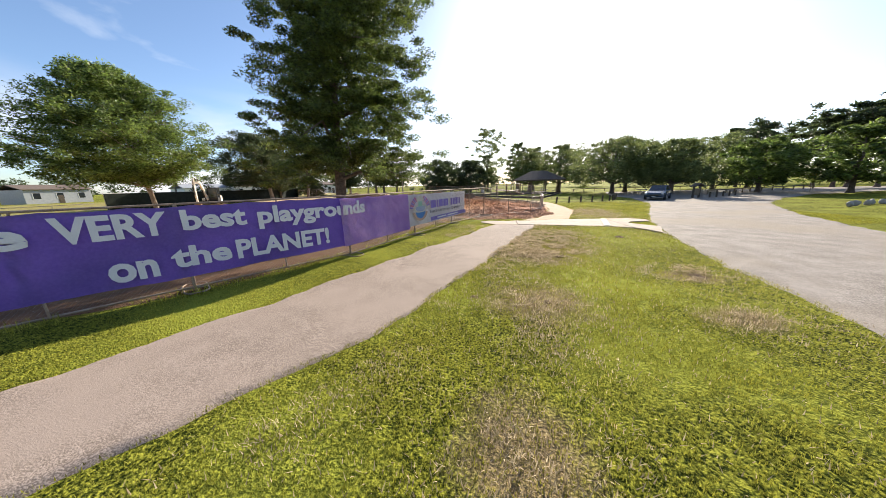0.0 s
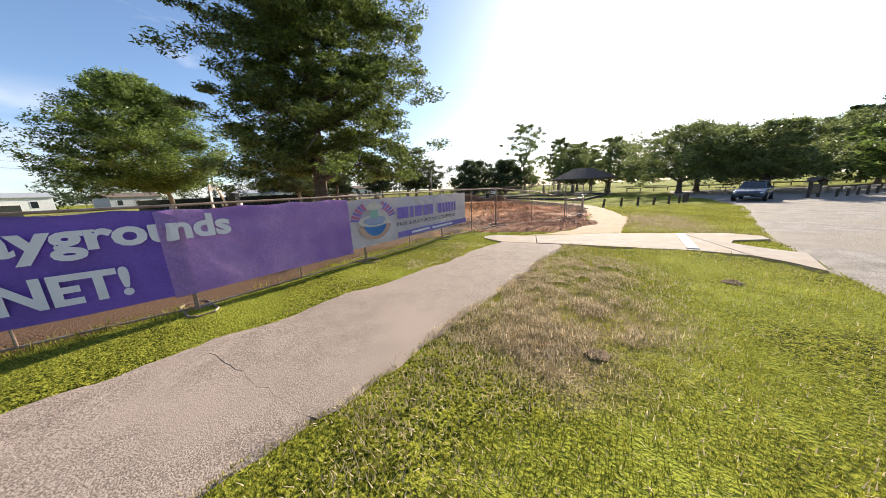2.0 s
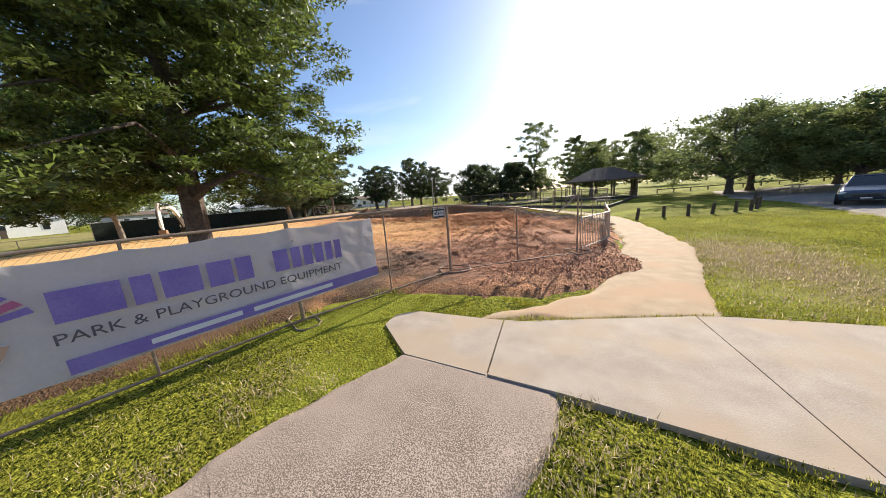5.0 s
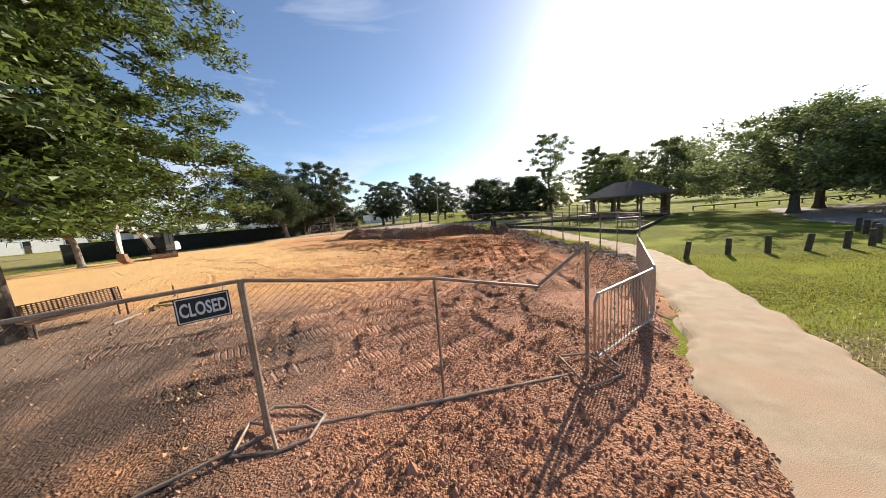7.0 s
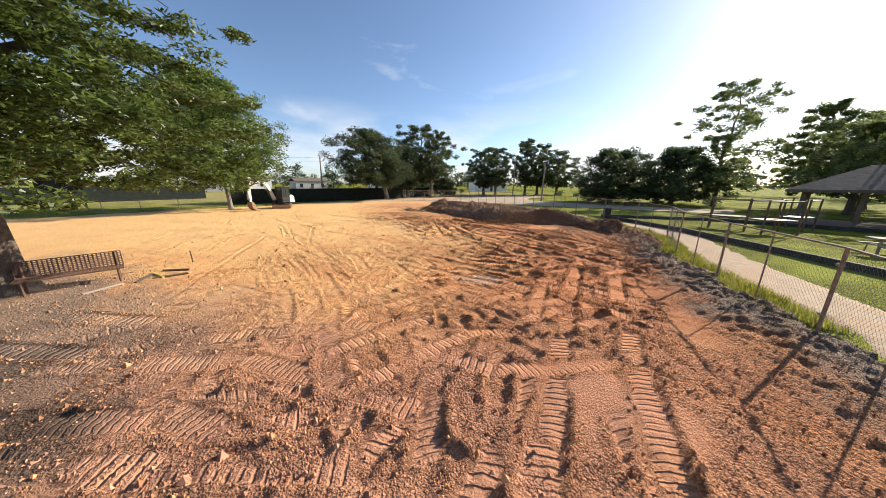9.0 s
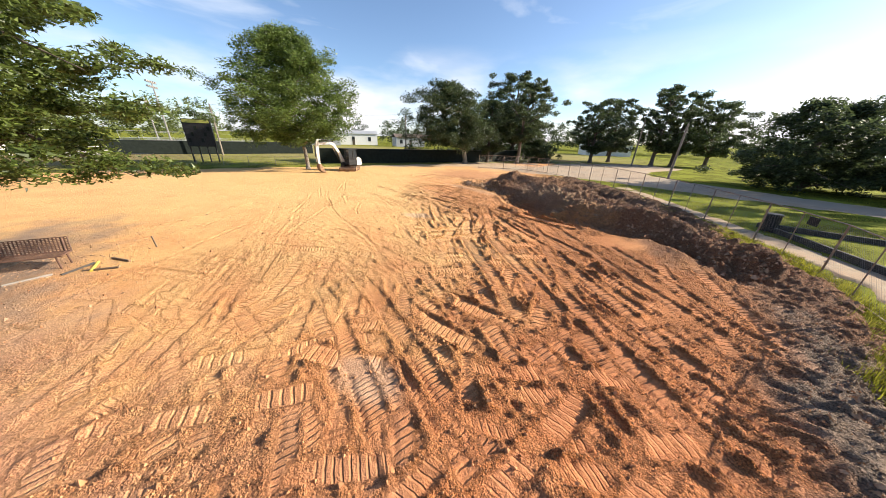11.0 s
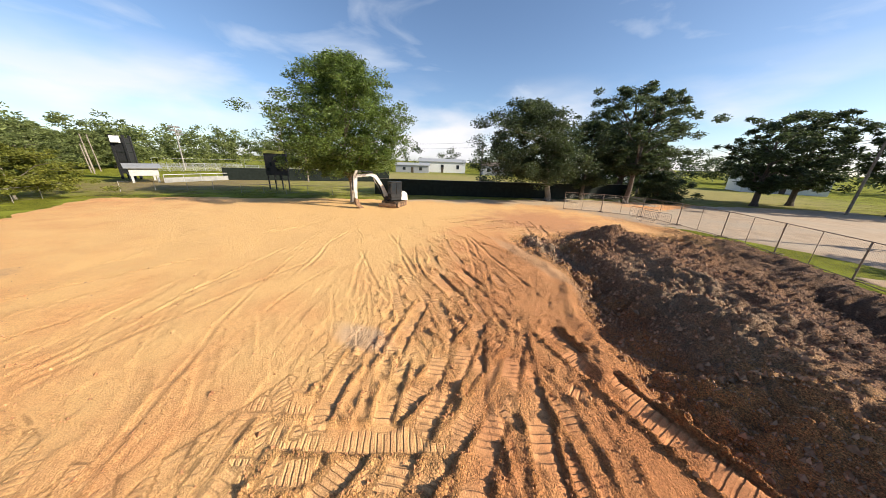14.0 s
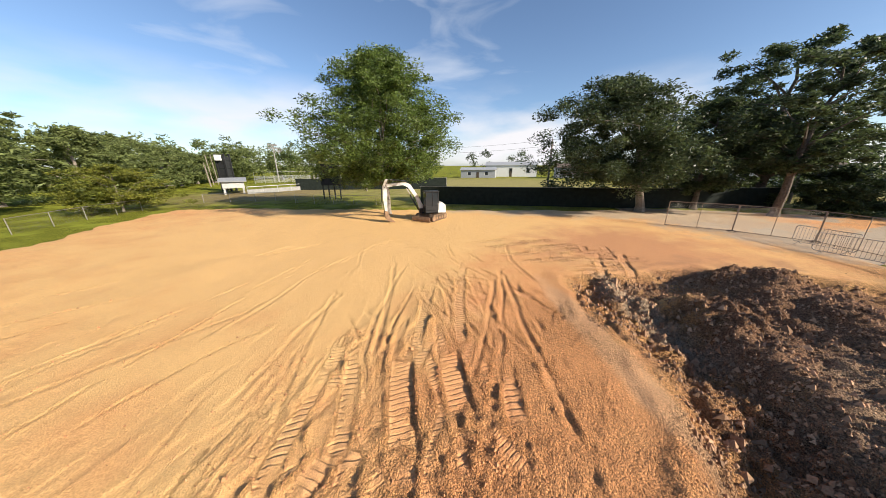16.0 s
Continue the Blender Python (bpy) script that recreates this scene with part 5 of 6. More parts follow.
    boom = part("boom", bm, EX_YELLOW, t, "white painted boom")
    part("bracket", box(B(), 0.55, -0.45, 0.6, 1.0, -0.05, 1.0, 0.04), BLACK, boom)
    part("cylinder", tube(B(), (1.05, -0.26, 0.85), (1.75, -0.26, 2.2), 0.06), BLACK, boom)
    part("rod", tube(B(), (1.75, -0.26, 2.2), (2.05, -0.26, 2.75), 0.035), CHROME, boom)
    part("cylinder", tube(B(), (2.1, -0.26, 3.32), (3.2, -0.26, 3.42), 0.055), BLACK, boom)
    part("rod", tube(B(), (3.2, -0.26, 3.42), (3.62, -0.26, 3.42), 0.03), CHROME, boom)
    bm = profile(B(), [(3.55, 3.5), (3.75, 3.46), (3.98, 2.95), (4.02, 2.0), (3.9, 0.85), (3.72, 0.85), (3.68, 2.0), (3.62, 2.8)], -0.34, -0.18)
    stick = part("stick", bm, EX_YELLOW, t, "white painted dipper arm")
    part("cylinder", tube(B(), (4.06, -0.26, 2.75), (4.12, -0.26, 1.7), 0.05), BLACK, stick)
    part("rod", tube(B(), (4.12, -0.26, 1.7), (4.1, -0.26, 1.15), 0.028), CHROME, stick)
    part("hose", pipe(B(), [(2.0, -0.12, 3.25), (2.9, -0.1, 3.2), (3.6, -0.1, 3.3), (3.85, -0.12, 2.8)], 0.02, 6), BLACK, stick)
    bm = B()
    profile(bm, [(3.7, 0.9), (3.95, 0.95), (4.0, 0.7), (3.9, 0.3), (3.6, 0.06), (3.25, 0.02), (3.3, 0.12), (3.5, 0.3), (3.62, 0.6)], -0.56, 0.04)
    part("bucket", bm, MUDDY, t, "muddy digging bucket")
    for y in (-0.5, -0.33, -0.16, -0.0):
        bm = profile(B(), [(3.28, 0.02), (3.1, -0.02), (3.3, 0.1)], y - 0.03, y + 0.03)
        part("tooth", bm, MUDDY, t)
    return t


digger(pose(-32.3, 32.2, 0.02, 0, 0, -56))

# ---- bench, stakes, bollards ----
def bench(m):
    """A steel park bench whose seat and back are framed panels of woven strap."""
    t = thing("park_bench", "rust-brown steel mesh park bench under the oak", "bench", m)
    rust = mat("brown_bench_metal", (0.08, 0.045, 0.032), (0.2, 0.11, 0.08), 0.6, 5, 40, 0.1)
    lay_back = pose(0, 0.27, 0.46, 78, 0, 0)
    for name, mm, deep in (("seat", pose(0, -0.22, 0.44), 0.46), ("backrest", lay_back, 0.42)):
        bm = pipe(B(), [(-0.92, 0, 0), (0.92, 0, 0), (0.92, deep, 0), (-0.92, deep, 0), (-0.92, 0, 0)], 0.02, 6)
        for x in (-0.31, 0.31):
            tube(bm, (x, 0, 0), (x, deep, 0), 0.016, n=6)
        bmesh.ops.transform(bm, matrix=mm, verts=bm.verts)
        panel = part(name, bm, rust, t)
        for i in range(1, 24):
            x = -0.92 + 1.84 * i / 24
            part("strap", box(B(), x - 0.016, 0, -0.004, x + 0.016, deep, 0.0, 0, mm), rust, panel)
        for i in range(1, 8):
            y = deep * i / 8
            part("strap", box(B(), -0.92, y - 0.012, 0.001, 0.92, y + 0.012, 0.005, 0, mm), rust, panel)
    for x in (-0.8, 0.8):
        part("leg", pipe(B(), [(x, -0.2, 0), (x, -0.2, 0.43), (x, 0.25, 0.43), (x, 0.36, 0.88)], 0.025), rust, t)
        part("leg", pipe(B(), [(x, 0.25, 0), (x, 0.25, 0.43)], 0.025), rust, t)
    return t


bench(pose(-7.7, 21.9, 0, 0, 0, 97))
for i, (x, y, c) in enumerate(((-7.5, 23.5, (0.5, 0.42, 0.08)), (-7.9, 23.9, (0.2, 0.13, 0.08)), (-7.2, 23.8, (0.1, 0.07, 0.05)), (-6.9, 22.5, (0.24, 0.21, 0.18)), (-7.4, 23.2, (0.05, 0.045, 0.04)))):
    t = thing("scrap_pipe", "short length of discarded pipe lying on the earth", "scrap", pose(x, y, 0.06, 0, 0, 20 + 35 * i), "scrap by the bench")
    part("tube", tube(B(), (-0.4, 0, 0.0), (0.4, 0, 0.01), 0.035, n=10), mat("scrap_paint", c, tuple(min(1, v * 1.4) for v in c), 0.6, 5, 40, 0.1), t)
for x, y, h in ((-9.0, 24.3, 0.45),):
    t = thing("survey_stake", "thin wooden survey stake in the earth", "stake", pose(x, y, 0, 2, 3, 0), "survey stakes")
    part("stake", box(B(), -0.02, -0.02, -0.2, 0.02, 0.02, h, 0.004), WOOD, t)


def bollard(m):
    t = thing("wooden_bollard", "short dark weathered wooden post in the lawn", "bollard", m, "wooden bollards")
    bm = tube(B(), (0, 0, -0.2), (0, 0, 0.62), 0.085, 0.08, 12)
    bmesh.ops.bevel(bm, geom=[e for e in bm.edges if all(v.co.z > 0.6 for v in e.verts)], offset=0.02, segments=1, affect="EDGES")
    part("post", bm, DARKWOOD, t)
    return t


first = bollard(pose(8.5, 32.1, 0, 0, 6, 0))
for x, y, r in ((9.9, 32.75, 0), (11.15, 33.2, 3), (12.35, 33.6, -4), (13.5, 34.0, 2), (14.4, 34.5, 0), (15.0, 35.2, 3), (15.5, 36.0, 0), (16.0, 36.9, -3), (16.4, 37.8, 0), (16.8, 38.8, 2)):
    copy_thing(first, pose(x, y, 0, r, r, 40 * r))

# ---- cracks in the asphalt ----
TAR = mat("dark_crack", (0.03, 0.026, 0.022), (0.07, 0.06, 0.05), 0.95, 8, 60, 0.1)
for k, (a, b) in enumerate((((-0.85, 10.1), (1.25, 9.6)), ((1.2, 15.6), (3.2, 14.9)))):
    rr = random.Random(k)
    t = thing("asphalt_crack", "thin dark crack across the asphalt path", "crack", None, "asphalt cracks")
    pts = [Vector((a[0] + (b[0] - a[0]) * i / 16 + rr.gauss(0, 0.008), a[1] + (b[1] - a[1]) * i / 16 + rr.gauss(0, 0.016), 0.0215)) for i in range(17)]
    bm = B()
    prev = None
    for i, p in enumerate(pts):
        w = 0.0012 * rr.uniform(0.5, 1.5)
        pair = (bm.verts.new(p + Vector((0, w, 0))), bm.verts.new(p - Vector((0, w, 0))), bm.verts.new(p - Vector((0, 0, 0.03))))
        if prev:
            bm.faces.new((prev[0], prev[1], pair[1], pair[0]))
            bm.faces.new((prev[1], prev[2], pair[2], pair[1]))
            bm.faces.new((prev[2], prev[0], pair[0], pair[2]))
        prev = pair
    part("crack_line", bm, TAR, t)

# ---- lawn blades, thatch, clods ----
def blades(name, label, n, area, keep, seed, material, length, width, lay=0.6, zoff=0.0):
    """Short bent grass blades, one triangle each."""
    rng = np.random.default_rng(seed)
    x0, y0, x1, y1 = area
    x, y = rng.uniform(x0, x1, n), rng.uniform(y0, y1, n)
    k = keep(x, y) > rng.random(n)
    x, y = x[k], y[k]
    n = len(x)
    z = 0.03 * fbm(x, y, 2.5, 4, 1) + zoff * (1 + np.abs(vnoise(x, y, 0.22, 3)) * 3)
    a = rng.uniform(0, 2 * math.pi, n)
    L = length * rng.uniform(0.55, 1.3, n)
    t = rng.uniform(0.05, lay + 0.35, n)
    w = width * rng.uniform(0.7, 1.3, n)
    ca, sa = np.cos(a), np.sin(a)
    v = np.stack([np.stack([x - sa * w, y + ca * w, z], 1), np.stack([x + sa * w, y - ca * w, z], 1),
                  np.stack([x + ca * L * np.sin(t), y + sa * L * np.sin(t), z + L * np.cos(t)], 1)], 1).reshape(-1, 3)
    ob = new(name, mesh_np(name, v, np.arange(3 * n).reshape(n, 3), material))
    return tagged(ob, label, "grass", kind="stuff")


def off_paving(x, y):
    d = np.minimum.reduce([poly_sd(x, y, p) for p in (PATH_POLY, CONC_POLY, ROAD_POLY, WALK_POLY)]) + 0.07 * fbm(x, y, 0.7, 3, 6)
    return (d > 0.0) * (poly_sd(x, y, LOT) > -0.1 + 0.25 * vnoise(x, y, 0.8, 2))


def worn(x, y):
    """Where the turf is thin and dry: beside the path and in ragged patches."""
    d = poly_sd(x, y, PATH_POLY)
    a = np.exp(-((d - 0.4) / 0.6) ** 2) * (x > -0.5) * 0.35 * smooth(-0.2, 0.5, fbm(x, y, 0.9, 3, 12))
    for px, py, rx, ry in ((3.3, 12.6, 1.1, 1.3), (2.5, 7.8, 0.8, 0.9), (1.9, 5.0, 0.6, 0.7), (5.9, 9.8, 0.6, 0.45), (5.4, 7.6, 0.6, 0.4), (2.6, 11.6, 1.2, 0.9), (3.2, 13.6, 0.7, 1.4), (2.4, 7.6, 0.5, 1.6), (3.6, 12.2, 0.9, 1.0), (4.2, 14.5, 0.8, 1.0), (2.0, 4.2, 0.8, 1.0), (8.2, 22.0, 1.6, 2.6), (9.2, 24.5, 1.2, 1.6), (1.4, 19.7, 2.4, 1.0)):
        a = np.maximum(a, (1.7 if py > 9 else 0.55) * np.exp(-((x - px) / rx) ** 2 - ((y - py) / ry) ** 2) * smooth(-0.7, 0.1, fbm(x, y, 0.4, 3, 14)))
    return np.clip(a, 0, 1)


blades("lawn_grass", "short thick bright green lawn grass", 800000, (-5.8, 2.2, 9.6, 20), lambda x, y: off_paving(x, y) * (1 - 0.95 * worn(x, y)) * (0.4 + 0.6 * smooth(3.2, 1.6, np.abs(x - 2.6 - 0.12 * (y - 9)))) * smooth(-0.75, -0.1, vnoise(x, y, 0.09, 5) + 0.5 * vnoise(x, y, 0.3, 6)), 21, BLADE, 0.04, 0.0042, 0.2)
blades("lawn_grass", "short bright green lawn grass round the walk", 170000, (2, 17.5, 20, 33), lambda x, y: off_paving(x, y) * (1 - 0.8 * worn(x, y)) * np.clip(1.3 - 0.05 * (y - 17), 0.3, 1), 22, BLADE, 0.05, 0.008, 0.25)
blades("dry_grass", "dry straw-coloured thatch in the worn lawn", 520000, (-1, 2.5, 8, 17.2), lambda x, y: off_paving(x, y) * (0.02 + worn(x, y)), 23, STRAW, 0.06, 0.0042, 0.9, 0.022)
blades("dry_grass", "dry thatch and litter along the walk", 40000, (5, 19, 12, 30), lambda x, y: off_paving(x, y) * worn(x, y), 24, STRAW, 0.07, 0.009, 1.1)
blades("edge_grass", "rank green grass along the fence line", 420000, (-14, 34, 7, 56), lambda x, y: smooth(0.9, 0.2, np.abs(poly_sd(x, y, LOT) - 0.1 + 0.4 * fbm(x, y, 1.4, 2, 3))) * (poly_sd(x, y, WALK_POLY) > 0.1), 25, BLADE, 0.22, 0.012, 0.5)
blades("edge_grass", "rank grass and weeds under the fence", 60000, (-7, 4, 1.5, 21), lambda x, y: smooth(0.45, 0.1, np.abs(poly_sd(x, y, LOT))) * smooth(-0.4, 0.3, fbm(x, y, 0.8, 2, 5)), 26, BLADE, 0.13, 0.008, 0.7)


def clods(name, label, n, weight, seed, material, size):
    """Crumbs of earth: small uneven lumps, thickest where weight is great, bedded in the earth's surface."""
    rng = np.random.default_rng(seed)
    w = weight * e_cell
    c = np.cumsum(w)
    k = np.searchsorted(c, rng.random(n) * c[-1])
    s = size * rng.lognormal(0, 0.5, n) * (1 + 0.9 * pit_rough[k])
    x, y = ex[k] + rng.uniform(-0.04, 0.04, n), ey[k] + rng.uniform(-0.04, 0.04, n)
    o = np.array([(1, 0, -0.4), (0, 1, -0.4), (-1, 0, -0.4), (0, -1, -0.4), (0, 0, 0.85)])
    v = np.stack([x, y, ez[k] + s * 0.25], 1)[:, None] + o[None] * s[:, None, None] * rng.uniform(0.6, 1.25, (n, 5, 1)) + rng.normal(size=(n, 5, 3)) * s[:, None, None] * 0.16
    f = np.array([(0, 1, 4), (1, 2, 4), (2, 3, 4), (3, 0, 4)])
    ob = new(name, mesh_np(name, v.reshape(-1, 3), (np.arange(n)[:, None, None] * 5 + f).reshape(-1, 3), material))
    return tagged(ob, label, "earth clods", kind="stuff")


CLAY = mat("clay_crumbs", (0.38, 0.165, 0.075), (0.6, 0.31, 0.145), 0.95, 1.5, 20.0, 0.0, island=0.4)
SOIL = mat("grey_soil_crumbs", (0.21, 0.115, 0.065), (0.47, 0.29, 0.175), 0.95, 1.5, 20.0, 0.0, island=0.5)
REDBROWN = mat("brown_crumbs", (0.28, 0.13, 0.08), (0.5, 0.27, 0.17), 0.95, 1.5, 20, 0.0, island=0.4)
e_cell = (em > 0.5) * np.where(ex > -14, 1.0, np.where(ex > -23, 2.2, 8.0)) * (ex > -27)
e_rim = smooth(1.8, 0.4, -poly_sd(ex, ey, LOT))
on_pad = (1 - pit_rough) * (ey > 20)
clods("clay_clods", "loose crumbs of red clay squeezed up beside the tracks", 20000, on_pad * e_ridge * (ex > -16), 31, CLAY, 0.012)
clods("clay_clods", "loose crumbs of red clay between the tracks", 16000, on_pad * churn ** 2 * (ex > -14), 32, CLAY, 0.011)
clods("clay_clods", "loose red-brown crumbs by the fence", 14000, on_pad * np.exp(-((ex - 3.0) / 2.6) ** 2 - ((ey - 22.4) / 2.4) ** 2), 36, REDBROWN, 0.011)
clods("soil_clods", "lumps of grey-brown topsoil in the dug hole", 26000, pit_rough * (ey > 38), 33, SOIL, 0.016)
clods("soil_clods", "crumbs of grey soil under the oak and the fence", 9000, on_pad * np.maximum(np.exp(-((ex + 7) / 3.5) ** 2 - ((ey - 21) / 2.6) ** 2), 0.6 * e_rim * (ex > -6)), 34, SOIL, 0.012)

def mound(x, y, r, h, seed):
    """A small heap of crumbled dark soil pushed up through the turf."""
    t = thing("soil_mound", "small crumbly heap of dark soil in the lawn", "soil mound", pose(x, y, 0), "soil mounds")
    X, Y, F = grid(np.linspace(-r, r, 25), np.linspace(-r, r, 25))
    q = np.hypot(X, Y) / r + 0.25 * vnoise(X, Y, r * 0.5, seed)
    Z = h * smooth(1.0, 0.2, q) + 0.5 * h * smooth(1.0, 0.5, q) * vnoise(X, Y, 0.07, seed) + 0.02 - 0.08 * smooth(0.85, 1.0, q)
    part_me("soil_dome", mesh_np("soil_dome", np.stack([X, Y, Z], 1), F, DARKSOIL, True), t)


DARKSOIL = mat("dark_lawn_soil", (0.09, 0.058, 0.034), (0.22, 0.145, 0.085), 0.95, 12.0, 70.0, 0.6, contrast=(0.4, 0.62))
for k, (x, y, r, h) in enumerate(((3.7, 11.2, 0.14, 0.004), (6.5, 14.1, 0.18, 0.04), (1.4, 8.1, 0.1, 0.012), (2.7, 8.0, 0.14, 0.015), (6.1, 9.7, 0.18, 0.01), (5.4, 7.7, 0.16, 0.01))):
    mound(x, y, r, h, k)

# ---- car ----
def car(m):
    t = thing("parked_car", "dark blue-grey saloon car parked on the road", "car", m)
    paint = mat("blue_grey_car_paint", (0.05, 0.075, 0.13), (0.065, 0.095, 0.16), 0.25, 2, 30, 0.0, metal=0.4, spec=0.5)
    secs = [(-2.3, 0.62, 0.5, 0.82), (-2.2, 0.8, 0.32, 0.95), (-1.2, 0.9, 0.28, 1.0), (0.6, 0.91, 0.27, 0.96), (1.5, 0.9, 0.28, 0.88), (2.15, 0.82, 0.3, 0.76), (2.3, 0.66, 0.42, 0.66)]
    bm = B()
    rows = []
    for x, w, z0, z1 in secs:
        zm = (z0 + z1) / 2
        rows.append([bm.verts.new((x, y, z)) for y, z in ((-w * 0.92, z0), (-w, zm), (-w * 0.95, z1 - 0.06), (-w * 0.8, z1), (w * 0.8, z1), (w * 0.95, z1 - 0.06), (w, zm), (w * 0.92, z0))])
    for r, s in zip(rows, rows[1:]):
        for i in range(8):
            bm.faces.new((r[i], r[(i + 1) % 8], s[(i + 1) % 8], s[i]))
    bm.faces.new(rows[0][::-1])
    bm.faces.new(rows[-1])
    bmesh.ops.recalc_face_normals(bm, faces=bm.faces)
    part("body", bm, paint, t)
    bm = B()
    base = [(-1.75, -0.74, 0.93), (-1.75, 0.74, 0.93), (1.0, 0.74, 0.9), (1.0, -0.74, 0.9)]
    roof = [(-1.05, -0.56, 1.4), (-1.05, 0.56, 1.4), (0.15, 0.56, 1.43), (0.15, -0.56, 1.43)]
    lo, hi = [bm.verts.new(p) for p in base], [bm.verts.new(p) for p in roof]
    for i in range(4):
        bm.faces.new((lo[i], lo[(i + 1) % 4], hi[(i + 1) % 4], hi[i]))
    bm.faces.new(hi)
    bmesh.ops.recalc_face_normals(bm, faces=bm.faces)
    part("glasshouse", bm, GLASS, t, "dark tinted windows")
    part("roof", box(B(), -1.1, -0.57, 1.39, 0.2, 0.57, 1.45, 0.025), paint, t)
    for y in (-1, 1):
        part("pillar", tube(B(), (0.95, y * 0.72, 0.9), (0.15, y * 0.56, 1.43), 0.035, n=6), paint, t)
        part("pillar", tube(B(), (-1.7, y * 0.72, 0.93), (-1.05, y * 0.56, 1.4), 0.04, n=6), paint, t)
        part("headlight", box(B(), 2.08, y * 0.62 - 0.17, 0.58, 2.27, y * 0.62 + 0.17, 0.7, 0.03), WHITE, t, "clear headlight")
        part("mirror", box(B(), 0.6, y * 0.98 - 0.09, 0.95, 0.75, y * 0.98 + 0.09, 1.07, 0.03), paint, t)
        for x in (-1.4, 1.42):
            wh = part("wheel", tube(B(), (x, y * 0.7, 0.32), (x, y * 0.92, 0.32), 0.32, n=20), BLACK, t)
            part("rim", tube(B(), (x, y * 0.9, 0.32), (x, y * 0.93, 0.32), 0.2, n=16), GALV, wh)
    part("grille", box(B(), 2.2, -0.42, 0.42, 2.31, 0.42, 0.56, 0.02), BLACK, t)
    part("number_plate", box(B(), 2.3, -0.16, 0.36, 2.33, 0.16, 0.42), WHITE, t)
    return t


car(pose(19.9, 36.2, 0.015, 0, 0, 232))

# ---- park furniture beyond the road ----
kiosk = thing("map_kiosk", "small dark wooden park kiosk with a pitched top", "kiosk", pose(24.3, 37.4, 0, 0, 0, 30))
for x in (-0.55, 0.55):
    part("post", box(B(), x - 0.08, -0.08, -0.1, x + 0.08, 0.08, 1.25, 0.01), DARKWOOD, kiosk)
part("panel", box(B(), -0.5, -0.05, 0.3, 0.5, 0.05, 1.0, 0.01), WOOD, kiosk)
part("roof", profile(B(), [(-0.8, 1.2), (0, 1.5), (0.8, 1.2), (0.8, 1.28), (0, 1.6), (-0.8, 1.28)], -0.3, 0.3), DARKWOOD, kiosk)
for k in range(5):
    copy_thing(first, pose(25.8 + 1.3 * k, 37.6 + 0.9 * k, 0, 0, 0, 30 * k))
rocks = random.Random(4)
STONE = mat("grey_boulder", (0.2, 0.19, 0.18), (0.42, 0.4, 0.38), 0.9, 3, 30, 0.4)


def boulder(x, y, r, h):
    t = thing("boulder", "rough pale grey boulder on the lawn", "boulder", pose(x, y, 0, 0, 0, rocks.uniform(0, 360)), "boulders")
    bm = B()
    bmesh.ops.create_icosphere(bm, subdivisions=2, radius=1)
    for v in bm.verts:
        k = 1 + 0.25 * noise.noise(v.co * 1.4 + Vector((x, y, 0)))
        v.co = Vector((v.co.x * r * k, v.co.y * r * 0.7 * k, max(-0.1, (v.co.z * 0.5 + 0.42) * h * k)))
    part("stone", bm, STONE, t)


boulder(30.5, 27.2, 0.5, 1.1)
for k in range(5):
    boulder(25.2 + 0.95 * k, 25.2 + 0.45 * k + 0.2 * (k % 2), 0.22, 0.42)
warn = thing("yellow_warning_sign", "yellow diamond warning sign on a thin post", "sign", pose(43, 46, 0))
part("post", tube(B(), (0, 0, -0.2), (0, 0, 2.2), 0.03), GALV, warn)
part("plate", box(B(), -0.35, -0.012, -0.35, 0.35, 0.012, 0.35, 0.0, pose(0, -0.04, 2.1, 0, 45, 0)), mat("yellow_sign", (0.6, 0.38, 0.02), (0.7, 0.45, 0.03), 0.5, 3, 30, 0.0), warn)


def rail_fence(pts, label, h=0.55, gap=2.4, material=None):
    """Low posts with one long rail."""
    t = thing("rail_fence", label, "fence", None, "rail fences")
    line = []
    for a, b in zip(pts, pts[1:]):
        n = max(1, round(math.dist(a, b) / gap))
        line += [(a[0] + (b[0] - a[0]) * i / n, a[1] + (b[1] - a[1]) * i / n) for i in range(n)]
    line.append(pts[-1])
    for a, b in zip(line, line[1:]):
        part("rail", tube(B(), (*a, h), (*b, h), 0.07, n=6), material or WOOD, t)
    for p in line:
        part("post", tube(B(), (*p, -0.1), (*p, h + 0.05), 0.08, n=8), material or WOOD, t)


rail_fence([(30, 44), (40, 50.5), (54, 57)], "low weathered wooden rail along the far side of the road")
rail_fence([(20, 66), (36, 70), (60, 72)], "low wooden rail in front of the far car park")

# timber border of the play area
TIMBER = mat("black_timber_edging", (0.03, 0.025, 0.022), (0.09, 0.08, 0.07), 0.8, 5, 40, 0.2)


def edging(pts, label):
    t = thing("timber_edging", label, "edging", None, "play area edging")
    for a, b in zip(pts, pts[1:]):
        n = max(1, round(math.dist(a, b) / 2.4))
        for i in range(n):
            p = (a[0] + (b[0] - a[0]) * i / n, a[1] + (b[1] - a[1]) * i / n)
            bm = box(B(), 0, -0.07, -0.05, math.dist(a, b) / n - 0.01, 0.07, 0.27, 0.015)
            bmesh.ops.transform(bm, matrix=run_pose(p, b), verts=bm.verts)
            part("board", bm, TIMBER, t)


edging([(-4.0, 52.3), (2.2, 47.6), (8.6, 40.6), (11.4, 47.5), (14.6, 56.5)], "low dark timber edging round the play area")
edging([(-4.0, 52.3), (3.5, 56.5), (14.6, 56.5)], "low dark timber edging at the back of the play area")
mulch = slab("play_area", [(-3.6, 52.3), (2.2, 48.0), (8.4, 41.2), (11, 47.5), (14, 56), (3.5, 56)], 0.02, GRASS, 0.5, "thin grass inside the timber edging", "lawn")
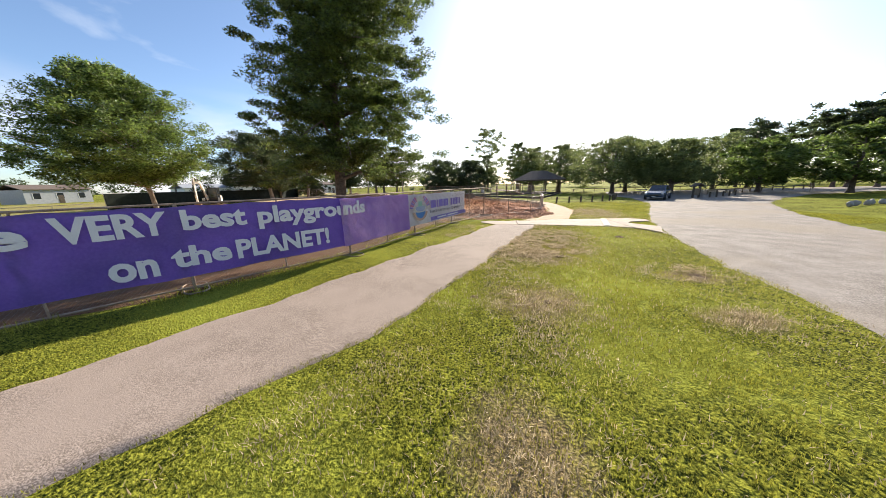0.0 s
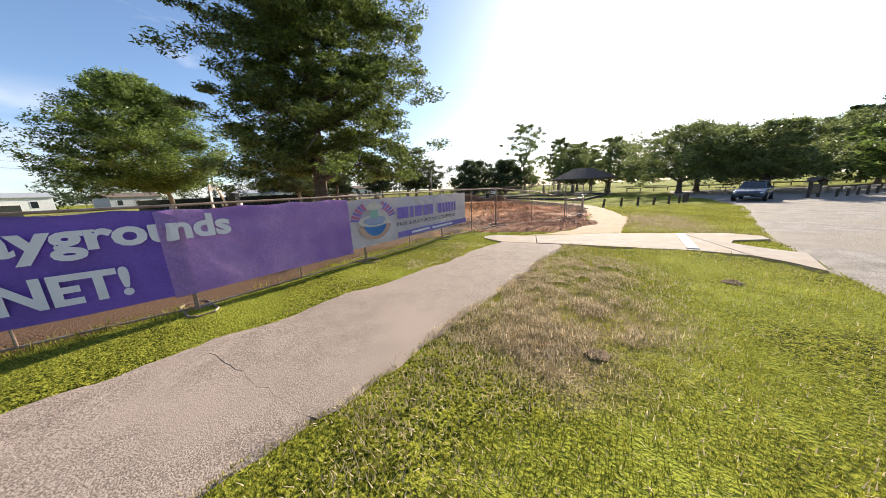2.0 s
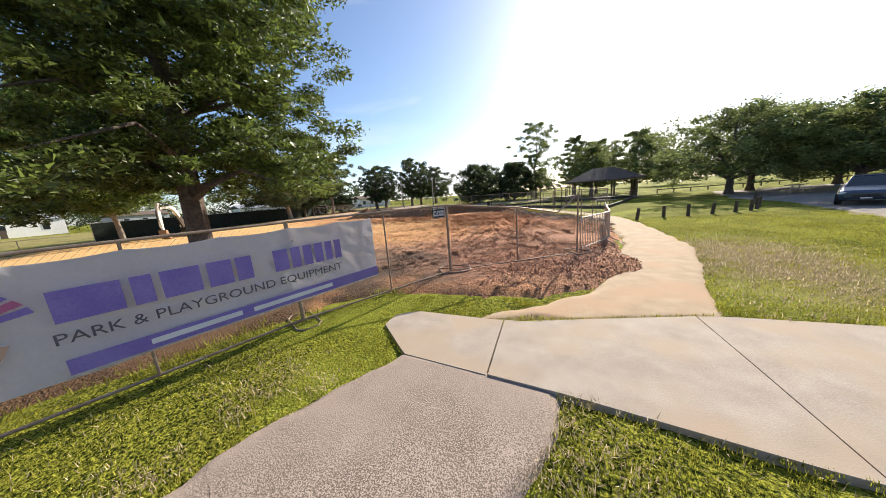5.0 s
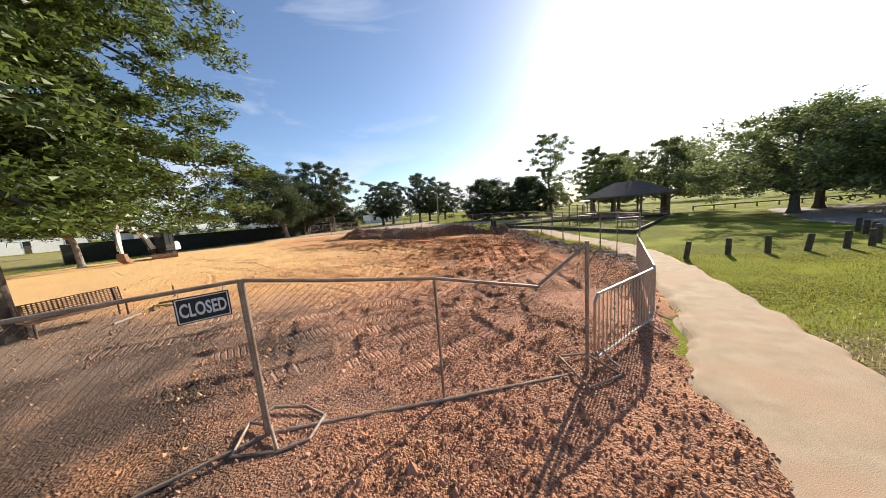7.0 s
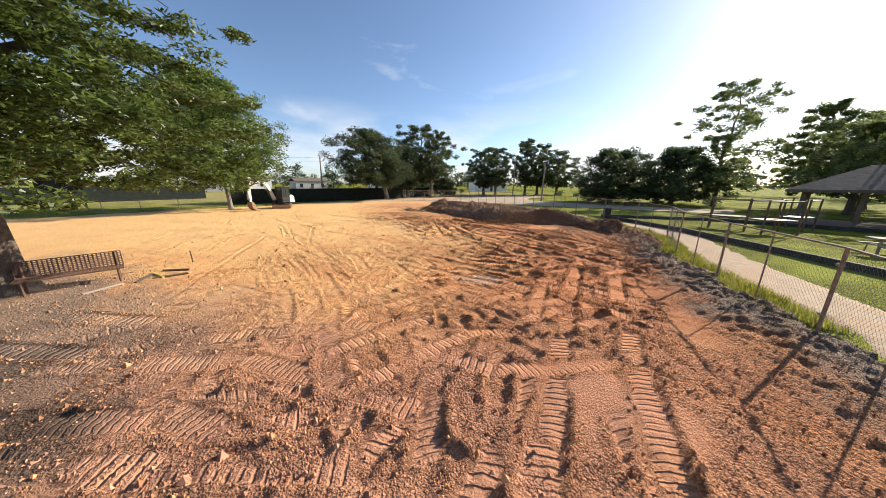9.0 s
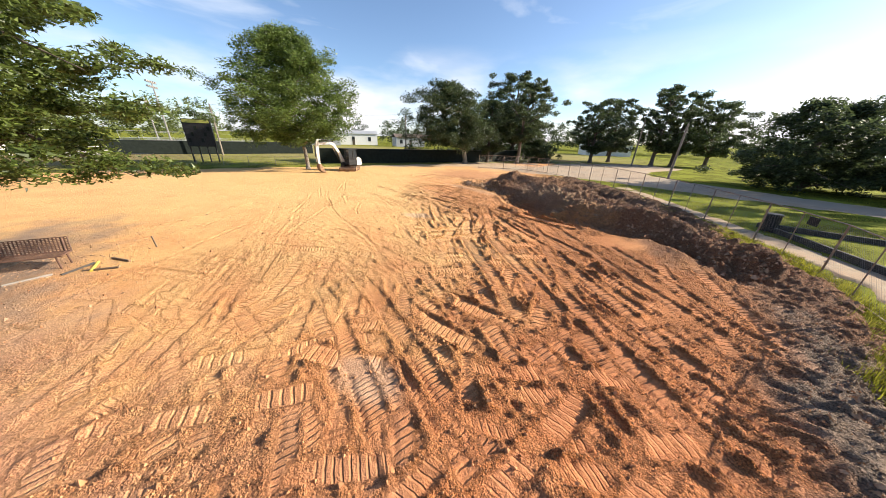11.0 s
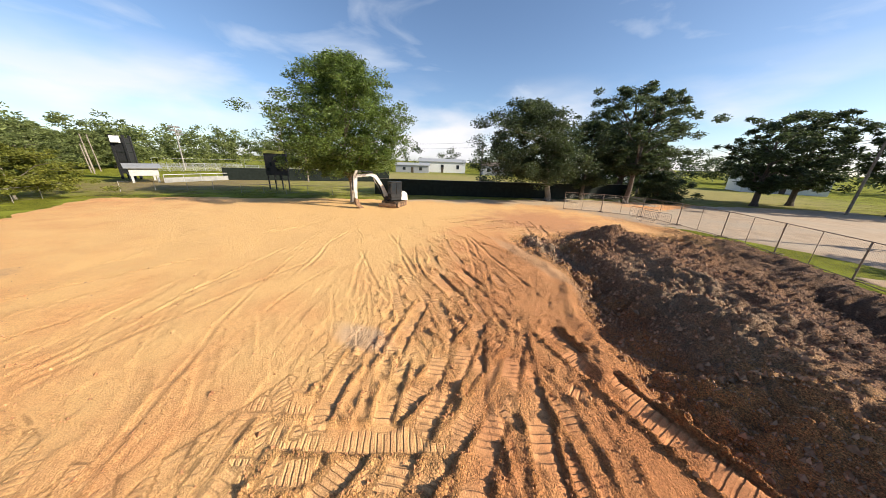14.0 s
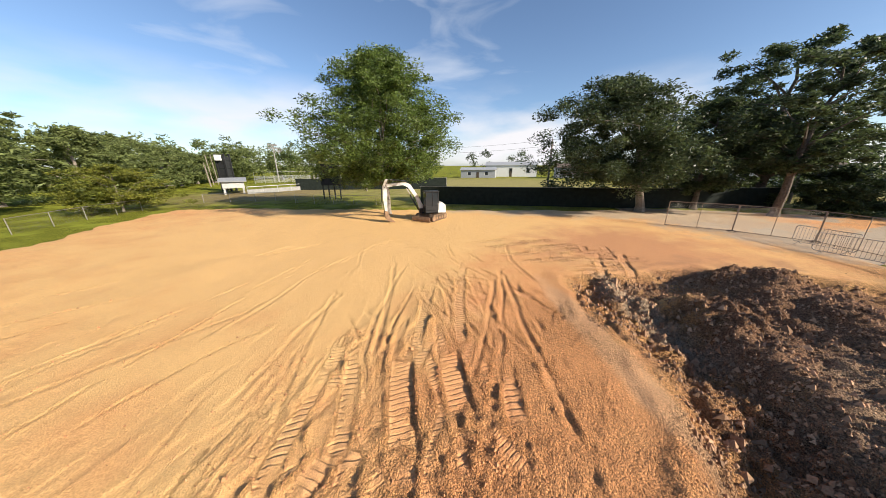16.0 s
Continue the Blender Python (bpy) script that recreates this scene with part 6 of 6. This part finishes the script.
PLAYMETAL = mat("brown_play_post", (0.1, 0.06, 0.04), (0.2, 0.13, 0.09), 0.6, 4, 40, 0.05)
play = random.Random(6)
for k, (x, y) in enumerate(((3.2, 51), (5.6, 49.6), (7.4, 53.2))):
    t = thing("play_frame", "brown steel play frame of posts and bars", "play equipment", pose(x, y, 0, 0, 0, 35 * k), "play frames")
    for i in range(2):
        for j in range(2):
            part("post", tube(B(), (i * 1.7, j * 1.2, -0.1), (i * 1.7, j * 1.2, 2.1), 0.05), PLAYMETAL, t)
    for j in range(2):
        part("bar", tube(B(), (0, j * 1.2, 2.0), (1.7, j * 1.2, 2.0), 0.035), PLAYMETAL, t)
    part("deck", box(B(), 0, 0, 0.85, 1.7, 1.2, 0.92, 0.01), PLAYMETAL, t)


def picnic_table(m):
    t = thing("picnic_table", "pale concrete picnic table on the lawn", "table", m, "picnic tables")
    part("tabletop", box(B(), -0.9, -0.38, 0.7, 0.9, 0.38, 0.76, 0.012), CONC, t)
    for y in (-0.68, 0.68):
        part("seat", box(B(), -0.9, y - 0.14, 0.42, 0.9, y + 0.14, 0.47, 0.012), CONC, t)
    for x in (-0.6, 0.6):
        part("leg", pipe(B(), [(x, -0.75, 0), (x, -0.68, 0.42), (x, 0.68, 0.42), (x, 0.75, 0)], 0.03), CONC, t)
        part("leg", tube(B(), (x, 0, 0.0), (x, 0, 0.7), 0.05), CONC, t)
    return t


pt = picnic_table(pose(9.4, 46.5, 0, 0, 0, 15))
for x, y, r in ((8.0, 60.0, 0), (12.4, 59.5, 30), (15.5, 62, 70), (-16, 80.5, 20), (24, 47.5, 40)):
    copy_thing(pt, pose(x, y, 0, 0, 0, r))

pav = thing("picnic_pavilion", "open park pavilion with a brown hipped roof", "pavilion", pose(11.8, 61.5, 0, 0, 0, -8) @ Matrix.Diagonal((0.88, 0.88, 0.9, 1)))
ROOF = mat("brown_shingle_roof", (0.1, 0.075, 0.06), (0.2, 0.155, 0.125), 0.9, 3, 30, 0.3)
for x in (-4.4, -1.5, 1.5, 4.4):
    for y in (-3.2, 3.2):
        part("post", box(B(), x - 0.12, y - 0.12, -0.1, x + 0.12, y + 0.12, 2.9, 0.015), WOOD, pav)
bm = B()
e = [bm.verts.new(p) for p in ((-5.4, -4.2, 2.75), (5.4, -4.2, 2.75), (5.4, 4.2, 2.75), (-5.4, 4.2, 2.75))]
e2 = [bm.verts.new((v.co.x, v.co.y, 2.95)) for v in e]
r0, r1 = bm.verts.new((-1.6, 0, 4.9)), bm.verts.new((1.6, 0, 4.9))
for i in range(4):
    bm.faces.new((e[i], e[(i + 1) % 4], e2[(i + 1) % 4], e2[i]))
bm.faces.new(e[::-1])
bm.faces.new((e2[0], e2[1], r1, r0))
bm.faces.new((e2[1], e2[2], r1))
bm.faces.new((e2[2], e2[3], r0, r1))
bm.faces.new((e2[3], e2[0], r0))
part("roof", bm, ROOF, pav)
part("floor_slab", box(B(), -5, -3.8, -0.05, 5, 3.8, 0.08, 0.01), CONC, pav)


def bin_at(m):
    t = thing("litter_bin", "black slatted metal litter bin beside the walk", "bin", m)
    part("liner", tube(B(), (0, 0, 0.06), (0, 0, 0.82), 0.25, 0.26, 16), BLACK, t)
    for i in range(20):
        a = 2 * math.pi * i / 20
        part("slat", box(B(), 0.29, -0.025, 0.04, 0.305, 0.025, 0.9, 0.0, pose(0, 0, 0, 0, 0, math.degrees(a))), BLACK, t)
    part("rim", tube(B(), (0, 0, 0.88), (0, 0, 0.94), 0.33, 0.31, 20), BLACK, t)
    return t


bin_at(pose(-3.4, 51.7, 0))
fsign = thing("fence_notice", "small dark notice wired to the fence", "sign")
bm = box(B(), 1.1, -0.05, 1.45, 1.55, -0.03, 1.75, 0.004)
bmesh.ops.transform(bm, matrix=run_pose(LINE[5], LINE[6]), verts=bm.verts)
part("plate", bm, BLACK, fsign)
bm = B()
for k in range(3):
    box(bm, 1.18, -0.056, 1.5 + 0.075 * k, 1.47, -0.051, 1.53 + 0.075 * k)
bmesh.ops.transform(bm, matrix=run_pose(LINE[5], LINE[6]), verts=bm.verts)
part("print", bm, WHITE, fsign)

# ---- poles and wires ----
def utility_pole(m, h, label):
    t = thing("utility_pole", label, "pole", m, "utility poles")
    part("pole", tube(B(), (0, 0, -0.3), (0, 0, h), 0.15, 0.11, 10), PALEBARK, t)
    part("insulator", tube(B(), (0, 0, h), (0, 0, h + 0.15), 0.04), GALV, t)
    part("bracket", box(B(), -0.05, 0.05, h - 0.9, 0.05, 0.4, h - 0.8), GALV, t)
    return t


POLES = [(-19.6, 70.3, 6.4), (-36.0, 86, 8.3), (-50, 70, 8), (-53.5, 44, 8), (-57, 12, 8)]
for x, y, h in POLES:
    utility_pole(pose(x, y, 0, 0, 1.5, 0), h, "weathered wooden utility pole")
for k, ((ax_, ay_, ah), (bx_, by_, bh)) in enumerate(zip(POLES, POLES[1:])):
    for dz in (-0.05, -0.85):
        t = thing("overhead_wire", "thin black overhead wire slung between poles", "wire", None, "overhead wires")
        pts = [(ax_ + (bx_ - ax_) * i / 10, ay_ + (by_ - ay_) * i / 10, ah + (bh - ah) * i / 10 + dz - 0.7 * (1 - (i / 5 - 1) ** 2)) for i in range(11)]
        part("wire", pipe(B(), pts, 0.013, 5), BLACK, t)

# ---- ball field behind ----
def screen_fence(a, b, h, label):
    t = thing("screen_fence", label, "fence", run_pose(a, b), "screened fences")
    L = math.dist(a, b)
    n = max(1, round(L / 3))
    for i in range(n + 1):
        part("post", tube(B(), (L * i / n, 0.03, -0.1), (L * i / n, 0.03, h + 0.05), 0.035), GALV, t)
    part("top_rail", tube(B(), (0, 0.03, h), (L, 0.03, h), 0.025), GALV, t)
    S, Zz, F = grid(np.linspace(0, L, n * 4 + 1), np.linspace(0.02, h - 0.02, 4))
    part_me("windscreen", mesh_np("windscreen", np.stack([S, -0.02 - 0.04 * np.abs(vnoise(S, Zz, 1.1, 3)), Zz], 1), F, DARKSCREEN, True), t, "dark green cloth windscreen")


for a, b in zip([(-41.9, 28), (-42.2, 38), (-42.8, 52)], [(-42.2, 38), (-42.8, 52), (-46, 66)]):
    screen_fence(a, b, 2.1, "chain-link fence hung with dark windscreen")

screen_fence((-56, -3), (-64, 26), 2.2, "far outfield fence hung with dark windscreen")


def chain_fence(pts, h, label, gap=2.6):
    t = thing("chain_link_fence", label, "fence", None, "field fences")
    for a, b in zip(pts, pts[1:]):
        n = max(1, round(math.dist(a, b) / gap))
        for i in range(n):
            p = (a[0] + (b[0] - a[0]) * i / n, a[1] + (b[1] - a[1]) * i / n)
            q = (a[0] + (b[0] - a[0]) * (i + 1) / n, a[1] + (b[1] - a[1]) * (i + 1) / n)
            part("post", tube(B(), (*p, -0.1), (*p, h), 0.03, n=6), GALV, t)
            part("rail", tube(B(), (*p, h - 0.02), (*q, h - 0.02), 0.022, n=6), GALV, t)
            w = part_me("wire_mesh", MESH_FAR, t)
            w.matrix_basis = run_pose(p, q) @ Matrix.Diagonal((math.dist(p, q) / 3.6, 1, (h - 0.05) / 1.8, 1))


chain_fence([(-20.5, 4.6), (-25.5, 1.5), (-33, -1.5)], 1.2, "low sagging chain-link fence by the olive tree")
chain_fence([(-36.5, 0), (-39.5, 5), (-41.3, 10)], 1.2, "low chain-link fence of the ball field")
chain_fence([(-39, 12), (-39.6, 20), (-40, 26)], 1.1, "low chain-link fence before the dark screen")

ALU = mat("bare_aluminium", (0.5, 0.5, 0.5), (0.66, 0.66, 0.65), 0.4, 3, 30, 0.02, metal=0.6)


def bleachers(m, rows, length, label):
    t = thing("bleachers", label, "bleachers", m, "bleachers")
    for i in range(rows):
        part("seat_plank", box(B(), 0, i * 0.65, 0.4 + i * 0.38, length, i * 0.65 + 0.28, 0.44 + i * 0.38), ALU, t)
        part("foot_plank", box(B(), 0, i * 0.65 + 0.3, 0.2 + i * 0.38, length, i * 0.65 + 0.6, 0.23 + i * 0.38), ALU, t)
    for i in range(int(length // 2.4) + 1):
        x = min(length, i * 2.4)
        part("frame", pipe(B(), [(x, 0, 0), (x, rows * 0.65, 0.2 + rows * 0.38), (x, rows * 0.65, 0), (x, 0, 0)], 0.035, 6), ALU, t)
    part("guard_rail", pipe(B(), [(0, rows * 0.65, 0.3), (0, rows * 0.65, rows * 0.38 + 1.2), (length, rows * 0.65, rows * 0.38 + 1.2), (length, rows * 0.65, 0.3)], 0.03, 6), ALU, t)


bleachers(pose(-63, -4, 0, 0, 0, 118), 6, 9, "bare aluminium bleachers behind the field fence")
bleachers(pose(-71, -30, 0, 0, 0, 140), 5, 18, "long low aluminium bleachers by the field")
bleachers(pose(-82, -10, 0, 0, 0, 115), 5, 22, "long low aluminium bleachers by the field")

score = thing("scoreboard", "black ball-field scoreboard on steel legs", "scoreboard", pose(-43.5, 12.8, 0, 0, 0, 90) @ Matrix.Diagonal((0.375, 0.6, 0.66, 1)))
for x in (0.3, 2.7, 5.2, 7.6):
    part("leg", box(B(), x - 0.15, -0.15, -0.2, x + 0.15, 0.15, 7.2, 0.02), BLACK, score)
part("panel", box(B(), 0, -0.35, 3.0, 8, 0.25, 8.0, 0.04), BLACK, score)
for k in range(6):
    part("lamp_block", box(B(), 0.6 + 1.2 * (k % 6), -0.4, 3.8 + 1.1 * (k % 3), 1.4 + 1.2 * (k % 6), -0.36, 4.5 + 1.1 * (k % 3)), DARKSCREEN, score)
part("header", box(B(), 0.3, -0.42, 7.3, 7.7, -0.36, 7.9), mat("faded_yellow_header", (0.3, 0.3, 0.06), (0.42, 0.42, 0.12), 0.6, 3, 30, 0.0), score, "faded yellow header board")


def light_pole(x, y, h):
    t = thing("floodlight_pole", "tall steel floodlight pole over the ball field", "light pole", pose(x, y, 0), "floodlight poles")
    part("pole", tube(B(), (0, 0, -0.3), (0, 0, h), 0.2, 0.12, 8), GALV, t)
    for z in (h - 0.2, h - 1.1):
        part("crossarm", box(B(), -1.7, -0.06, z - 0.05, 1.7, 0.06, z + 0.05), GALV, t)
        for i in range(5):
            part("floodlight", box(B(), -1.6 + 0.75 * i, -0.3, z + 0.05, -1.2 + 0.75 * i, 0.1, z + 0.4, 0.04), GALV, t)


for x, y, h in ((-78, -3.5, 12.8), (-90, -11, 10), (-83, -34, 11), (-97, -46, 11)):
    light_pole(x, y, h)
for x, y, h in ((-62, -34, 5.5), (-65, -37, 7.5), (-67, -38, 7.5), (-60, -31, 5)):
    t = thing("bare_pole", "pale bare wooden pole by the field", "pole", pose(x, y, 0, 0, 3, 0), "bare poles")
    part("pole", tube(B(), (0, 0, -0.2), (0, 0, h), 0.11, 0.09, 8), PALEBARK, t)
SHEDWHITE = mat("weathered_white_siding", (0.36, 0.36, 0.35), (0.5, 0.49, 0.47), 0.7, 2.0, 30.0, 0.05)
press = thing("dugout_shed", "low white dugout shed with a grey roof", "building", pose(-49.0, -12.5, 0, 0, 0, 50) @ Matrix.Diagonal((1.2, 1.1, 0.85, 1)))
for x in (0.2, 4.2):
    for y in (0.2, 2.6):
        part("leg", box(B(), x - 0.12, y - 0.12, -0.1, x + 0.12, y + 0.12, 1.4), SHEDWHITE, press)
part("cabin", box(B(), 0, 0, 1.2, 4.4, 2.8, 2.5, 0.03), SHEDWHITE, press)
part("window", box(B(), 0.4, -0.03, 1.7, 2.0, 0.0, 2.25), GLASS, press)
part("window", box(B(), 2.4, -0.03, 1.7, 4.0, 0.0, 2.25), GLASS, press)
part("roof", profile(B(), [(-0.4, 2.48), (2.2, 3.1), (4.8, 2.48), (4.8, 2.58), (2.2, 3.22), (-0.4, 2.58)], -0.4, 3.2), mat("grey_metal_roof", (0.25, 0.25, 0.25), (0.36, 0.36, 0.36), 0.5, 3, 30, 0.05), press)
tower = thing("camera_tower", "tall black steel tower with a white box", "tower", pose(-52.5, -16.2, 0, 0, 0, 20) @ Matrix.Diagonal((0.95, 0.95, 0.92, 1)))
for x in (0, 1.6):
    for y in (0, 1.6):
        part("leg", box(B(), x - 0.15, y - 0.15, -0.2, x + 0.15, y + 0.15, 7.5), BLACK, tower)
part("cladding", box(B(), 0.0, 0.0, 1.0, 1.6, 1.6, 7.0, 0.02), BLACK, tower)
for k in range(4):
    part("band", box(B(), -0.05, -0.05, 1.6 + 1.5 * k, 1.65, 1.65, 1.72 + 1.5 * k), DARKSCREEN, tower)
part("box", box(B(), 1.7, 0.2, 6.2, 2.3, 1.2, 7.3, 0.02), WHITE, tower)


METALROOF = mat("pale_metal_roof", (0.4, 0.4, 0.4), (0.52, 0.52, 0.51), 0.45, 2, 20, 0.02, metal=0.3)
PALEGREY = mat("pale_grey_pad", (0.2, 0.2, 0.19), (0.34, 0.33, 0.31), 0.6, 1.5, 20, 0.05)
wall_ = thing("field_wall", "long low pale grey railed wall of the ball field", "wall", run_pose((-47.5, -5.5), (-64, 0.5)))
for k in range(7):
    part("panel", box(B(), 2.5 * k + 0.02, -0.06, -0.1, 2.5 * k + 2.48, 0.06, 0.75, 0.02), PALEGREY, wall_)
    part("post", tube(B(), (2.5 * k, 0, -0.1), (2.5 * k, 0, 1.2), 0.04), METALROOF, wall_)
    part("cap", tube(B(), (2.5 * k, 0, 1.2), (2.5 * k + 2.5, 0, 1.2), 0.06), METALROOF, wall_)

# ---- buildings far off ----
GREYWALL = mat("grey_metal_wall", (0.3, 0.31, 0.33), (0.4, 0.41, 0.43), 0.6, 2, 20, 0.03)


def hall(x, y, rot, w, l, h, label, wall, roofm, wins=4, name="building"):
    t = thing(name, label, "building", pose(x, y, 0, 0, 0, rot))
    part("wall", box(B(), -w / 2, -l / 2, -0.2, w / 2, l / 2, h), wall, t)
    part("roof", profile(B(), [(-w / 2 - 0.4, h - 0.05), (0, h + w * 0.13), (w / 2 + 0.4, h - 0.05), (w / 2 + 0.4, h + 0.12), (0, h + w * 0.13 + 0.2), (-w / 2 - 0.4, h + 0.12)], -l / 2 - 0.4, l / 2 + 0.4), roofm, t)
    for i in range(wins):
        yy = -l / 2 + l * (i + 0.5) / wins
        wd = part("window", box(B(), w / 2, yy - 0.6, h * 0.35, w / 2 + 0.04, yy + 0.6, h * 0.75), GLASS, t)
        part("frame", box(B(), w / 2 + 0.02, yy - 0.7, h * 0.33, w / 2 + 0.06, yy - 0.6, h * 0.77), WHITE, wd)
    part("door", box(B(), w / 2, -0.5, 0, w / 2 + 0.05, 0.5, 2.1), DARKWOOD, t)


hall(-130, 38, 0, 9, 20, 4.4, "white metal hall beyond the ball field", WHITE, METALROOF, 3)
hall(-118, 26, 0, 6, 13, 2.8, "low grey shed beside the white hall", GREYWALL, METALROOF, 2)
hall(-118, 60, 0, 9, 12, 3.6, "dark roofed house behind the trees", GREYWALL, ROOF, 3, "house")
hall(-88, 96, -20, 9, 16, 3.6, "white house behind the park oaks", WHITE, ROOF, 4, "house")
hall(-70, 118, -30, 9, 14, 3.6, "white house across the far lawn", WHITE, ROOF, 4, "house")
hall(-96, 84, -15, 9, 14, 3.2, "white house with a grey roof", WHITE, GREYWALL, 4, "house")

# ---- woods on the skyline ----
def woods(label, path_pts, n, seed, hmin, hmax, leaf, depth=10, r=4.0, per=70, size=0.45):
    """A belt of distant trees in one mesh: ragged crowns of leaf sprays on bare stems."""
    rng = np.random.default_rng(seed)
    line = along(path_pts, 0.5)
    cs, rs = [], []
    for k in range(n):
        px, py = line[rng.integers(len(line))]
        px, py = px + rng.normal(0, depth / 2), py + rng.normal(0, depth / 2)
        h = rng.uniform(hmin, hmax)
        for q in range(9):
            f = rng.random()
            a = rng.uniform(0, 2 * math.pi)
            rad = r * (1 - 0.55 * f) * rng.random() ** 0.5
            cs.append((px + rad * math.cos(a), py + rad * math.sin(a), h * (0.16 + 0.8 * f)))
            rs.append(r * rng.uniform(0.3, 0.55))
    v, f = leaf_cloud(rng, np.array(cs), np.array(rs), per, size)
    tagged(new("woods", mesh_np("woods", v, f, leaf)), label, "woods", kind="stuff")


woods("distant belt of mixed trees behind the ball field", [(-35, -60), (-70, -62), (-110, -48), (-140, -20)], 75, 1, 9, 15, LEAF_A, 12, 4.5, 45, 0.55)
woods("distant tree line beyond the houses", [(-150, 20), (-160, 60), (-150, 110), (-110, 150), (-60, 165)], 60, 2, 8, 13, LEAF_C, 14, 5, 40, 0.6)
woods("distant pines beyond the park", [(-40, 165), (0, 150), (40, 130), (80, 105)], 60, 3, 9, 17, LEAF_C, 14, 4.5, 36, 0.6)
woods("dark woods across the road", [(75, 105), (100, 70), (110, 30), (105, -10)], 60, 4, 13, 20, LEAF_C, 14, 4.5, 50, 0.55)
woods("undergrowth behind the screened fence", [(-47, 40), (-49, 52), (-54, 68), (-60, 85)], 16, 5, 1.5, 3.5, LEAF_C, 2, 2.0, 60, 0.22)
woods("dark trees beyond the fence", [(-52, 60), (-56, 72), (-60, 84)], 7, 7, 7, 10, LEAF_C, 5, 3.5, 120, 0.28)
